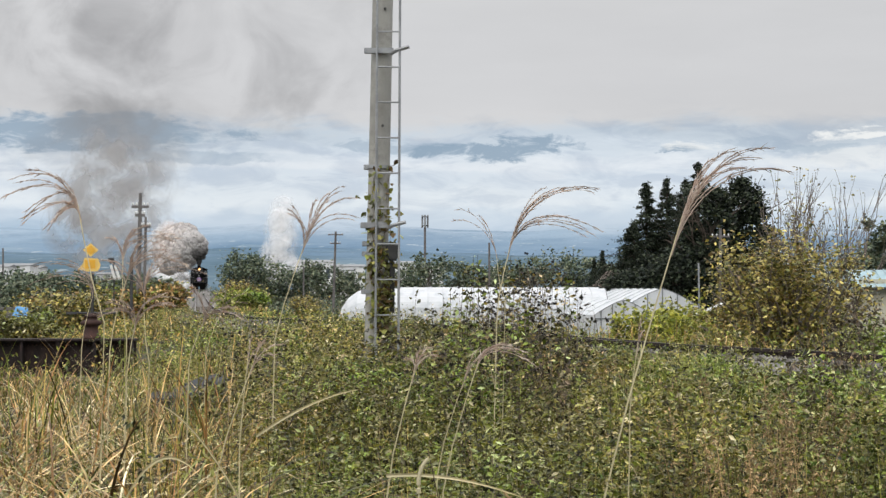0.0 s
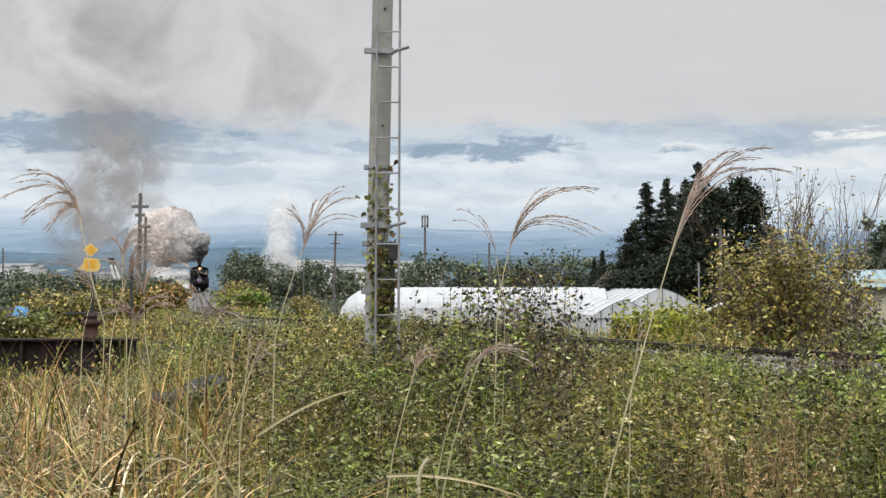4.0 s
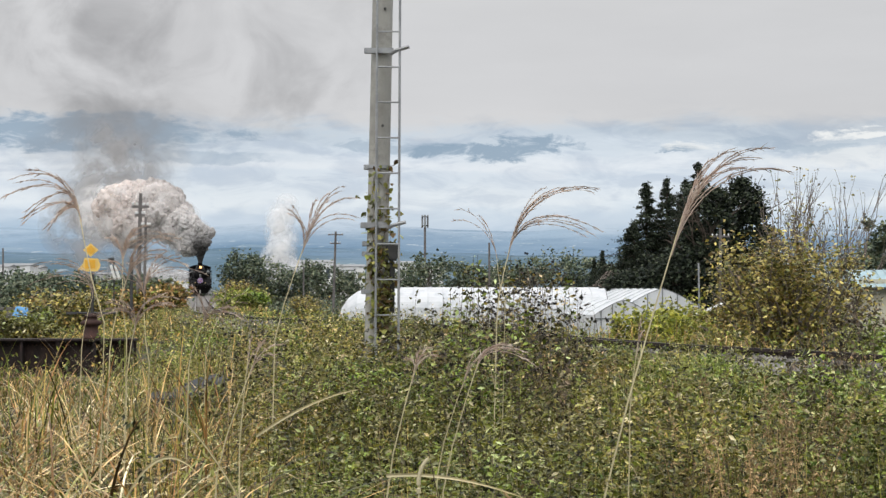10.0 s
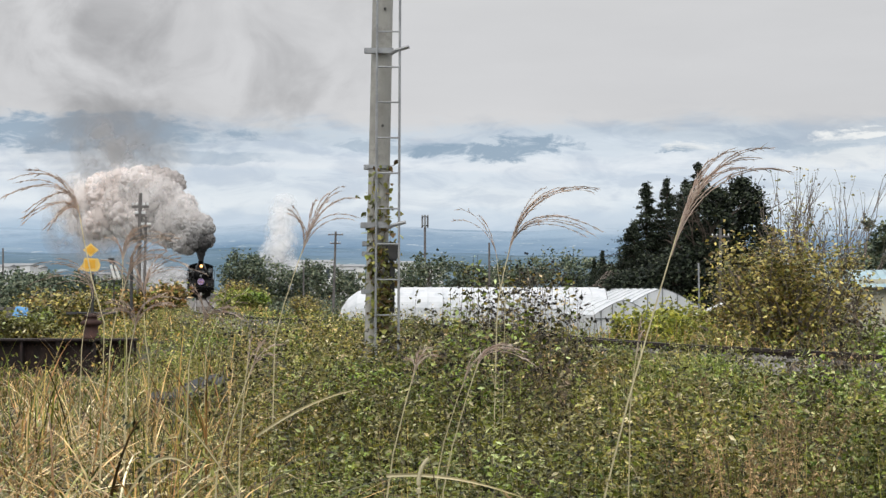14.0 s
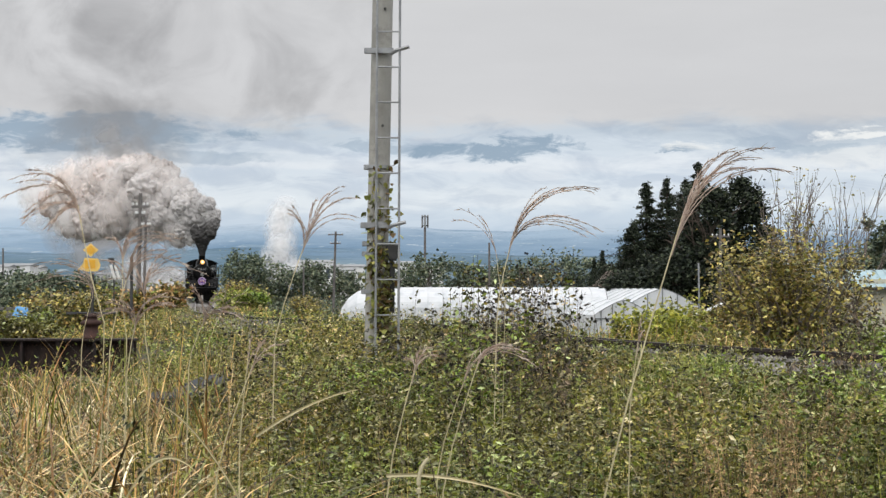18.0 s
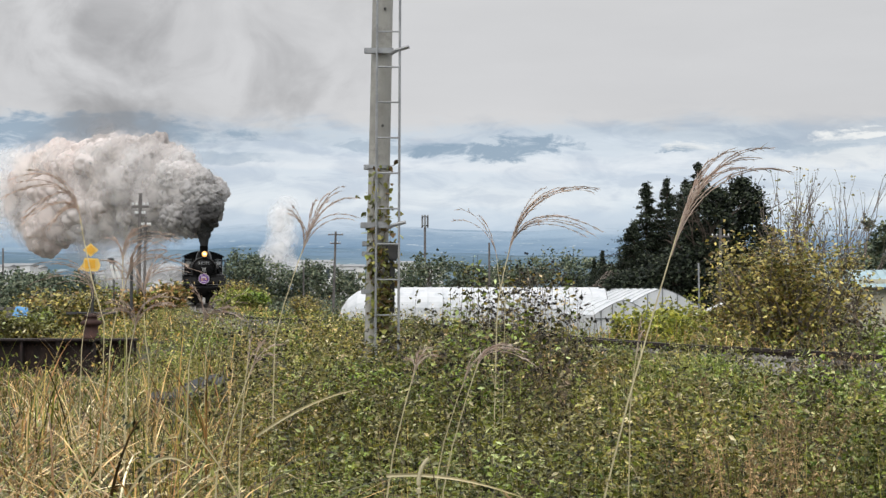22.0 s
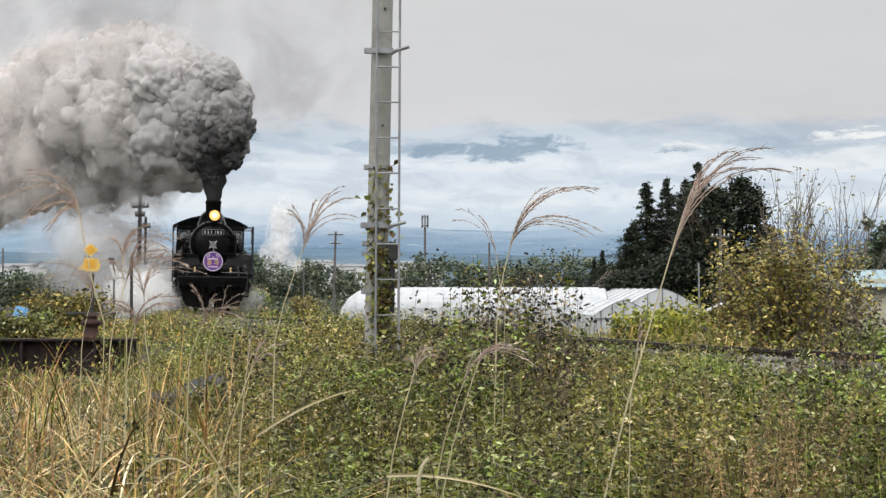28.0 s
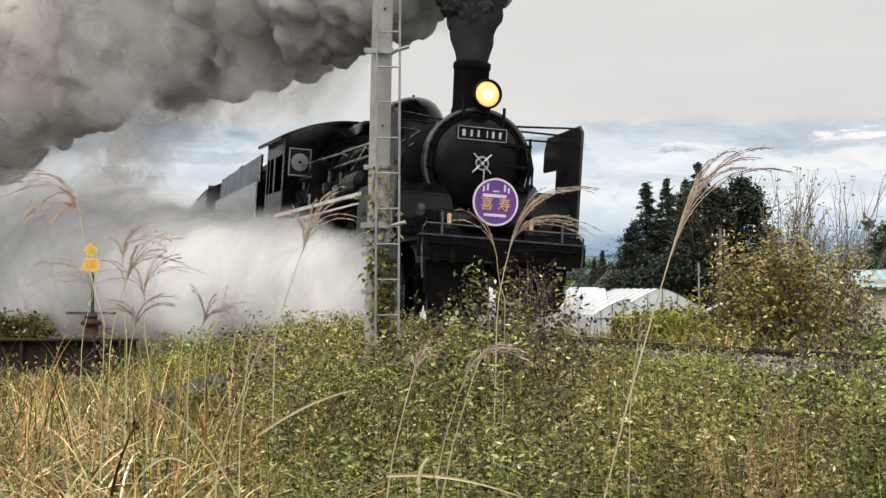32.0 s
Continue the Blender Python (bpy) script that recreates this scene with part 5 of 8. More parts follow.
def wedge(rs, n, d0, d1, left=-0.30, right=0.30, power=1.0):
    """Places on the ground in a fan before the camera's standpoint."""
    u = rs.uniform(0, 1, n)
    d = np.sqrt(d0 ** 2 + (d1 ** 2 - d0 ** 2) * u ** power)
    x = d * rs.uniform(left, right, n)
    return x, d


def bumps(x, y, k=1.0, o=0.0):
    return 0.5 * np.sin(1.7 * k * x + 0.9 * k * y + o) + 0.5 * np.sin(2.3 * k * y - 1.1 * k * x + 2 * o + 1)


def stuff(name, v, f, mat, label, category):
    ob = raw_object(name, v, f, mat)
    return tagged(ob, label, category, kind="stuff")


def weed_height(x, y):
    """How high the weeds stand: full on the flat, lower beside the ballast, lowest where the rails come near."""
    off = track_offset(x, y)
    g = x / np.maximum(y, 1)
    h = 0.74 + 0.17 * bumps(x, y, 0.8)
    low = 0.62 - 0.18 * smooth01(0.075, 0.115, g)
    h = h * (1 - 0.32 * smooth01(0.165, 0.20, g) * smooth01(7.5, 10, y))
    h = h * (1 - 0.20 * np.exp(-((g - 0.07) / 0.045) ** 2) * smooth01(8, 11, y))
    return h * (low + (1 - low) * smooth01(1.6, 4.0, -off))


def build_weeds():
    rs = np.random.RandomState(7)
    # leafy weeds in front
    n = 4300
    x, y = wedge(rs, n, 5.0, 23, -0.22, 0.31, 1.15)
    g = x / y
    keep = ~((np.abs(g + 0.156) < 0.018) & (y > 12.9) & (y < 14.8)) & (track_offset(x, y) < -1.5) & (rs.uniform(0, 1, n) < smooth01(-0.19, -0.07, g + 0.035 * bumps(x, y, 1.0)) + 0.012)
    x, y = x[keep], y[keep]
    n = len(x)
    h = weed_height(x, y) * rs.uniform(0.66, 1.16, n) * (1 + 0.10 * bumps(x, y, 3.1, 0.7) + 0.20 * bumps(x, y, 6.3, 1.9))
    z = land_z(x, y)
    base = np.stack([x, y, z], 1)
    tip = base + np.stack([rs.normal(0, 0.10, n), rs.normal(0, 0.10, n), h], 1)
    v, f = stems(rs, base, tip, np.full(n, 0.0028))
    stuff("weed_stalks", v, f, STEM_GREEN, "thin brownish green stalks of tall weeds", "weeds")
    fresh = smooth01(0.35, 0.75, bumps(x, y, 0.55, 2.0) + 0.9 * np.exp(-((g[keep] - 0.155) / 0.05) ** 2) * smooth01(8, 11, y))
    green = smooth01(13.5, 17, y) * (1 - smooth01(-0.06, -0.02, g[keep]))
    fresh = np.maximum(fresh, green)
    dry = smooth01(0.35, 0.8, bumps(x, y, 0.75, 4.4) + 0.8 * smooth01(0.17, 0.25, g[keep]) + 0.55 * np.exp(-((g[keep] - 0.06) / 0.06) ** 2) * smooth01(8, 11, y))
    sets = {"a": [], "b": [], "c": []}
    for name, w, per in (("a", 1 - 0.55 * green, 92), ("b", fresh, 84), ("c", dry, 50)):
        cnt = (per * w).astype(int)
        idx = np.repeat(np.arange(n), cnt)
        # leaves sit in sprigs along short side shoots
        ns = 9
        su = rs.uniform(0.32, 1.0, (n, ns)) ** 0.7
        sd = rs.normal(0, 1, (n, ns, 3)) * np.array([1, 1, 0.25]) * (0.05 + 0.15 * (1 - su * 0.55))[..., None] + np.array([0, 0, 0.05])
        k = rs.randint(0, ns, len(idx))
        u = su[idx, k][:, None]
        along = rs.uniform(0.25, 1.25, (len(idx), 1))
        p = base[idx] * (1 - u) + tip[idx] * u + sd[idx, k] * along + rs.normal(0, 0.013, (len(idx), 3))
        size = rs.uniform(0.016, 0.043, len(idx)) * (0.87 + 0.020 * y[idx])
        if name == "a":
            # nearest plants mostly take the darker palette, fewer of them by seven metres
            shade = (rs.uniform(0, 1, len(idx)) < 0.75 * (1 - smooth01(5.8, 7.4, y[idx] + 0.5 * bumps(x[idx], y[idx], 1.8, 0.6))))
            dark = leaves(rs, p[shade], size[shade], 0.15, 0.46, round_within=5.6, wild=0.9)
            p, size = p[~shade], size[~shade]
        sets[name] = leaves(rs, p, size, 0.15, 0.46, round_within=5.6, wild=0.9)
    stuff("leafy_weeds", *sets["a"], LEAF_WEED, "dense waist-high leafy weeds in dull autumn green", "weeds")
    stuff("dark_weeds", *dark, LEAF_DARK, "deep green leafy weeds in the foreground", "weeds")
    stuff("fresh_weeds", *sets["b"], LEAF_FRESH, "brighter green leafy weeds among the others", "weeds")
    stuff("withered_weeds", *sets["c"], LEAF_DRY, "withered brown weeds with dry leaves", "weeds")

    # dry bare stalks standing through the weeds
    m = 520
    xx, yy = wedge(rs, m, 4.0, 19, -0.16, 0.30, 1.1)
    keep = track_offset(xx, yy) < -2.0
    xx, yy = xx[keep], yy[keep]
    m = len(xx)
    b0 = np.stack([xx, yy, land_z(xx, yy)], 1)
    t0 = b0 + np.stack([rs.normal(0, 0.28, m), rs.normal(0, 0.12, m), (weed_height(xx, yy) + 0.05) * rs.uniform(0.8, 1.25, m)], 1)
    v, f = stems(rs, b0, t0, np.full(m, 0.0032))
    stuff("dry_stalks", v, f, STALK_DRY, "thin dry brown and straw stalks among the weeds", "weeds")

    # thin grass between the leafy weeds
    m = 2600
    xx, yy = wedge(rs, m, 5.6, 20, -0.20, 0.31, 1.1)
    keep = (track_offset(xx, yy) < -2.0) & (bumps(xx, yy, 0.9, 3.0) > -0.35)
    xx, yy = xx[keep], yy[keep]
    idx = np.repeat(np.arange(len(xx)), 6)
    p = np.stack([xx, yy, land_z(xx, yy)], 1)[idx] + rs.normal(0, 0.05, (len(idx), 3)) * [1, 1, 0]
    v, f = blades(rs, p, (weed_height(xx, yy)[idx] + 0.06) * rs.uniform(0.7, 1.2, len(idx)), rs.uniform(0.003, 0.007, len(idx)), np.abs(rs.normal(0.45, 0.3, len(idx))), 5)
    stuff("thin_grass", v, f, GRASS_MIX, "thin green grass growing between the weeds", "grass")
    m = 520
    yy = rs.uniform(10.5, 15.5, m)
    xx = yy * rs.normal(0.142, 0.024, m)
    keep = track_offset(xx, yy) < -1.6
    xx, yy = xx[keep], yy[keep]
    idx = np.repeat(np.arange(len(xx)), 12)
    p = np.stack([xx, yy, land_z(xx, yy)], 1)[idx] + rs.normal(0, 0.07, (len(idx), 3)) * [1, 1, 0]
    v, f = blades(rs, p, (weed_height(xx, yy)[idx] + 0.12) * rs.uniform(0.7, 1.15, len(idx)), rs.uniform(0.006, 0.012, len(idx)), np.abs(rs.normal(0.6, 0.35, len(idx))), 5)
    stuff("fresh_grass", v, f, LEAF_FRESH, "patch of bright green grass near the track", "grass")

    # low growth along the near shoulder of the track
    m = 1700
    dd = 11 + 60 * rs.uniform(0, 1, m) ** 1.6
    so = np.where(dd < 24, rs.uniform(1.7, 3.0, m), rs.uniform(0.75, 3.0, m))
    xx, yy = track_x(dd) - so * 0.95, dd - so * 0.3
    b0 = np.stack([xx, yy, land_z(xx, yy)], 1)
    idx = np.repeat(np.arange(m), 26)
    hh = rs.uniform(0.22, 0.5, m)
    p = b0[idx] + rs.normal(0, 0.12, (len(idx), 3)) * [1, 1, 0]
    p[:, 2] += hh[idx] * rs.uniform(0.1, 1.0, len(idx))
    v, f = leaves(rs, p, rs.uniform(0.025, 0.05, len(idx)) * (0.7 + 0.02 * p[:, 1]), 0.4, 0.45)
    stuff("trackside_weeds", v, f, LEAF_WEED, "low scrubby weeds along the ballast shoulder", "weeds")

    m = 760
    dd = rs.uniform(9.5, 15, m)
    so = rs.uniform(0.85, 1.9, m)
    xx, yy = track_x(dd) - so * 0.95, dd - so * 0.3
    keep = (np.abs(xx / yy - 0.202) > 0.019) | (rs.uniform(0, 1, m) < 0.12)
    xx, yy = xx[keep], yy[keep]
    m = len(xx)
    b0 = np.stack([xx, yy, land_z(xx, yy)], 1)
    idx = np.repeat(np.arange(m), 22)
    p = b0[idx] + rs.normal(0, 0.10, (len(idx), 3)) * [1, 1, 0]
    p[:, 2] += rs.uniform(0.16, 0.46, m)[idx] * rs.uniform(0.1, 1.0, len(idx))
    v, f = leaves(rs, p, rs.uniform(0.02, 0.05, len(idx)), 0.4, 0.4, wild=0.9)
    stuff("shoulder_weeds", v, f, LEAF_DRY, "withered low weeds over the ballast shoulder", "weeds")

    # tall twiggy weeds with dark seed heads before the greenhouse
    m = 150
    yy = rs.uniform(11, 15, m)
    xx = yy * np.where(rs.uniform(0, 1, m) < 0.75, rs.normal(0.035, 0.034, m), rs.uniform(-0.14, 0.10, m))
    keep = (track_offset(xx, yy) < -2.5) & (xx / yy < 0.085)
    xx, yy = xx[keep], yy[keep]
    m = len(xx)
    b0 = np.stack([xx, yy, land_z(xx, yy)], 1)
    hh = rs.uniform(0.85, 1.5, m) * (0.72 + 0.28 * np.exp(-((xx / yy - 0.045) / 0.045) ** 2))
    t0 = b0 + np.stack([rs.normal(0, 0.10, m), rs.normal(0, 0.1, m), hh], 1)
    v, f = stems(rs, b0, t0, np.full(m, 0.004))
    heads = []
    lp = []
    tv, tf, off = [v], [f], len(v)
    for k in range(7):
        u = rs.uniform(0.45, 0.97, m)[:, None]
        s0 = b0 * (1 - u) + t0 * u
        s1 = s0 + np.stack([rs.normal(0, 0.11, m), rs.normal(0, 0.08, m), rs.uniform(0.06, 0.2, m)], 1)
        v, f = stems(rs, s0, s1, np.full(m, 0.0022))
        tv.append(v)
        tf.append(f + off)
        off += len(v)
        heads += [s1, s1 + rs.normal(0, 0.03, (m, 3))]
        for q in range(3):
            uu = rs.uniform(0.1, 1, (m, 1))
            lp.append(s0 * (1 - uu) + s1 * uu + rs.normal(0, 0.03, (m, 3)))
    stuff("seed_weed_stalks", np.concatenate(tv), np.concatenate(tf), TWIG, "thin dark twigs of tall seeding weeds", "weeds")
    hp = np.concatenate(heads)
    hp = np.repeat(hp, 3, axis=0)
    v, f = leaves(rs, hp, rs.uniform(0.018, 0.034, len(hp)), 0.3, 0.9)
    stuff("seed_heads", v, f, SEED_DARK, "small dark seed heads on tall weeds", "seed heads")
    lp = np.concatenate(lp)
    v, f = leaves(rs, lp, rs.uniform(0.03, 0.062, len(lp)), 0.1, 0.5, wild=0.9)
    stuff("seed_weed_leaves", v, f, LEAF_WEED, "sparse dull green leaves on tall weeds", "weeds")

    # dark seed heads scattered through the weeds
    m = 1500
    xx, yy = wedge(rs, m, 5.5, 17, -0.10, 0.30, 1.1)
    keep = track_offset(xx, yy) < -1.8
    xx, yy = xx[keep], yy[keep]
    p = np.stack([xx, yy, land_z(xx, yy) + weed_height(xx, yy) * rs.uniform(0.75, 1.12, len(xx))], 1)
    p = np.repeat(p, 3, axis=0)
    v, f = leaves(rs, p, rs.uniform(0.010, 0.020, len(p)), 0.3, 0.9)
    stuff("seed_heads", v, f, SEED_DARK, "small dark seed heads among the weeds", "seed heads")

    # golden long grass in tufts
    n = 1250
    x, y = wedge(rs, n, 4.0, 15, -0.33, -0.04, 1.1)
    g = x / y
    keep = rs.uniform(0, 1, n) < 1 - smooth01(-0.21, -0.10, g + 0.03 * bumps(x, y, 1.0))
    keep &= ~((np.abs(g + 0.158) < 0.02) & (y > 10.5))
    keep &= bumps(x, y, 3.2, 0.4) + 0.5 * bumps(x, y, 1.3, 2.2) > -0.28
    x, y = x[keep], y[keep]
    b0 = np.stack([x, y, land_z(x, y)], 1)
    idx = np.repeat(np.arange(len(b0)), 3)
    p = b0[idx] + rs.normal(0, 0.09, (len(idx), 3)) * [1, 1, 0]
    shorter = 1 - 0.2 * smooth01(7, 12, p[:, 1])
    v, f = blades(rs, p, shorter * rs.uniform(0.45, 1.20, len(idx)), rs.uniform(0.004, 0.009, len(idx)), np.abs(rs.normal(1.15, 0.5, len(idx))), 7)
    stuff("golden_grass", v, f, GRASS_GOLD, "long arching grass turning from green to straw yellow", "grass")
    idx = np.repeat(np.arange(len(b0)), 6)
    p = b0[idx] + rs.normal(0, 0.08, (len(idx), 3)) * [1, 1, 0]
    shorter = 1 - 0.28 * smooth01(8, 13, p[:, 1])
    tall = 0.85 + 0.25 * bumps(p[:, 0], p[:, 1], 1.6, 1.5)
    v, f = blades(rs, p, shorter * tall * rs.uniform(0.7, 1.55, len(idx)), rs.uniform(0.011, 0.022, len(idx)), rs.uniform(0.6, 2.0, len(idx)), 10)
    stuff("broad_grass", v, f, GRASS_GOLD, "broad arching blades of yellowing grass", "grass")
    many = 680
    k = rs.randint(0, len(b0), many)
    p = b0[k] + rs.normal(0, 0.1, (many, 3)) * [1, 1, 0]
    v, f = blades(rs, p, rs.uniform(0.75, 1.45, many), rs.uniform(0.013, 0.021, many), rs.uniform(0.7, 2.0, many), 11)
    stuff("pale_grass", v, f, GRASS_PALE, "pale dry grass blades bent over the rest", "grass")
    idx = np.repeat(np.arange(len(b0))[y > 7.5], 26)
    p = b0[idx] + rs.normal(0, 0.18, (len(idx), 3)) * [1, 1, 0]
    p[:, 2] += rs.uniform(0.05, 0.5, len(idx))
    v, f = leaves(rs, p, rs.uniform(0.02, 0.04, len(idx)) * np.minimum(1, p[:, 1] / 7), 0.3, 0.5, round_within=8)
    stuff("low_weeds", v, f, LEAF_WEED, "low leafy weeds under the long grass", "weeds")

    n = 420
    x, y = wedge(rs, n, 13, 23.3, -0.34, -0.15, 1.0)
    idx = np.repeat(np.arange(n), 9)
    p = np.stack([x, y, land_z(x, y)], 1)[idx] + rs.normal(0, 0.09, (len(idx), 3)) * [1, 1, 0]
    v, f = blades(rs, p, rs.uniform(0.25, 0.62, len(idx)), rs.uniform(0.014, 0.03, len(idx)), rs.uniform(0.3, 1.2, len(idx)), 5)
    stuff("girder_grass", v, f, GRASS_GOLD, "yellowing grass before the rusty girder", "grass")

    n = 150
    y = rs.uniform(8.5, 13.5, n)
    x = y * rs.uniform(-0.27, -0.125, n)
    idx = np.repeat(np.arange(n), 9)
    p = np.stack([x, y, land_z(x, y)], 1)[idx] + rs.normal(0, 0.07, (len(idx), 3)) * [1, 1, 0]
    v, f = blades(rs, p, rs.uniform(0.85, 1.65, len(idx)) * np.where(rs.uniform(0, 1, len(idx)) < 0.4, 1.0, 0.75), rs.uniform(0.008, 0.017, len(idx)), rs.uniform(0.25, 1.1, len(idx)), 8)
    stuff("tall_golden_grass", v, f, GRASS_GOLD, "tall yellow grass standing before the girder", "grass")

    # a leafy tall stand that hides the foot of a passing train
    many = 46
    yy = rs.uniform(11.2, 13.2, many)
    xx = yy * np.where(rs.uniform(0, 1, many) < 0.68, rs.normal(70, 75, many), rs.uniform(-90, 230, many)) / 2900.0
    b0 = np.stack([xx, yy, land_z(xx, yy)], 1)
    hh = rs.uniform(1.1, 1.76, many) * (0.8 + 0.2 * np.exp(-((xx / yy * 2900 - 70) / 120) ** 2))
    t0 = b0 + np.stack([rs.normal(0, 0.1, many), rs.normal(0, 0.06, many), hh], 1)
    v1, f1 = stems(rs, b0, t0, np.full(many, 0.004))
    idx = np.repeat(np.arange(many), 44)
    u = rs.uniform(0.45, 1.0, (len(idx), 1))
    p = b0[idx] * (1 - u) + t0[idx] * u + rs.normal(0, 1, (len(idx), 3)) * np.array([0.085, 0.07, 0.05]) * (1.35 - u)
    v2, f2 = leaves(rs, p, rs.uniform(0.030, 0.060, len(idx)), 0.2, 0.5, wild=0.9)
    stuff("tall_leafy_weeds", v2, f2, LEAF_WEED, "tall leafy green weeds beside the track", "weeds")
    stuff("tall_weed_stalks", v1, f1, STEM_GREEN, "stalks of tall leafy weeds", "weeds")

    # a feathery reddish stand and blackened dead stalks among the weeds
    for name, mat, many, r0, r1, d0, d1, hh, per, sz, sp, lab in (
            ("feathery_weeds", FEATHER, 9, -790, -745, 5.0, 6.2, (0.95, 1.2), 170, (0.012, 0.028), 0.035, "reddish brown feathery dry weeds"),
            ("feathery_weeds", FEATHER, 34, 500, 650, 5.8, 7.6, (0.85, 1.1), 150, (0.010, 0.024), 0.05, "reddish brown feathery dry weeds"),
            ("dead_weeds", DEAD_LEAF, 20, 620, 770, 8.6, 11.5, (0.85, 1.25), 60, (0.02, 0.05), 0.05, "blackened dead weeds with curled leaves"),
            ("dead_weeds", DEAD_LEAF, 13, 100, 230, 9.5, 12, (0.80, 1.1), 46, (0.02, 0.05), 0.05, "blackened dead weeds with curled leaves")):
        yy = rs.uniform(d0, d1, many)
        xx = yy * rs.uniform(r0, r1, many) / 2900.0
        b0 = np.stack([xx, yy, land_z(xx, yy)], 1)
        t0 = b0 + np.stack([rs.normal(0, 0.16, many), rs.normal(0, 0.08, many), rs.uniform(*hh, many)], 1)
        v1, f1 = stems(rs, b0, t0, np.full(many, 0.0026))
        idx = np.repeat(np.arange(many), per)
        u = rs.uniform(0.45, 1.0, (len(idx), 1))
        p = b0[idx] * (1 - u) + t0[idx] * u + rs.normal(0, 1, (len(idx), 3)) * sp * (1.25 - u)
        v2, f2 = leaves(rs, p, rs.uniform(*sz, len(idx)), 0.6, 0.4, wild=1.0)
        stuff(name, np.concatenate([v1, v2]), f1.tolist() + [[i + len(v1) for i in q] for q in f2], mat, lab, "weeds")

    # meadow between here and the far trees
    n = 23000
    x, y = wedge(rs, n, 17, 115, -0.42, 0.40, 1.25)
    off = track_offset(x, y)
    keep = (np.abs(off) > 1.1)
    x, y = x[keep], y[keep]
    off = off[keep]
    clump = bumps(x, y, 0.25, 1.0)
    h = (0.55 + 0.35 * clump + 0.25 * rs.uniform(0, 1, len(x))) * (0.45 + 0.55 * smooth01(1.8, 4.5, np.abs(off)))
    h = np.clip(h, 0.1, 1.0)
    idx = np.repeat(np.arange(len(x)), 5)
    z = land_z(x, y)
    p = np.stack([x[idx], y[idx], z[idx]], 1) + rs.normal(0, 0.22, (len(idx), 3)) * [1, 1, 0]
    p[:, 2] += h[idx] * rs.uniform(0.2, 1.0, len(idx))
    v, f = leaves(rs, p, rs.uniform(0.6, 1.3, len(idx)) * (0.030 + 0.0016 * p[:, 1]), 0.55, 0.42)
    stuff("meadow_weeds", v, f, GRASS_MIX, "rough green meadow of weeds and grass", "weeds")
    idx = np.repeat(np.arange(len(x))[clump > 0.2], 3)
    p = np.stack([x[idx], y[idx], z[idx]], 1) + rs.normal(0, 0.25, (len(idx), 3)) * [1, 1, 0]
    v, f = blades(rs, p, rs.uniform(0.35, 0.85, len(idx)), 0.006 + 0.0003 * p[:, 1], rs.uniform(0.2, 0.9, len(idx)), 3)
    stuff("meadow_grass", v, f, GRASS_GOLD, "straw yellow tufts of grass in the meadow", "grass")

    # scrub between the meadow and the far trees
    n = 5200
    x, y = wedge(rs, n, 105, 330, -0.36, 0.36, 1.1)
    keep = np.abs(track_offset(x, y)) > 2.2
    x, y = x[keep], y[keep]
    h = 0.7 + 0.9 * np.clip(bumps(x, y, 0.11, 2.0), 0, 1)
    idx = np.repeat(np.arange(len(x)), 9)
    p = np.stack([x, y, np.where(y < 330, land_z(x, y), -0.9)], 1)[idx] + rs.normal(0, 0.9, (len(idx), 3)) * [1, 1, 0]
    p[:, 2] += h[idx] * rs.uniform(0.0, 1.0, len(idx)) ** 0.8
    v, f = leaves(rs, p, rs.uniform(0.25, 0.6, len(idx)), 0.3, 0.6)
    stuff("far_scrub", v, f, TREE_GREEN, "dull green scrub before the far trees", "scrub")


build_weeds()


def curve_points(p0, p1, p2, p3, n):
    out = []
    for i in range(n + 1):
        u = i / n
        out.append(p0 * (1 - u) ** 3 + p1 * 3 * u * (1 - u) ** 2 + p2 * 3 * u * u * (1 - u) + p3 * u ** 3)
    return out


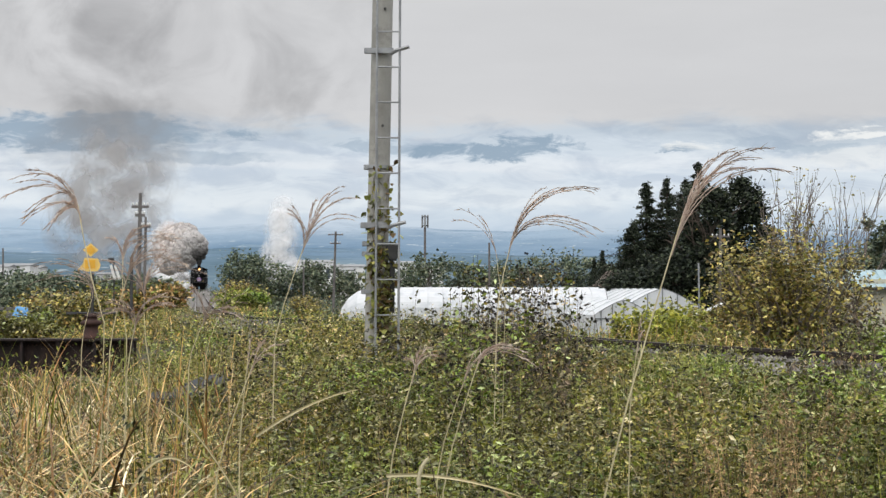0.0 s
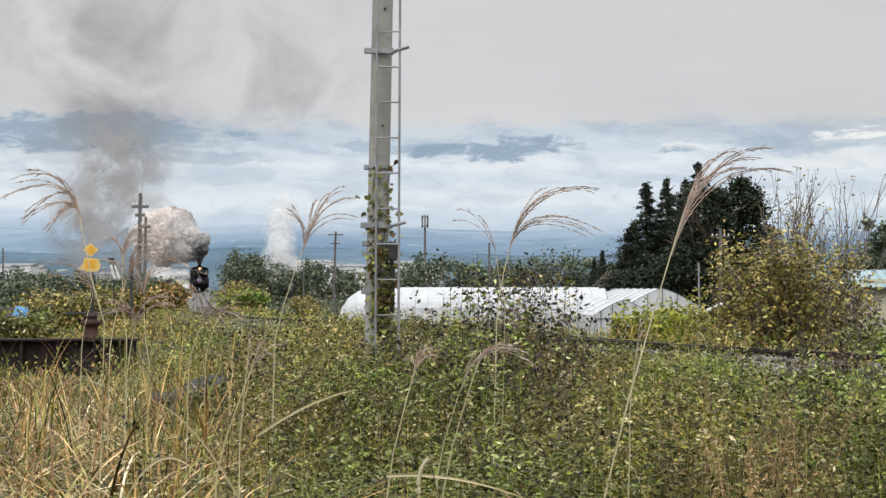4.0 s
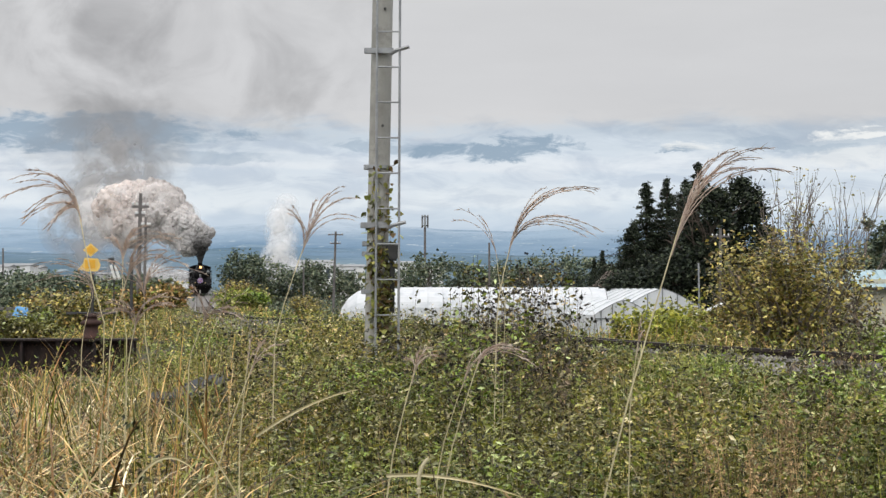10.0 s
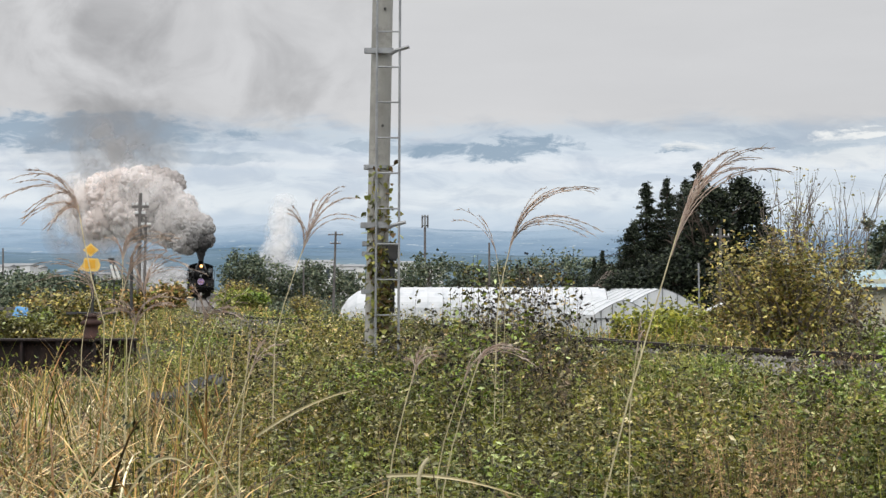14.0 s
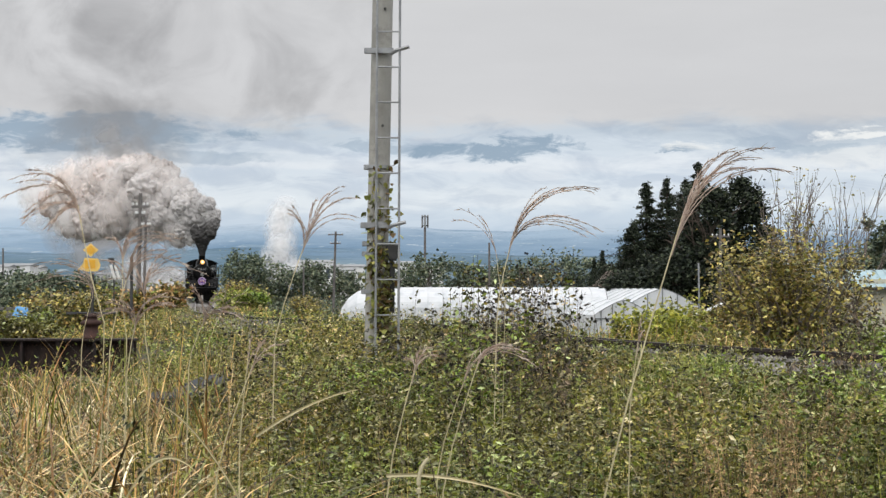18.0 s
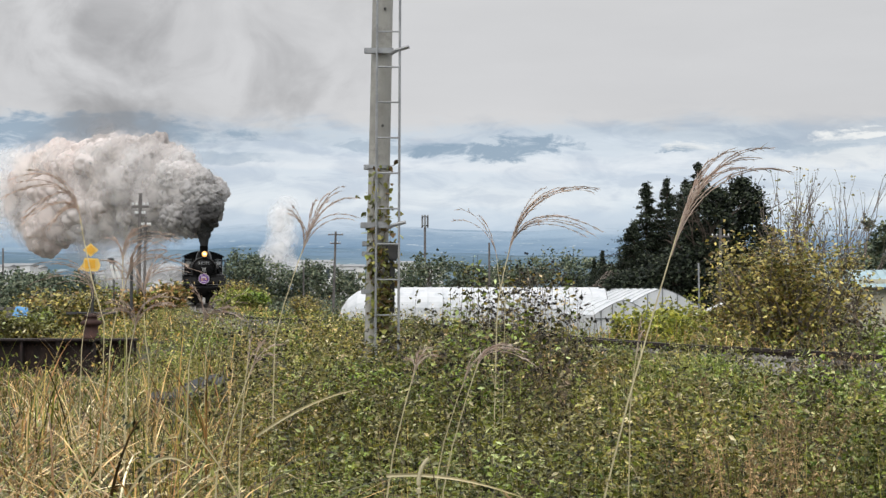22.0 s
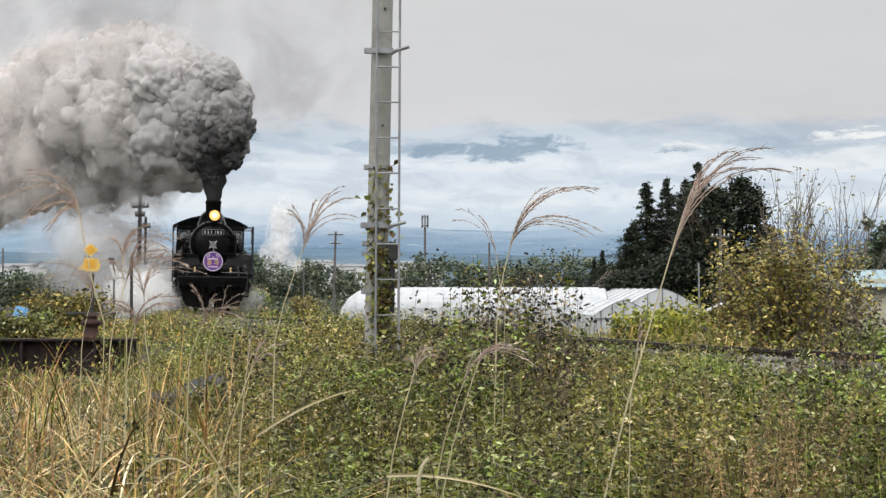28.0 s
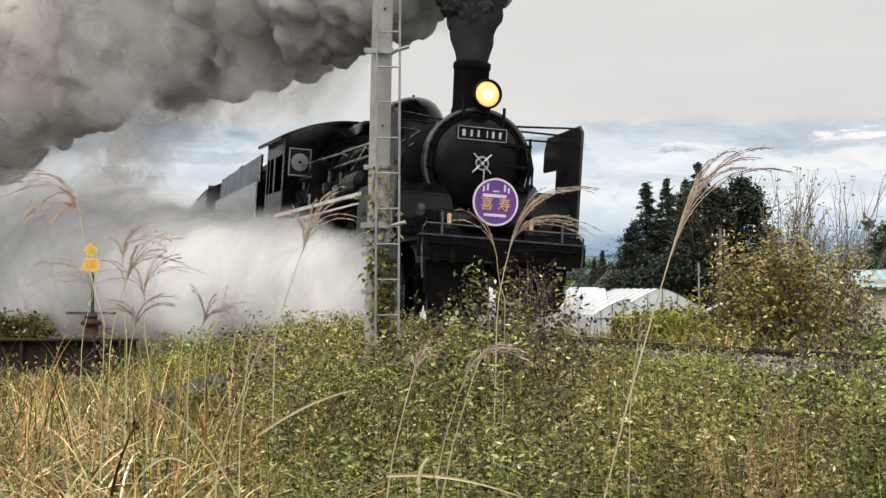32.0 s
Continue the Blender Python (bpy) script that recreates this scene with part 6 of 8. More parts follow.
def pampas(root, neck, tips, d, thick=0.0045, hairs=26, seed=1, label="tall pampas grass stalk with a drooping pinkish plume"):
    """One pampas stalk: root and neck and the tips of its plume's strands, as (right, down) at distance d."""
    rng = random.Random(seed)
    r = px(root[0], root[1], d)
    k = px(neck[0], neck[1], d)
    ground = Vector((r.x - 0.05, d + 0.02, float(land_z(r.x, d))))
    e = empty("pampas_grass", Matrix.Translation(ground), label, "pampas grass", "pampas stalks")
    bm = B()
    pts = [ground, ground.lerp(r, 0.5) + Vector((0.01, 0, 0)), r, r.lerp(k, 0.35) + Vector((-0.012, 0, 0)), r.lerp(k, 0.7) + Vector((-0.008, 0, 0)), k]
    pipe(bm, [p - ground for p in pts], thick, 6, 0.5)
    part("stalk", bm, STALK, e, "pale straw stalk")
    rise = (k - r).normalized()
    many = [(t[0] + rng.gauss(0, 9) * q, t[1] + rng.gauss(0, 8) * q) for t in tips for q in ((0, 1) if hairs > 20 else (0,))]
    for t in many:
        tp = px(t[0], t[1], d) + Vector((0, rng.uniform(-0.08, 0.08), 0))
        k = px(neck[0], neck[1], d).lerp(r, rng.uniform(0, 0.16))
        L = (tp - k).length
        c = curve_points(k, k + rise * L * 0.5, k.lerp(tp, 0.62) + Vector((0, 0, L * 0.30)), tp, 14)
        pipe_bm = B()
        pipe(pipe_bm, [p - ground for p in c], thick * 0.5, 4, 0.4)
        for j in range(int(hairs * 2.0)):
            u = rng.uniform(0.12, 1.0)
            i = min(13, int(u * 14))
            p = c[i].lerp(c[i + 1], u * 14 - i) - ground
            dirn = (c[i + 1] - c[i]).normalized()
            out = (dirn + Vector((rng.gauss(0, 0.25), rng.gauss(0, 0.25), rng.gauss(-0.05, 0.22)))).normalized() * rng.uniform(0.015, 0.042)
            s = Vector((rng.gauss(0, 1), rng.gauss(0, 1), rng.gauss(0, 1))).cross(out).normalized() * 0.0021
            a = [pipe_bm.verts.new(q) for q in (p - s, p + s, p + out)]
            pipe_bm.faces.new(a)
        part("plume_strand", pipe_bm, PLUME, e)
    return e


def build_pampas():
    # big stalk on the right
    pampas((285, 370), (425, -130), [(612, -208), (575, -247), (520, -246), (484, -205), (535, -215), (560, -232)], 6.2, 0.0052, 22, 2)
    pampas((330, 290), (345, 95), [(352, 60), (358, 75)], 6.6, 0.0035, 10, 3, "bare pale grass stalk")
    # middle one
    pampas((95, 60), (118, -72), [(275, -178), (270, -95), (240, -120), (250, -110), (215, -175), (185, -165), (262, -172)], 9.0, 0.0045, 34, 4)
    pampas((110, 20), (95, -60), [(25, -140), (20, -122), (60, -130)], 9.2, 0.003, 14, 5, "slender drooping grass plume")
    # left of the mast
    pampas((-298, 90), (-243, -85), [(-150, -160), (-145, -125), (-205, -170), (-260, -130), (-230, -150), (-180, -175), (-272, -140)], 9.5, 0.0045, 30, 6)
    # far left, hanging to the left
    pampas((-600, 60), (-648, -150), [(-778, -160), (-750, -120), (-700, -108), (-760, -195), (-725, -205), (-690, -130), (-740, -140)], 7.5, 0.0045, 30, 7)
    pampas((-560, 90), (-568, -60), [(-500, -100), (-590, -90), (-520, -112), (-545, -105), (-480, -85)], 10.0, 0.004, 26, 8)
    pampas((-640, 110), (-620, 10), [(-720, -40), (-700, -20), (-735, -5), (-690, -45)], 10.0, 0.0035, 22, 10)
    pampas((-420, 120), (-395, 45), [(-340, 10), (-350, 25), (-380, -5)], 12.0, 0.0035, 18, 11)
    pampas((-590, 110), (-560, -20), [(-470, -90), (-500, -60), (-455, -40), (-540, -75), (-610, -50)], 9.0, 0.004, 28, 21)
    pampas((-520, 130), (-530, 10), [(-450, -30), (-470, -55), (-560, -45), (-610, -10), (-500, -60)], 9.6, 0.004, 26, 22)
    pampas((-450, 140), (-425, 60), [(-370, 35), (-350, 55), (-400, 10), (-440, 5)], 8.6, 0.0035, 22, 23)
    pampas((-560, 200), (-545, 60), [(-480, 30), (-500, 10), (-590, 20), (-610, 50)], 7.4, 0.0035, 24, 25)
    # thinner ones low in the weeds
    pampas((-100, 375), (-48, 135), [(-25, 105), (-15, 118), (-60, 125), (-42, 112)], 5.6, 0.004, 14, 12, "pale dry grass stalk with a small head")
    pampas((0, 360), (62, 130), [(150, 125), (170, 140), (120, 100), (140, 110)], 6.4, 0.0035, 16, 13, "pale dry grass stalk with a bent head")
    pampas((-10, 330), (38, 160), [(60, 110), (120, 105), (150, 112)], 6.8, 0.003, 16, 14, "pale dry grass stalk with a bent head")
    pampas((-400, 330), (-335, 130), [(-290, 100), (-300, 115), (-320, 95)], 6.5, 0.004, 14, 15, "pale dry grass stalk with a small head")
    pampas((-360, 360), (-345, 120), [(-310, 95), (-340, 85)], 7.0, 0.004, 12, 16, "pale dry grass stalk with a small head")
    # broad arching blades close by
    rng = random.Random(31)
    for i, (a, b, c, d) in enumerate((((-360, 370), (-440, 230), (-500, 205), 4.6), ((-560, 370), (-500, 250), (-430, 330), 4.4), ((-640, 372), (-610, 260), (-560, 215), 4.8),
                                      ((-100, 330), (20, 320), (150, 372), 4.9), ((-330, 260), (-230, 190), (-150, 178), 5.5), ((-700, 370), (-690, 250), (-640, 190), 5.0))):
        p0, p1, p2 = px(*a, d), px(*b, d), px(*c, d)
        g = Vector((p0.x, d, float(land_z(p0.x, d))))
        e = empty("grass_blade", Matrix.Translation(g), "broad arching blade of straw coloured grass", "grass blade", "broad blades")
        bm = B()
        pts = [g] + [p0 * (1 - u) ** 2 + p1 * 2 * u * (1 - u) + p2 * u * u for u in np.linspace(0, 1, 12)]
        prev = None
        for j, p in enumerate(pts):
            w = 0.005 * (1 - (j / len(pts)) ** 2) + 0.0006
            q = [bm.verts.new(p - g + Vector((0, 0, s))) for s in (-w, 0, w)]
            q[1].co.y += 0.004
            if prev:
                bm.faces.new((prev[0], prev[1], q[1], q[0]))
                bm.faces.new((prev[1], prev[2], q[2], q[1]))
            prev = q
        part("blade", bm, STALK, e)
    # green foxtail
    p = px(-34, 300, 4.1)
    g = Vector((p.x - 0.05, 4.1, float(land_z(p.x, 4.1))))
    e = empty("foxtail_grass", Matrix.Translation(g), "pale green foxtail grass head among the weeds", "foxtail grass")
    bm = B()
    pipe(bm, [Vector((0, 0, 0)), Vector((0.02, 0, 0.45)), p - g + Vector((-0.012, 0, -0.14)), p - g + Vector((-0.012, 0, -0.085))], 0.002, 5)
    part("stalk", bm, STALK, e)
    bm = B()
    head = curve_points(p - g + Vector((-0.012, 0, -0.085)), p - g + Vector((-0.016, 0, -0.05)), p - g + Vector((-0.010, 0, -0.02)), p - g + Vector((0.010, 0, 0.0)), 10)
    pipe(bm, head, 0.0055, 8, 0.7)
    for i in range(260):
        u = rng.uniform(0, 0.999)
        k = int(u * 10)
        q = head[k].lerp(head[k + 1], u * 10 - k)
        out = Vector((rng.gauss(0, 1), rng.gauss(0, 1), rng.gauss(0.3, 1))).normalized() * 0.009
        s = out.cross(Vector((0.3, 1, 0.2))).normalized() * 0.0012
        bm.faces.new([bm.verts.new(w) for w in (q - s, q + s, q + out)])
    part("bristly_head", bm, STALK, e, "pale bristly seed head")


build_pampas()


def branchy(bm, rng, p, d, length, r, depth, spread, tips, up=0.15):
    q = p + d * length
    mid = p + d * length * 0.5 + Vector((rng.gauss(0, 0.04), rng.gauss(0, 0.04), 0)) * length
    pipe(bm, [p, mid, q], r, 5, 0.65)
    tips.append(q)
    if depth == 0:
        return
    for k in range(rng.choice((2, 3, 3))):
        nd_ = (d + Vector((rng.gauss(0, spread), rng.gauss(0, spread), rng.gauss(up, spread * 0.5)))).normalized()
        start = p.lerp(q, rng.uniform(0.45, 1.0))
        branchy(bm, rng, start, nd_, length * rng.uniform(0.6, 0.85), r * 0.6, depth - 1, spread, tips, up)


def broad_tree(name, at, height, crown_w, mat, seed, label, count, leaf, category="tree", group="", trunk=0.12):
    rng = random.Random(seed)
    rs = np.random.RandomState(seed)
    e = empty(name, Matrix.Translation(at), label, category, group)
    bm = B()
    tips = []
    branchy(bm, rng, Vector((0, 0, -0.1)), Vector((rng.gauss(0, 0.05), 0, 1)).normalized(), height * 0.34, trunk * height / 6, 4, 0.5, tips, 0.12)
    part("trunk", bm, BARK, e, "brown trunk with limbs")
    # an uneven crown out of many leafy clumps
    pts = []
    n_cl = 36
    for i in range(n_cl):
        th, ph = rng.uniform(0, 2 * math.pi), rng.uniform(-0.95, 1.0)
        rr = rng.uniform(0.45, 1.0)
        c = np.array([crown_w / 2 * rr * math.cos(th) * math.sqrt(max(0.1, 1 - ph * ph * 0.7)), crown_w / 2 * rr * math.sin(th) * math.sqrt(max(0.1, 1 - ph * ph * 0.7)), height * (0.58 + 0.38 * ph * rng.uniform(0.7, 1.05))])
        k = count // n_cl
        rad = crown_w * rng.uniform(0.09, 0.17)
        pts.append(c + rs.normal(0, 1, (k, 3)) * rad * np.array([0.6, 0.6, 0.45]))
    pts = np.concatenate(pts)
    pts = pts[pts[:, 2] > 0.05 * height]
    v, f = leaves(rs, pts, rs.uniform(0.6, 1.2, len(pts)) * leaf, 0.1, 0.7)
    c = raw_object("crown", v, f, mat)
    c.parent = e
    return e


def conifer(at, height, width, seed, label):
    rng = random.Random(seed)
    rs = np.random.RandomState(seed)
    e = empty("cedar_tree", Matrix.Translation(at), label, "conifer", "dark cedars")
    bm = B()
    pipe(bm, [(0, 0, 0), (0.05, 0, height * 0.5), (0, 0, height * 0.97)], 0.02 * height, 7, 0.15)
    part("trunk", bm, BARK, e)
    pts = []
    bm = B()
    z = height * 0.08
    while z < height * 0.98:
        f = z / height
        R = width / 2 * (1 - f) ** 1.1 * 1.8 * rng.uniform(0.85, 1.1) + 0.05
        for k in range(rng.choice((5, 6, 7))):
            a = rng.uniform(0, 6.28)
            L = R * rng.uniform(0.45, 1.25)
            tip = Vector((L * math.cos(a), L * math.sin(a), z - 0.22 * L + rng.uniform(-0.1, 0.25)))
            pipe(bm, [(0, 0, z), tip * 0.6 + Vector((0, 0, z * 0.4)), tip], 0.03, 4, 0.4)
            m = int(34 + 78 * L)
            u = rs.uniform(0.25, 1.05, m)[:, None]
            p = np.array([0, 0, z]) * (1 - u) + np.array(tip) * u + rs.normal(0, 0.06 + 0.05 * L, (m, 3)) * [1, 1, 0.6]
            pts.append(p)
        z += height * 0.028
    part("branchwork", bm, BARK, e)
    pts = np.concatenate(pts)
    v, f = leaves(rs, pts, rs.uniform(0.10, 0.24, len(pts)), -0.1, 0.4)
    c = raw_object("crown", v, f, CEDAR)
    c.parent = e
    return e


def ground_at(right, d, lift=0.0):
    x = right * d / 2900.0
    return Vector((x, d, float(land_z(x, d)) + lift))


def reach(right, d, top):
    """How high a thing must stand at that place to end `top` above the eye line."""
    g = ground_at(right, d)
    return EYE + top * d / 2900.0 - g.z


def build_trees():
    for r, d, top, w, seed, lab in ((360, 108, 190, 5.4, 41, "dark green cedar with a ragged pointed top"), (397, 112, 198, 3.8, 42, "slim dark green cedar beside the others"),
                                    (338, 106, 120, 4.2, 40, "dark green cedar with a ragged pointed top"), (452, 106, 228, 6.0, 43, "tall dark green cedar with a dense crown"),
                                    (432, 108, 195, 5.4, 39, "tall dark green cedar with a dense crown")):
        conifer(ground_at(r, d), reach(r, d, top), 1.25 * w, seed, lab)
    for r, d, top, w, seed, n in ((515, 104, 216, 5.0, 45, 11000), (475, 103, 205, 4.6, 46, 9000), (545, 103, 160, 3.6, 48, 8000), (410, 102, 90, 4.6, 49, 6000), (350, 101, 40, 4.0, 50, 5000), (500, 101, 90, 5.0, 51, 7000)):
        broad_tree("tree", ground_at(r, d), reach(r, d, top), w, CEDAR, seed, "dark dense evergreen tree", n, 0.26, trunk=0.10)
    for r, d, top, w, seed in ((765, 75, 128, 2.4, 47), (800, 72, 120, 2.2, 52), (735, 78, 70, 2.0, 53)):
        broad_tree("tree", ground_at(r, d), reach(r, d, top), w, TREE_GREEN, seed, "leafy green tree behind the house", 4200, 0.2)
    # far tree line
    rng = random.Random(8)
    rows = [(-362, 225, 60, 5.5), (-350, 215, 70, 6.5), (-318, 218, 64, 6), (-290, 225, 42, 6), (-262, 225, 44, 6), (-232, 230, 56, 5.5), (-205, 240, 40, 6), (-150, 260, 28, 6), (-175, 250, 30, 5),
            (-60, 215, 48, 6), (-25, 210, 62, 6.5), (12, 218, 56, 6), (48, 222, 48, 5), (85, 225, 40, 6), (120, 215, 48, 6), (160, 210, 60, 6), (200, 214, 72, 7), (240, 218, 66, 6), (285, 222, 52, 5),
            (-770, 150, 30, 4.5), (-735, 155, 26, 4.5), (-690, 165, 24, 5), (-640, 180, 22, 6), (-590, 190, 20, 6), (-505, 200, 20, 5), (-545, 210, 26, 6)]
    for i, (r, d, top, w) in enumerate(rows):
        broad_tree("tree", ground_at(r, d), reach(r, d, top), w, TREE_GREEN, 60 + i, "round dark green tree in a far row", 1500, 0.46, group="far row of trees")
    conifer(ground_at(283, 200), reach(283, 200, 68), 2.4, 90, "small pointed conifer at the end of the far row")
    conifer(ground_at(268, 203), reach(268, 203, 52), 2.2, 91, "small pointed conifer at the end of the far row")
    # shrubs by the track
    rs = np.random.RandomState(5)
    for i, (r, d, top, w, mat, lab) in enumerate(((606, 25, 62, 0.74, SHRUB_LEAF, "yellowing brown-green shrub beside the track"),
                                               (622, 26, 55, 0.66, SHRUB_LEAF, "yellowing brown-green shrub beside the track"), (608, 24.5, 22, 0.8, SHRUB_LEAF, "low yellowing shrub beside the track"),
                                               (735, 23, -68, 0.8, LEAF_WEED, "low green shrub beside the track"), (588, 25, 66, 0.60, SHRUB_LEAF, "yellowing brown-green shrub beside the track"),
                                               (400, 32, -48, 0.5, YELLOW_GREEN, "bright yellow-green bush beside the track"), (430, 31, -36, 0.45, YELLOW_GREEN, "bright yellow-green bush beside the track"),
                                               (-362, 92, 12, 2.0, SHRUB_LEAF, "yellow-green bush beside the track"), (-345, 85, -2, 1.8, LEAF_FRESH, "yellow-green bush beside the track"),
                                               (-490, 70, 8, 2.0, GRASS_GOLD, "straw yellow thicket beside the track"), (-540, 66, -5, 2.0, GRASS_GOLD, "straw yellow thicket beside the track"),
                                               (-660, 60, -5, 2.0, SHRUB_LEAF, "yellow-green bush in the meadow"), (-240, 100, -15, 2.2, SHRUB_LEAF, "yellow-green bush in the meadow"), (-752, 38, -46, 1.0, LEAF_WEED, "low green bush in the meadow"), (-720, 39, -38, 1.0, LEAF_WEED, "low green bush in the meadow"), (-780, 38, -46, 1.0, LEAF_WEED, "low green bush in the meadow"), (-740, 75, 15, 2.4, TREE_GREEN, "dark green bush in the meadow"), (-700, 70, -5, 2.2, SHRUB_LEAF, "yellow-green bush in the meadow"), (-600, 80, 0, 2.2, LEAF_WEED, "dull green bush in the meadow"))):
        h = reach(r, d, top) * (1.18 if d < 30 else 1.12)
        g = ground_at(r, d)
        e = empty("shrub", Matrix.Translation(g), lab, "shrub", "shrubs by the track")
        bm = B()
        rng = random.Random(200 + i)
        tips = []
        for k in range(6):
            branchy(bm, rng, Vector((rng.gauss(0, 0.1) * w, rng.gauss(0, 0.1) * w, -0.05)), Vector((rng.gauss(0, 0.35), rng.gauss(0, 0.3), 1)).normalized(), h * 0.42, 0.016 * h, 2, 0.45 if w > 0.6 else 0.3, tips)
        part("branch_frame", bm, TWIG, e)
        n = 6000 if mat is YELLOW_GREEN and d < 40 else 4200 if mat is LEAF_FRESH else 4600 if d < 30 else 2300
        t_ = np.array([t[:] for t in tips])
        p = t_[rs.randint(0, len(t_), n)] + rs.normal(0, 1, (n, 3)) * np.array([0.14 * w, 0.14 * w, 0.11 * h])
        p = p[p[:, 2] > 0.03]
        p[:, 2] = np.minimum(p[:, 2], h * (0.8 + 0.3 * rs.uniform(0, 1, len(p))))
        v, f = leaves(rs, p, rs.uniform(0.06, 0.125, len(p)) * (0.78 if d < 30 else 1.0 if d < 40 else 1.8), 0.0, 0.55, wild=0.9)
        c = raw_object("foliage", v, f, mat)
        c.parent = e
    # bare saplings with a few leaves
    rng = random.Random(77)
    for i, (r, d, top) in enumerate(((590, 60, 185), (615, 61, 195), (650, 60, 150), (700, 61, 175), (738, 60, 185), (632, 62, 140), (675, 60, 165))):
        h = reach(r, d, top) * 1.38
        g = ground_at(r, d)
        e = empty("bare_sapling", Matrix.Translation(g), "nearly bare sapling with thin upright twigs", "sapling", "bare saplings")
        bm = B()
        tips = []
        for k in range(2):
            branchy(bm, rng, Vector((rng.gauss(0, 0.08), rng.gauss(0, 0.08), -0.05)), Vector((rng.gauss(0, 0.14), rng.gauss(0, 0.14), 1)).normalized(), h * 0.34, 0.045, 3, 0.27, tips, 0.25)
        part("twig_frame", bm, TWIG, e)
        t_ = np.array([t[:] for t in tips])
        sel = t_[rs.randint(0, len(t_), 80)] + rs.normal(0, 0.05, (80, 3))
        v, f = leaves(rs, sel, rs.uniform(0.08, 0.16, 80), 0.0, 0.6)
        c = raw_object("last_leaves", v, f, SHRUB_LEAF)
        c.parent = e


build_trees()


# ---------------------------------------------------------------- mast with ladder
def build_mast():
    d = 17.0
    g = ground_at(-122, d)
    e = empty("signal_mast", Matrix.Translation(g), "grey concrete mast with steel ladder, overgrown by a vine", "mast")
    lean = 0.020
    H = 9.0

    def at(x, y, z):
        return Vector((x + lean * z, y, z))

    bm = B()
    pipe(bm, [at(0, 0, -0.2), at(0, 0, H * 0.5), at(0, 0, H)], 0.118, 24, 0.80)
    part("mast_pole", bm, CONCRETE, e, "grey tapered concrete pole")
    z0 = EYE - g.z

    def zz(down):
        return z0 - down * d / 2900.0
    for dn in (-216, -112, -80, -62, 5):
        bm = B()
        z = zz(dn)
        pipe(bm, [at(0, 0, z - 0.018), at(0, 0, z + 0.018)], 0.128, 24)
        box(bm, -0.16 + lean * z, -0.10 + lean * z, -0.05, 0.05, z - 0.025, z + 0.025, 0.004)
        part("clamp_band", bm, GALV, e, "steel clamp band")
    for dn in (-420, -112):
        bm = B()
        z = zz(dn)
        box(bm, -0.175 + lean * z, 0.13 + lean * z, -0.16, -0.115, z - 0.03, z + 0.03, 0.006)
        pipe(bm, [at(0.10, -0.14, z - 0.03), at(0.17, -0.19, z + 0.0), at(0.29, -0.22, z + 0.03)], 0.02, 6)
        part("ladder_bracket", bm, GALV, e)
    for x in (0.02, 0.255):
        bm = B()
        pipe(bm, [Vector((x + 0.004 * z, -0.20, z)) for z in (0.3, 2.5, 5.5, 8.8)], 0.0125, 8)
        part("ladder_rail", bm, GALV, e)
    for k in range(14):
        z = zz(-390) - 0.365 * 7 + 0.365 * k
        if z < 0.3:
            continue
        bm = B()
        tube(bm, (0.02 + 0.004 * z, -0.20, z), (0.255 + 0.004 * z, -0.20, z), 0.009, seg=8)
        part("ladder_rung", bm, GALV, e)
    # solid dark plugs stand in for the shade inside open bolt holes
    for dn in (-495, -288):
        bm = B()
        z = zz(dn)
        tube(bm, at(0.03, -0.095, z), at(0.03, -0.125, z), 0.014, seg=10)
        part("bolt_hole_plug", bm, DARK_POST, e)
    bm = B()
    z = zz(-60)
    box(bm, 0.10 + lean * z, 0.22 + lean * z, -0.12, 0.02, z - 0.06, z + 0.12, 0.02)
    box(bm, 0.13 + lean * z, 0.18 + lean * z, -0.08, -0.02, z - 0.6, z - 0.06, 0.01)
    part("cable_box", bm, DARK_POST, e, "dark cable box and conduit")
    # vine
    rs = np.random.RandomState(3)
    rng = random.Random(6)
    vp = []
    for k in range(4):
        pts = []
        z = 0.0
        a = rng.uniform(-1.6, -0.3)
        top = zz((-205, -230, -130, -60)[k])
        while z < top:
            a += rng.gauss(0, 0.18)
            a = max(-2.0, min(0.1, a))
            pts.append(at(0.13 * math.cos(a), 0.13 * math.sin(a), z))
            z += 0.09
        bm = B()
        pipe(bm, pts, 0.006, 5, 0.5)
        part("vine_stem", bm, TWIG, e)
        vp += [p[:] for p in pts]
    vp = np.array(vp)
    dens = np.clip(1.4 - vp[:, 2] / zz(-150), 0.08, 1.2)
    idx = rs.choice(len(vp), 1500, p=dens / dens.sum())
    p = vp[idx] + rs.normal(0, 1, (1500, 3)) * [0.045, 0.03, 0.06]
    v, f = leaves(rs, p, rs.uniform(0.04, 0.095, 1500), -0.5, 0.75)
    c = raw_object("vine_leaves", v, f, VINE_LEAF)
    c.parent = e
    tagged(c, "yellow-green vine leaves")


build_mast()


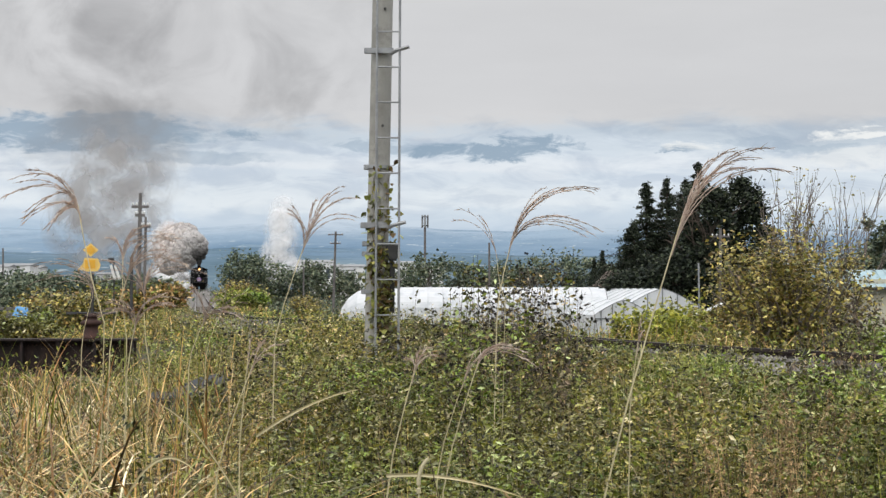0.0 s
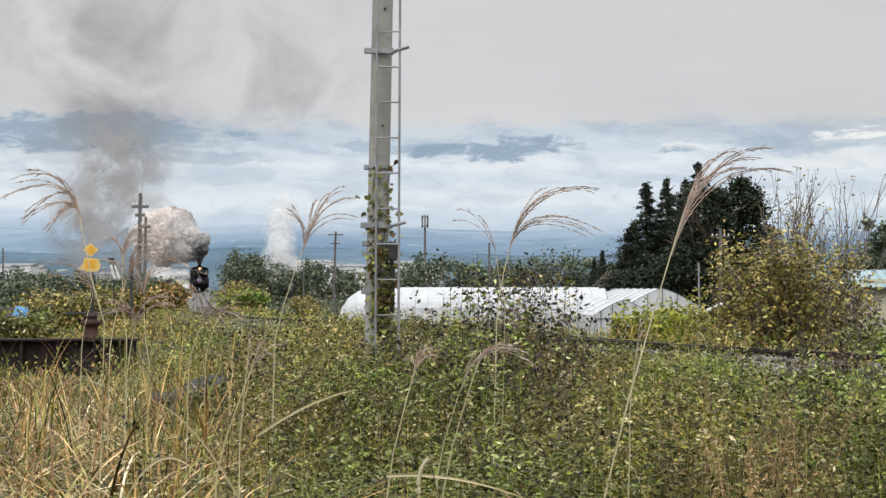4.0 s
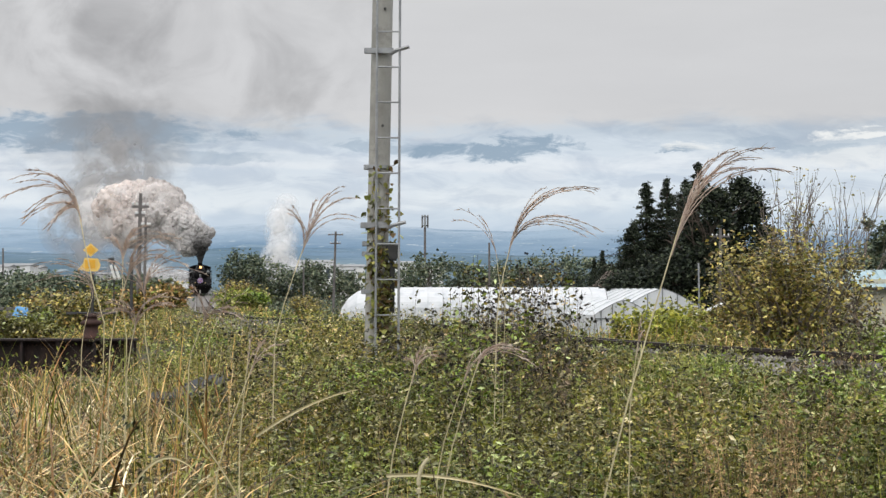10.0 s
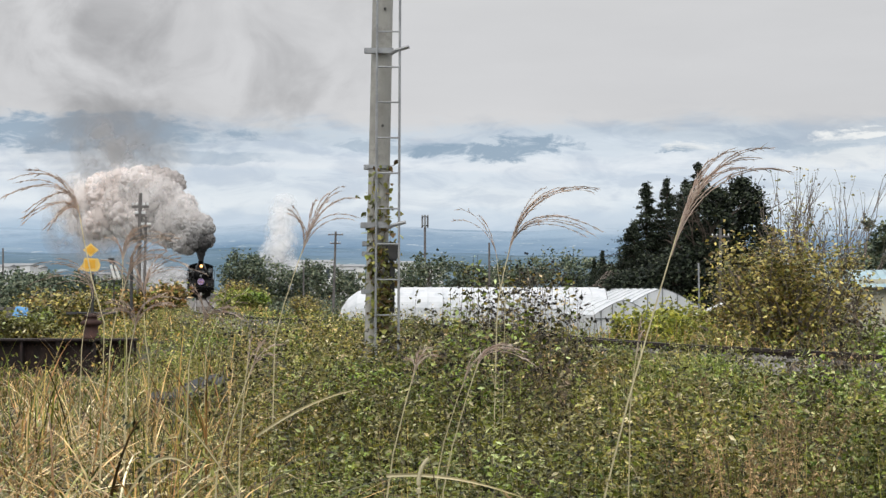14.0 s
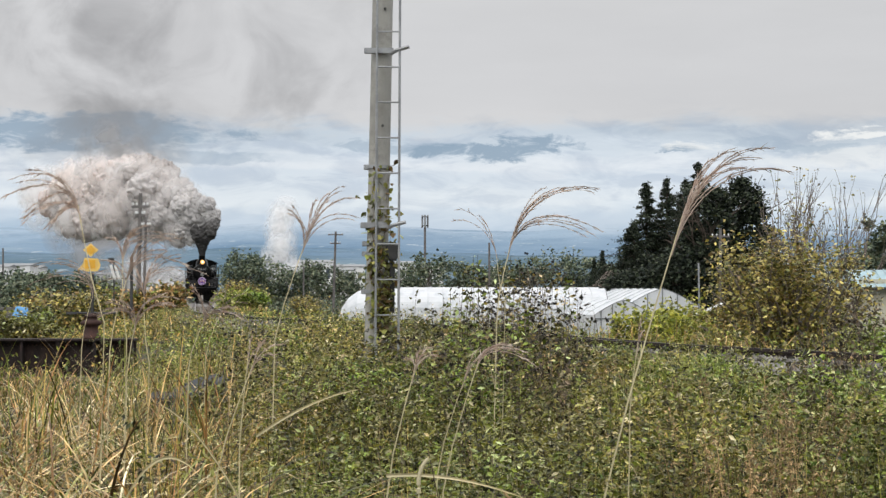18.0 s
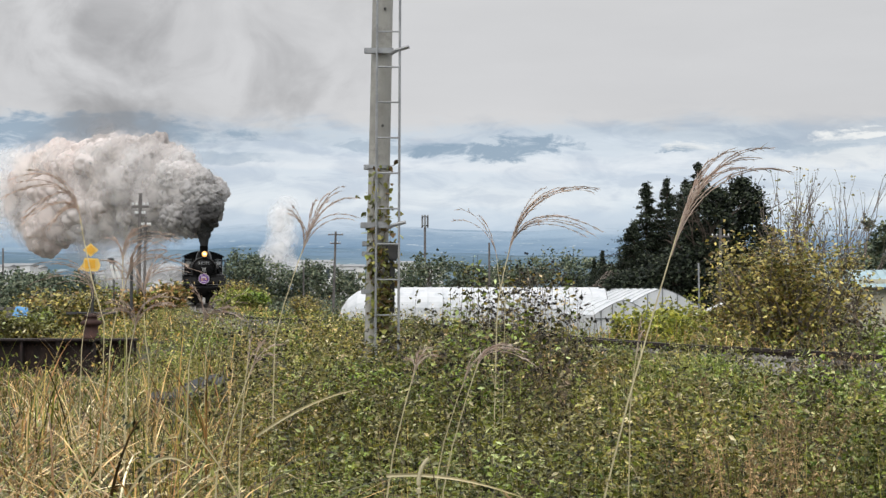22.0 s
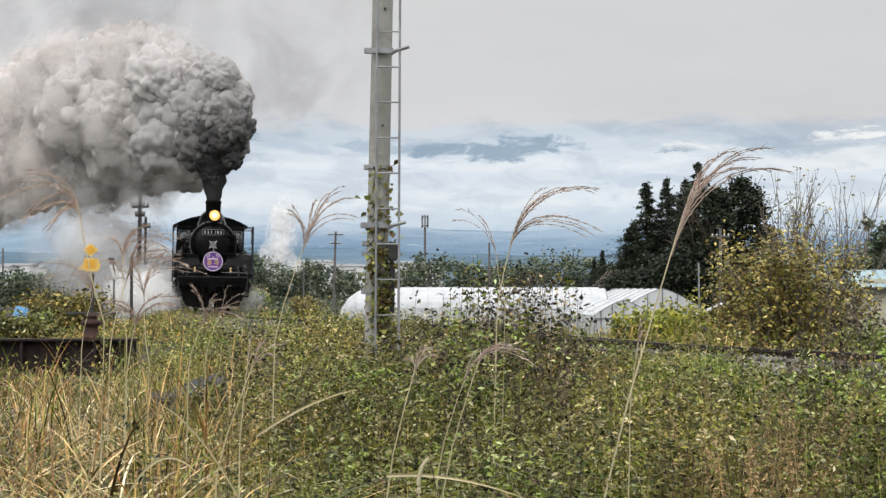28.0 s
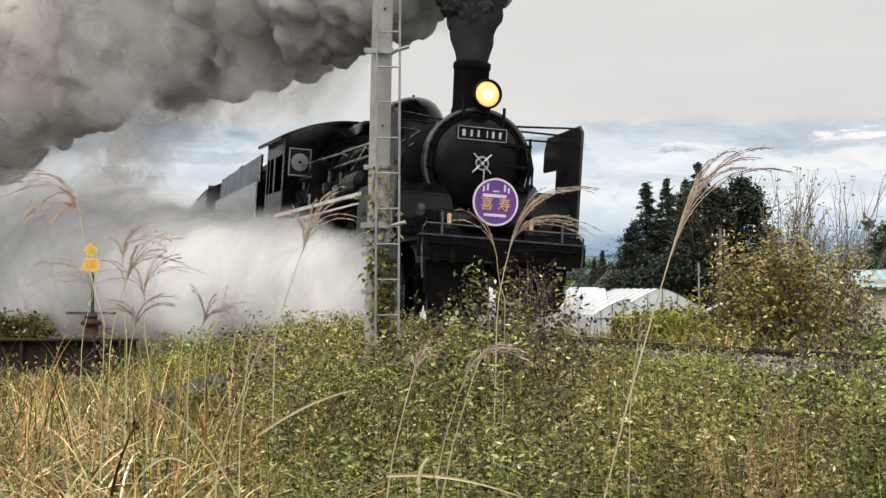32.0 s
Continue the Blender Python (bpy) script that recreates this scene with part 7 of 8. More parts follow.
# ---------------------------------------------------------------- point lever with yellow targets, and the rusty girder under it
def build_switch():
    d = 24.0
    g = ground_at(-665, d)
    s = d / 2900.0
    x0, x1 = -830 * s, -543 * s
    zt, zb = EYE - 88 * s, EYE - 150 * s
    e = empty("steel_girder", Matrix.Translation((0, d, 0)), "dark rusty riveted steel girder lying in the weeds", "girder")
    bm = B()
    box(bm, x0, x1, -0.20, 0.20, zt - 0.03, zt, 0.006)
    top = part("top_flange", bm, RUST_DARK, e)
    bm = B()
    box(bm, x0, x1, -0.02, 0.02, zb, zt - 0.03)
    part("web_plate", bm, RUST_DARK, e)
    bm = B()
    box(bm, x0, x1, -0.06, 0.06, zb - 0.03, zb, 0.006)
    part("bottom_flange", bm, RUST_DARK, e)
    for k in range(5):
        x = x0 + 0.2 + k * (x1 - x0 - 0.25) / 4
        bm = B()
        box(bm, x - 0.02, x + 0.02, -0.17, -0.02, zb, zt - 0.03)
        part("stiffener", bm, RUST_DARK, e)
    bm = B()
    for k in range(40):
        x = x0 + (k + 0.5) * (x1 - x0) / 40
        bmesh.ops.create_icosphere(bm, subdivisions=1, radius=0.016, matrix=Matrix.Translation((x, -0.025, zt - 0.09)))
    tagged(part("rivet_row", bm, RUST, e), kind="stuff")
    for x in (x0 + 0.4, x1 - 0.5):
        bm = B()
        box(bm, x - 0.12, x + 0.12, -0.12, 0.2, float(land_z(x, d)) - 0.1, zb - 0.03, 0.02)
        part("footing", bm, DARK_STONE, e)
    sx = -623 * s
    e = empty("point_lever_stand", Matrix.Translation((sx, d, zt)), "iron point lever stand with two yellow target plates", "switch stand")
    bm = B()
    lathe(bm, [(0.0, 0.14), (0.03, 0.14), (0.05, 0.115), (0.15, 0.10), (0.19, 0.10), (0.21, 0.15), (0.25, 0.155), (0.28, 0.09), (0.31, 0.085), (0.325, 0.11), (0.35, 0.09), (0.375, 0.04)], "Z", seg=22)
    part("iron_base", bm, RUST, e, "rusty spool-shaped iron base", True)
    bm = B()
    tube(bm, (0.015, 0, 0.36), (0.02, 0, 0.97), 0.024, 0.02, 10)
    part("post", bm, DARK_POST, e)
    bm = B()
    tube(bm, (-0.34, 0, 0.375), (0.36, 0, 0.375), 0.016, seg=8)
    box(bm, -0.37, -0.2, -0.02, 0.02, 0.355, 0.395, 0.006)
    part("lever_bar", bm, DARK_POST, e)
    z = 0.985
    bm = B()
    prism(bm, [(-0.20, z + 0.02), (-0.13, z + 0.02), (-0.10, z), (0.08, z), (0.115, z + 0.03), (0.135, z + 0.10), (0.10, z + 0.19), (-0.10, z + 0.20), (-0.12, z + 0.12)], -0.02, -0.012, "Y")
    lo = part("lower_target", bm, YELLOW_DIM, e, "yellow arrow-shaped target")
    bm = B()
    box(bm, -0.09, 0.06, -0.026, -0.0205, z + 0.045, z + 0.17)
    part("target_face", bm, YELLOW, lo)
    bm = B()
    z = 1.30
    prism(bm, [(-0.125, z), (-0.01, z + 0.10), (0.105, z), (-0.01, z - 0.10)], -0.02, -0.012, "Y")
    up = part("upper_target", bm, YELLOW_DIM, e, "yellow diamond target")
    bm = B()
    prism(bm, [(-0.085, z), (-0.01, z + 0.07), (0.065, z), (-0.01, z - 0.07)], -0.026, -0.0205, "Y")
    part("target_face", bm, YELLOW, up)
    # low stone slab beside it
    g = ground_at(-452, 14.0)
    e = empty("stone_slab", Matrix.Translation((g.x, 14.0, g.z)), "broken dark grey stone slabs lying among the weeds", "slab")
    rng = random.Random(14)
    for x, y, zz, w, tilt in ((0.02, 0.0, 0.60, 0.23, -0.16), (0.16, 0.30, 0.66, 0.22, -0.10), (-0.20, 0.10, 0.54, 0.16, 0.12)):
        bm = B()
        prism(bm, [(w * rng.uniform(0.75, 1.15) * math.cos(a), 1.3 * w * rng.uniform(0.75, 1.15) * math.sin(a)) for a in np.linspace(0, 5.5, 8)], -0.045, 0.0)
        bmesh.ops.bevel(bm, geom=list(bm.edges), offset=0.012, segments=1, affect="EDGES")
        bmesh.ops.transform(bm, matrix=Matrix.Translation((x, y, zz)) @ Matrix.Rotation(tilt, 4, "Y") @ Matrix.Rotation(0.12, 4, "X"), verts=bm.verts)
        part("slab", bm, DARK_STONE, e)
        bm = B()
        prism(bm, [(x + 0.7 * w * rng.uniform(0.85, 1.1) * math.cos(a), y + w * math.sin(a)) for a in np.linspace(0, 5.6, 9)], -0.08, zz - 0.055)
        part("slab_foot", bm, DARK_STONE, e)


build_switch()


# ---------------------------------------------------------------- greenhouses, houses, posts
def arch(w, h, n=14, wall=0.45):
    pts = [(-w / 2, 0.0)]
    for i in range(n + 1):
        a = math.pi - math.pi * i / n
        pts.append((w / 2 * math.cos(a), h * wall + h * (1 - wall) * math.sin(a) ** 0.8))
    return pts + [(w / 2, 0.0)]


def gable(w, h, wall, n=14):
    pts = [(-w / 2, 0.0)]
    for i in range(n + 1):
        u = 2 * i / n - 1
        pts.append((w / 2 * u, h * wall + h * (1 - wall) * (1 - abs(u) ** 1.3)))
    return pts + [(w / 2, 0.0)]


def greenhouse(m, w, h, length, label, door=True, ribs=12):
    e = empty("greenhouse", m, label, "greenhouse", "plastic greenhouses")
    wall = 0.64
    pts = gable(w, h, wall) if door else arch(w, h)
    bm = B()
    # the far end of a house without a framed end rounds off
    rings = [(0.0, 1.0), (length, 1.0)] if door else [(0.0, 1.0), (length - 1.9, 1.0)] + [(length - 1.9 + 1.9 * math.sin(a), max(0.05, math.cos(a) ** 0.8)) for a in (0.35, 0.7, 1.0, 1.25, 1.45)]
    loops = [[bm.verts.new((x * k, y, z * k)) for x, z in pts] for y, k in rings]
    for a, b in zip(loops, loops[1:]):
        for q in range(len(pts) - 1):
            bm.faces.new((a[q], a[q + 1], b[q + 1], b[q]))
    bm.faces.new(loops[0])
    bm.faces.new(loops[-1])
    bmesh.ops.recalc_face_normals(bm, faces=bm.faces)
    part("film_cover", bm, FILM, e, "white plastic film")
    for k in range(ribs + 1):
        y = (length if door else length - 1.9) * k / ribs
        bm = B()
        pipe(bm, [(x * 1.008, y, z * 1.01) for x, z in pts], 0.022, 5)
        part("hoop", bm, FRAME_GREY if k in (0, ribs) else FILM, e)
    if door:
        bm = B()
        for x in np.linspace(-w / 2 * 0.8, w / 2 * 0.8, 5):
            zt = h * wall + h * (1 - wall) * (1 - abs(2 * x / w) ** 1.3)
            tube(bm, (x, -0.03, 0), (x, -0.03, zt), 0.03, seg=6)
        tube(bm, (-w / 2, -0.03, h * wall * 0.86), (w / 2, -0.03, h * wall * 0.86), 0.036, seg=6)
        tube(bm, (-w / 2, -0.03, h * 0.18), (w / 2, -0.03, h * 0.18), 0.038, seg=6)
        part("end_frame", bm, FRAME_GREY, e)
    return e


def build_far():
    D = 92.0
    s = D / 2900.0
    # long house seen from the side
    gz = -1.25
    L = (1075 - 592) * s
    greenhouse(pose((1075 - 784) * s, D + 2, gz, 0, 0, 90), 5.0, 2.78, L, "long white plastic greenhouse beyond the track", False, 16)
    greenhouse(pose((1078 - 784) * s, D + 6, gz, 0, 0, 84), 5.2, 2.85, L * 0.9, "long white plastic greenhouse behind another", False, 14)
    greenhouse(pose((1106 - 784) * s * 0.94, D - 5, gz, 0, 0, 14), 3.2, 2.15, 14, "small white plastic greenhouse with framed end", True, 10)
    greenhouse(pose((1172 - 784) * s * 0.98, D - 2, gz, 0, 0, 8), 4.2, 2.75, 18, "white plastic greenhouse with framed end", True, 12)
    # house with blue roof
    d = 55.0
    s = d / 2900.0
    x0 = (1516 - 784) * s
    z0 = float(land_z(x0, d))
    e = empty("house", Matrix.Translation((x0, d, z0)), "low cream house with a pale blue sheet-metal roof", "house")
    zr = EYE + 20 * s - z0
    bm = B()
    box(bm, 0.2, 7, 0.2, 2.6, 0, zr - 0.05, 0.02)
    part("wall", bm, CREAM, e)
    bm = B()
    prism(bm, [(-0.1, zr - 0.32), (1.4, zr + 0.28), (2.9, zr - 0.32), (2.9, zr - 0.40), (-0.1, zr - 0.40)], 0.0, 7.4, "X")
    roof = part("roof", bm, BLUE_ROOF, e, "pale blue sheet roof")
    for k in range(24):
        bm = B()
        x = 0.05 + k * 0.31
        pipe(bm, [(x, -0.11, zr - 0.29), (x, 1.38, zr + 0.30)], 0.022, 4)
        part("roof_seam", bm, BLUE_ROOF, roof)
    bm = B()
    box(bm, -0.02, 7.42, -0.16, -0.09, zr - 0.42, zr - 0.32, 0.01)
    part("gutter", bm, DARK_POST, roof)
    for x in (1.0, 2.6):
        bm = B()
        box(bm, x, x + 1.0, 0.17, 0.22, 0.7, 1.4, 0.01)
        w = part("window", bm, WINDOW, e)
        bm = B()
        for a, b, c, q in ((x - 0.04, x + 1.04, 1.4, 1.44), (x - 0.04, x + 1.04, 0.66, 0.70), (x - 0.04, x, 0.7, 1.4), (x + 1.0, x + 1.04, 0.7, 1.4), (x + 0.48, x + 0.52, 0.7, 1.4)):
            box(bm, a, b, 0.14, 0.19, c, q)
        part("window_frame", bm, WHITE_WALL, w)
    # white tilted sheet and posts near the shrub
    p = px(470, 38, 40)
    e = empty("white_sheet", Matrix.Translation(ground_at(470, 40)), "tilted white roofing sheet on a low frame", "sheet")
    q = p - ground_at(470, 40)
    bm = B()
    prism(bm, [(-0.35, q.z - 0.16), (0.35, q.z + 0.12), (0.36, q.z + 0.18), (-0.34, q.z - 0.10)], -0.3, 0.3, "Y")
    part("sheet", bm, WHITE_WALL, e)
    for x in (-0.3, 0.3):
        bm = B()
        box(bm, x - 0.03, x + 0.03, -0.03, 0.03, -0.1, q.z - 0.1 + 0.3 * x)
        part("prop", bm, DARK_POST, e)

    def post(name, right, top, d, r, mat, label, cat, arms=(), r_top=None, lean=0.0):
        g = ground_at(right, d)
        h = EYE - top * d / 2900.0 - g.z
        e = empty(name, Matrix.Translation(g), label, cat)
        bm = B()
        pipe(bm, [(0, 0, -0.3), (lean * h * 0.5, 0, h * 0.5), (lean * h, 0, h)], r, 10, (r_top or r) / r)
        part("pole", bm, mat, e)
        for dz, w in arms:
            bm = B()
            z = h - dz
            box(bm, lean * z - w, lean * z + w, -0.06, 0.06, z - 0.05, z + 0.05, 0.01)
            arm = part("crossarm", bm, mat, e)
            for k in (-0.85, -0.4, 0.4, 0.85):
                bm = B()
                lathe(bm, [(z + 0.05, 0.03), (z + 0.09, 0.05), (z + 0.14, 0.05), (z + 0.17, 0.02)], "Z", (lean * z + k * w, 0, 0), 8)
                part("insulator", bm, WHITE_WALL, arm)
        return e, h

    post("utility_pole", -541, -170, 66, 0.10, POLE_GREY, "grey utility pole with short crossarms", "utility pole", ((0.55, 0.35), (0.9, 0.2)), 0.07, 0.018)
    e, h = post("utility_pole", -530, -128, 66, 0.06, POLE_GREY, "thin grey pole beside a taller one", "utility pole", ((0.4, 0.2),), 0.05, 0.015)
    post("marker_post", -552, -57, 58, 0.055, DARK_POST, "dark upright post beside the track", "post", (), None, 0.0)
    post("utility_pole", -195, -102, 150, 0.13, POLE_GREY, "far grey utility pole with crossarms", "utility pole", ((0.3, 0.7), (1.1, 0.5)), 0.1, 0.03)
    post("utility_pole", 82, -82, 170, 0.12, POLE_GREY, "far grey wooden utility pole", "utility pole", (), 0.1)
    post("utility_pole", -247, -40, 140, 0.08, POLE_GREY, "far thin grey utility pole", "utility pole", (), 0.07)
    post("utility_pole", -780, -72, 160, 0.10, POLE_GREY, "far thin grey utility pole", "utility pole", (), 0.08)
    post("utility_pole", 492, -108, 96, 0.11, POLE_GREY, "weathered grey pole with a crossarm before the cedars", "utility pole", ((0.5, 0.55),), 0.08)
    post("thin_post", 455, -46, 60, 0.035, GALV, "thin pale steel post", "post", (), None, -0.01)
    post("white_post", 609, -66, 34, 0.045, WHITE_EDGE, "white painted post behind the shrub", "post")
    # cell tower
    e, h = post("antenna_mast", -32, -130, 260, 0.22, POLE_GREY, "tall slim antenna mast with a crown of panels", "antenna mast", (), 0.16)
    for k in range(3):
        a = k * 2.09 + 0.5
        bm = B()
        box(bm, 0.5 * math.cos(a) - 0.14, 0.5 * math.cos(a) + 0.14, 0.5 * math.sin(a) - 0.1, 0.5 * math.sin(a) + 0.1, h - 1.9, h + 0.1, 0.02)
        part("antenna_panel", bm, GALV, e)
    bm = B()
    for z in (h - 1.6, h - 0.2):
        lathe(bm, [(z - 0.05, 0.5), (z + 0.05, 0.55), (z + 0.05, 0.45)], "Z", seg=14)
    part("antenna_ring", bm, POLE_GREY, e)
    # track-side marker: dark top over two pale boards
    g = ground_at(-588, 62)
    s = 62 / 2900.0
    e = empty("trackside_sign", Matrix.Translation(g), "trackside sign with dark top over two slanting white boards", "sign")
    zt = EYE + 55 * s - g.z
    bm = B()
    tube(bm, (0.1, 0.03, -0.1), (0.1, 0.03, zt - 0.1), 0.03, seg=8)
    part("post", bm, DARK_POST, e)
    bm = B()
    prism(bm, [(-0.13, zt), (0.12, zt), (0.08, zt - 0.16), (-0.05, zt - 0.22)], -0.02, 0.02, "Y")
    part("dark_top", bm, DARK_POST, e)
    for o in (0.0, 0.16):
        bm = B()
        prism(bm, [(-0.06 + o, zt - 0.28), (0.02 + o, zt - 0.24), (0.20 + o, zt - 0.80), (0.10 + o, zt - 0.82)], -0.025, 0.0, "Y")
        part("white_board", bm, WHITE_EDGE, e)
    # blue tarpaulin heap with a plank beside it
    g = ground_at(-748, 48)
    e = empty("tarpaulin_heap", Matrix.Translation(g), "heap under a bright blue tarpaulin in the weeds", "tarpaulin")
    bm = B()
    bmesh.ops.create_icosphere(bm, subdivisions=4, radius=1.0)
    for v in bm.verts:
        k = 1 + 0.25 * noise.noise(v.co * 2.3) + 0.1 * noise.noise(v.co * 6)
        r4 = min(1.0, math.hypot(v.co.x, v.co.y)) ** 5
        v.co = Vector((v.co.x * 0.36 * k, v.co.y * 0.5 * k, (EYE - g.z - 0.53) * (1 - r4) * (0.9 + 0.1 * k) if v.co.z > 0 else -0.05))
    part("tarpaulin", bm, TARP, e, "", True)
    g2 = ground_at(-800, 47)
    e = empty("low_bench", Matrix.Translation(g2), "low plank on short legs in the weeds", "bench")
    zz = EYE - 37 * 47 / 2900.0 - g2.z
    bm = B()
    box(bm, -0.6, 0.65, -0.15, 0.15, zz, zz + 0.07, 0.01)
    part("plank", bm, POLE_GREY, e)
    for x in (-0.5, 0.5):
        bm = B()
        box(bm, x - 0.04, x + 0.04, -0.1, 0.1, -0.1, zz)
        part("leg", bm, POLE_GREY, e)
    # far white buildings and a brown gable
    rng = random.Random(17)
    for i, (r, dn, d, w, hh) in enumerate(((-758, -46, 420, 52, 34), (-725, -42, 430, 22, 30), (-780, -44, 400, 20, 30), (-230, -52, 560, 70, 30), (-170, -44, 500, 60, 25), (-175, -38, 320, 30, 24), (-80, -50, 560, 60, 24), (95, -40, 480, 24, 24), (-20, -42, 520, 40, 20), (-600, -30, 380, 30, 20))):
        s = d / 2900.0
        x = r * s
        h = EYE - dn * s + 0.9
        e = empty("far_building", Matrix.Translation((x, d, -0.9)), "far low white building on the plain", "building", "far white buildings")
        bm = B()
        box(bm, -w * s / 2, w * s / 2, 0, 8, 0, h * 0.93, 0.05)
        part("wall", bm, WHITE_WALL, e)
        bm = B()
        prism(bm, [(-0.3, h * 0.93), (4, h), (8.3, h * 0.93)], -w * s / 2 - 0.3, w * s / 2 + 0.3, "X")
        part("roof", bm, GALV, e)
        for k in range(4):
            bm = B()
            x0 = -w * s / 2 + (k + 0.3) * w * s / 4
            box(bm, x0, x0 + w * s / 10, -0.06, 0.0, h * 0.5, h * 0.75)
            part("window", bm, WINDOW, e)
    d = 150
    s = d / 2900.0
    g = ground_at(300, d)
    e = empty("house", Matrix.Translation(g), "far house with a steep brown gable roof", "house")
    top = EYE + 33 * s - g.z
    bm = B()
    box(bm, -1.1, 1.1, 0, 6, 0, top - 1.5)
    part("wall", bm, CREAM, e)
    bm = B()
    prism(bm, [(-1.6, top - 1.7), (0.15, top), (1.5, top - 1.7)], -0.3, 6.3, "Y")
    part("roof", bm, BROWN_ROOF, e, "steep brown roof")


build_far()


# ---------------------------------------------------------------- distant hills
def hill_material(name, low, high, glow, top):
    """Glowing slopes painted in haze blue, with pale fields and roofs, tops faded into cloud."""
    m = bpy.data.materials.new(name)
    m.use_nodes = True
    t = m.node_tree
    b = t.nodes["Principled BSDF"]
    co = t.nodes.new("ShaderNodeTexCoord").outputs["Object"]
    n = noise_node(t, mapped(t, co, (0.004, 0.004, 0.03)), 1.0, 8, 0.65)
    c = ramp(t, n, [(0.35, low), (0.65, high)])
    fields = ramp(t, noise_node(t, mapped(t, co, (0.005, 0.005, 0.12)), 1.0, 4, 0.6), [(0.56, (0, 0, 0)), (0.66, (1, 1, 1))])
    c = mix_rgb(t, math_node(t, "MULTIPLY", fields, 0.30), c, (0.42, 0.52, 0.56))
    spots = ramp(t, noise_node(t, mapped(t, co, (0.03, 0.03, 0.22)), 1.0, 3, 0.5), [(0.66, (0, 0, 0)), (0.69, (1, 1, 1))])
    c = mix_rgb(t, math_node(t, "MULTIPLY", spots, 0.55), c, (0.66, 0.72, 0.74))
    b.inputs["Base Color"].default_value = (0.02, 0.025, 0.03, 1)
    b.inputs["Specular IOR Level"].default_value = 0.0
    # distance haze and daylight are put into this emission over a near-black base
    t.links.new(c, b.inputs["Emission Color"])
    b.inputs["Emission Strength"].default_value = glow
    b.inputs["Roughness"].default_value = 1.0
    # alpha thins out with height, painting the haze and cloud over the tops
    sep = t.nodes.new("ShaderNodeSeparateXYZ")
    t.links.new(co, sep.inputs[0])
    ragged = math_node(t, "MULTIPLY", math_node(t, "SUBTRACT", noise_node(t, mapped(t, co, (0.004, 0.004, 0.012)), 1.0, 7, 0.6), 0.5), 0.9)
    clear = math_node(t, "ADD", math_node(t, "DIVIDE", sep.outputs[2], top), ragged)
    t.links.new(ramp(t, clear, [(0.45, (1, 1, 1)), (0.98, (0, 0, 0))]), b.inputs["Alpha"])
    return m


HILL_NEAR = hill_material("haze_glow_near_hills", (0.12, 0.20, 0.26), (0.20, 0.29, 0.36), 0.9, 85)
HILL_FAR = hill_material("haze_glow_far_hills", (0.17, 0.28, 0.41), (0.25, 0.36, 0.49), 0.95, 165)


def build_hills():
    for name, d, depth, h, rough, mat, seed, lab in (("backdrop_near_hills", 2300, 600, 66, 14, HILL_NEAR, 1.0, "far hillside with fields, haze painted in as a blue glow"), ("backdrop_far_hills", 3300, 700, 150, 22, HILL_FAR, 5.0, "far mountain foot below the clouds, haze painted in as a blue glow")):
        verts, faces = [], []
        nx, ny = 120, 10
        for j in range(ny + 1):
            for i in range(nx + 1):
                x = (i / nx - 0.5) * d * 2.2
                y = d + depth * j / ny
                k = math.sin(min(1, j / ny * 1.15) * math.pi / 2)
                z = -2 + (h + rough * (noise.fractal(Vector((x * 0.0016 + seed, seed, 0)), 1.0, 2.1, 4))) * k + 4 * noise.noise(Vector((x * 0.01, y * 0.01, seed)))
                verts.append((x, y, z if j else -3))
        for j in range(ny):
            for i in range(nx):
                a = j * (nx + 1) + i
                faces.append((a, a + 1, a + nx + 2, a + nx + 1))
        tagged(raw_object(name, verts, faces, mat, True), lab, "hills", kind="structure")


build_hills()


# ---------------------------------------------------------------- movement
def front_at(t):
    u = t - 32.0
    return 24.4 - 8.5819 * u + 0.012693 * u * u + 0.0012135 * u ** 3


# distance run along the track, tabled once against the way out from the camera
_D = np.linspace(4, 420, 8321)
_S = np.concatenate([[0], np.cumsum(np.hypot(np.diff(_D), np.diff(track_x(_D))))])


def on_track(s):
    d = float(np.interp(s, _S, _D))
    return Vector((float(track_x(d)), d, float(rail_z(d))))


def vehicle_pose(t, x_front, x_rear):
    """The pose of a vehicle whose bogies stand x_front and x_rear metres along its own length."""
    s0 = float(np.interp(front_at(t), _D, _S))
    a, b = on_track(s0 - x_front), on_track(s0 - x_rear)
    fw = (a - b).normalized()
    left = Vector((0, 0, 1)).cross(fw).normalized()
    up = fw.cross(left)
    m = Matrix((fw, left, up)).transposed().to_4x4() @ Matrix.Rotation(-float(cant((a.y + b.y) / 2)), 4, "X")
    m.translation = a - fw * x_front
    return m


def steps(dt):
    n = round(32 / dt)
    return [32 * i / n for i in range(n + 1)]


COACH_X = -18.4


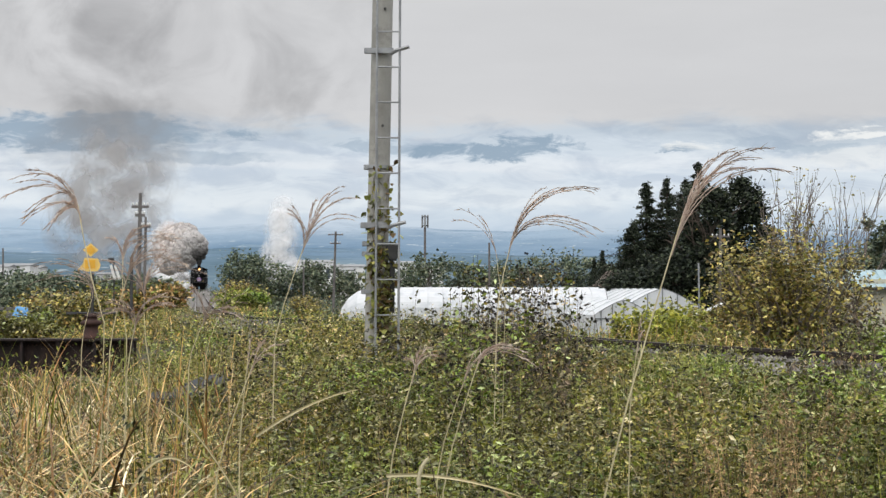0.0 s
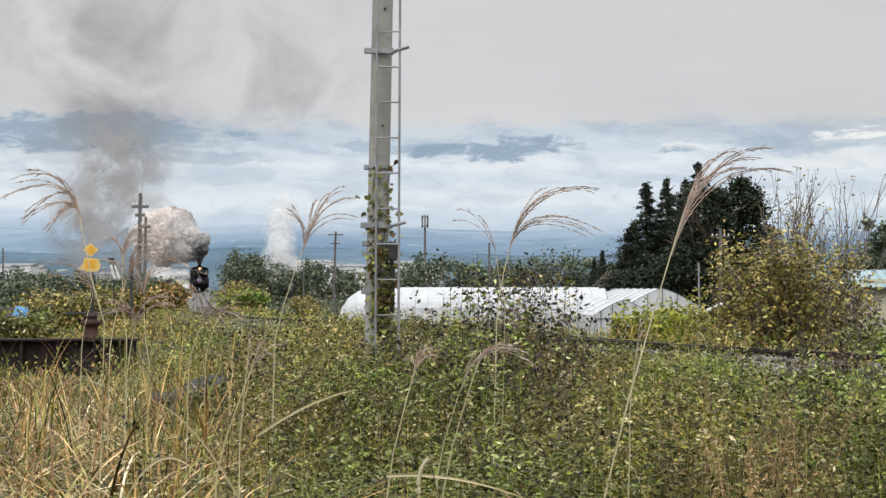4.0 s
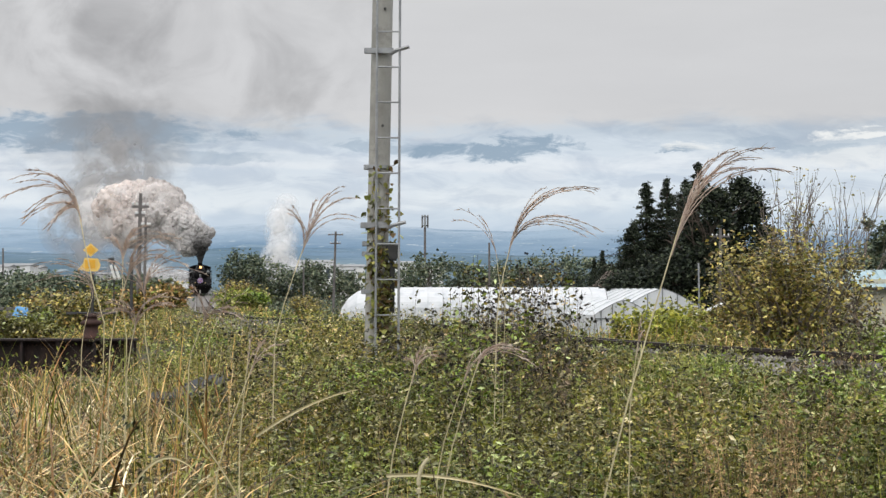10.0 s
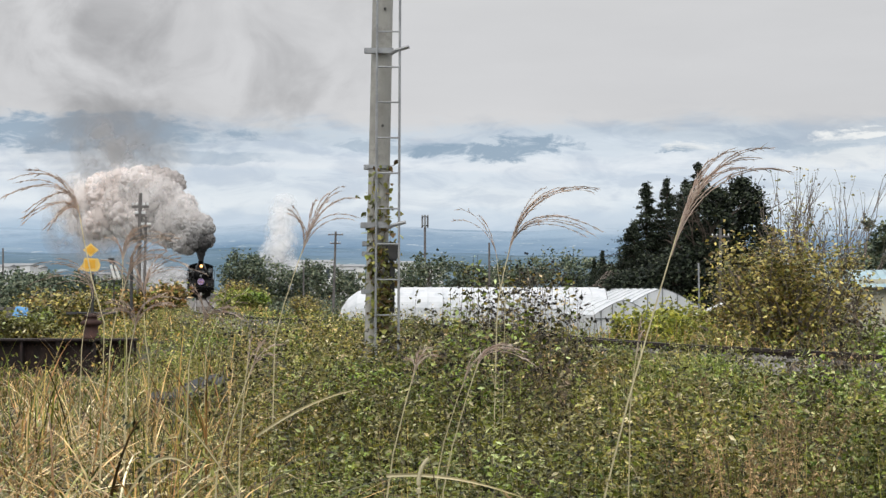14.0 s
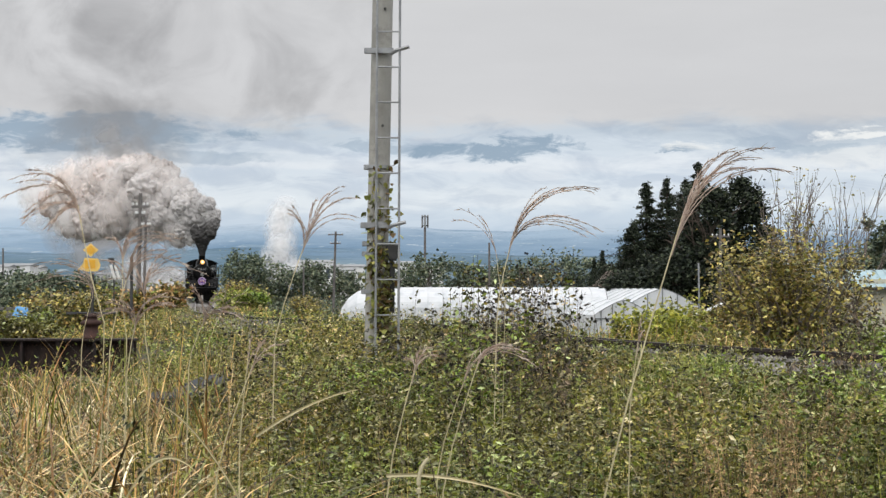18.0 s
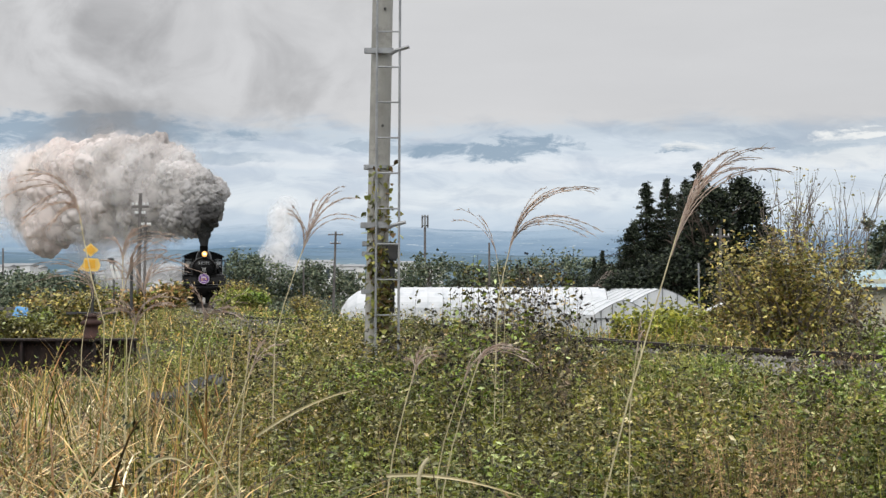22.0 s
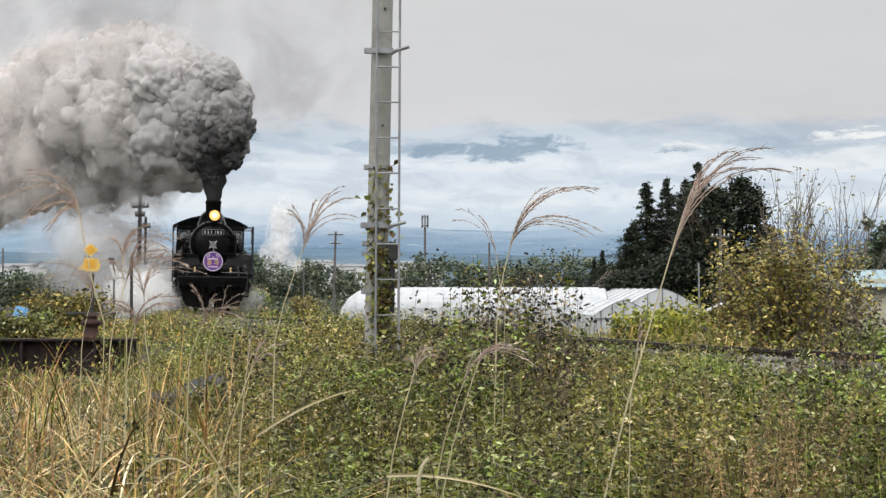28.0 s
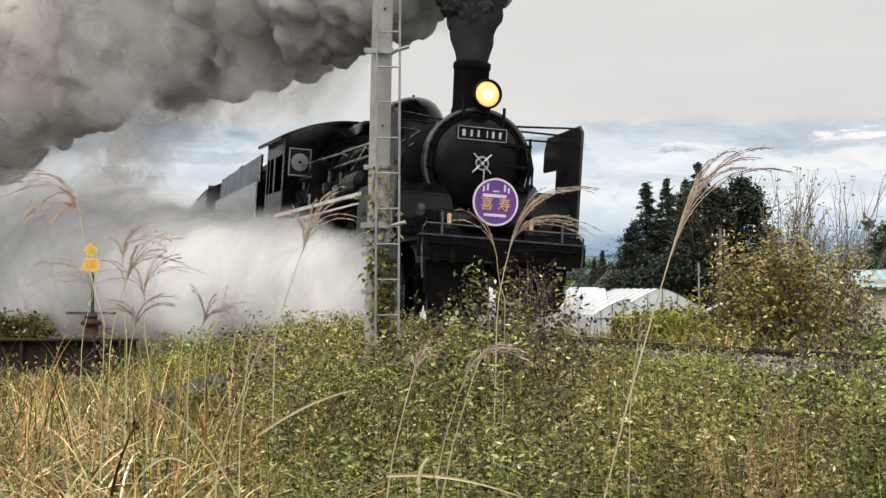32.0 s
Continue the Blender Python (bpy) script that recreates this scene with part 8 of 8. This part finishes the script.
def motions():
    ts = steps(0.5)
    walk(LOCO, [(t, vehicle_pose(t, -0.8, -9.3)) for t in ts])
    walk(TENDER, [(t, vehicle_pose(t, -12.1, -15.9) @ Matrix.Translation((0.5, 0, 0))) for t in ts])
    for k, c in enumerate(COACHES):
        o = COACH_X - 20.0 * k
        walk(c, [(t, vehicle_pose(t, o - 3, o - 16.4) @ Matrix.Translation((o, 0, 0))) for t in ts])
    # wheels roll with the way run
    for ob, r in WHEELS:
        rest = ob.matrix_basis.copy()
        gap = 0.1 if r > 0.6 else 0.05
        s0 = float(np.interp(front_at(0), _D, _S))
        walk(ob, [(t, rest @ Matrix.Rotation((s0 - float(np.interp(front_at(t), _D, _S))) / r, 4, "Y")) for t in steps(gap)])
    # the plume stays with the chimney, upright, blown by the wind
    def chimney(t):
        return vehicle_pose(t, -0.8, -9.3) @ Vector((-0.55, 0, 4.04))
    walk(SMOKE, [(t, Matrix.Translation(chimney(t))) for t in ts])
    walk(STEAMS, [(t, vehicle_pose(t, -0.8, -9.3)) for t in ts])
    for ob, p, q, wander, ax, spin, ph in PUFFS:
        rows = []
        for t in steps(2.0):
            o = Vector((math.sin(0.9 * t + ph), math.sin(0.7 * t + 2 * ph), math.sin(1.1 * t + 3 * ph))) * wander
            turn = Matrix.Rotation(0.22 * spin * t, 4, ax)
            pt = p.copy()
            if ob.parent is SMOKE:
                # a short low trail at first, then one that climbs as it drifts, later flatter and longer
                back = float(smooth01(0.5, 7.0, -p.x))
                run = 0.42 + 0.58 * float(smooth01(0, 13, t))
                pt.x, pt.y = pt.x * (1 - back * (1 - run)), pt.y * (1 - back * (1 - run))
                far = float(smooth01(3, 13, -p.x))
                pt.z *= 1 - far * (0.24 * float(smooth01(20, 26, t)) + 0.20 * float(smooth01(27, 31, t)))
                pt.z += (3.0 * float(smooth01(1, 9, t)) * (1 - float(smooth01(11, 27, t))) - 0.8 * (1 - float(smooth01(0, 6, t)))) * back
            rows.append((t, Matrix.Translation(pt + o) @ turn @ q.to_matrix().to_4x4()))
        walk(ob, rows)


motions()
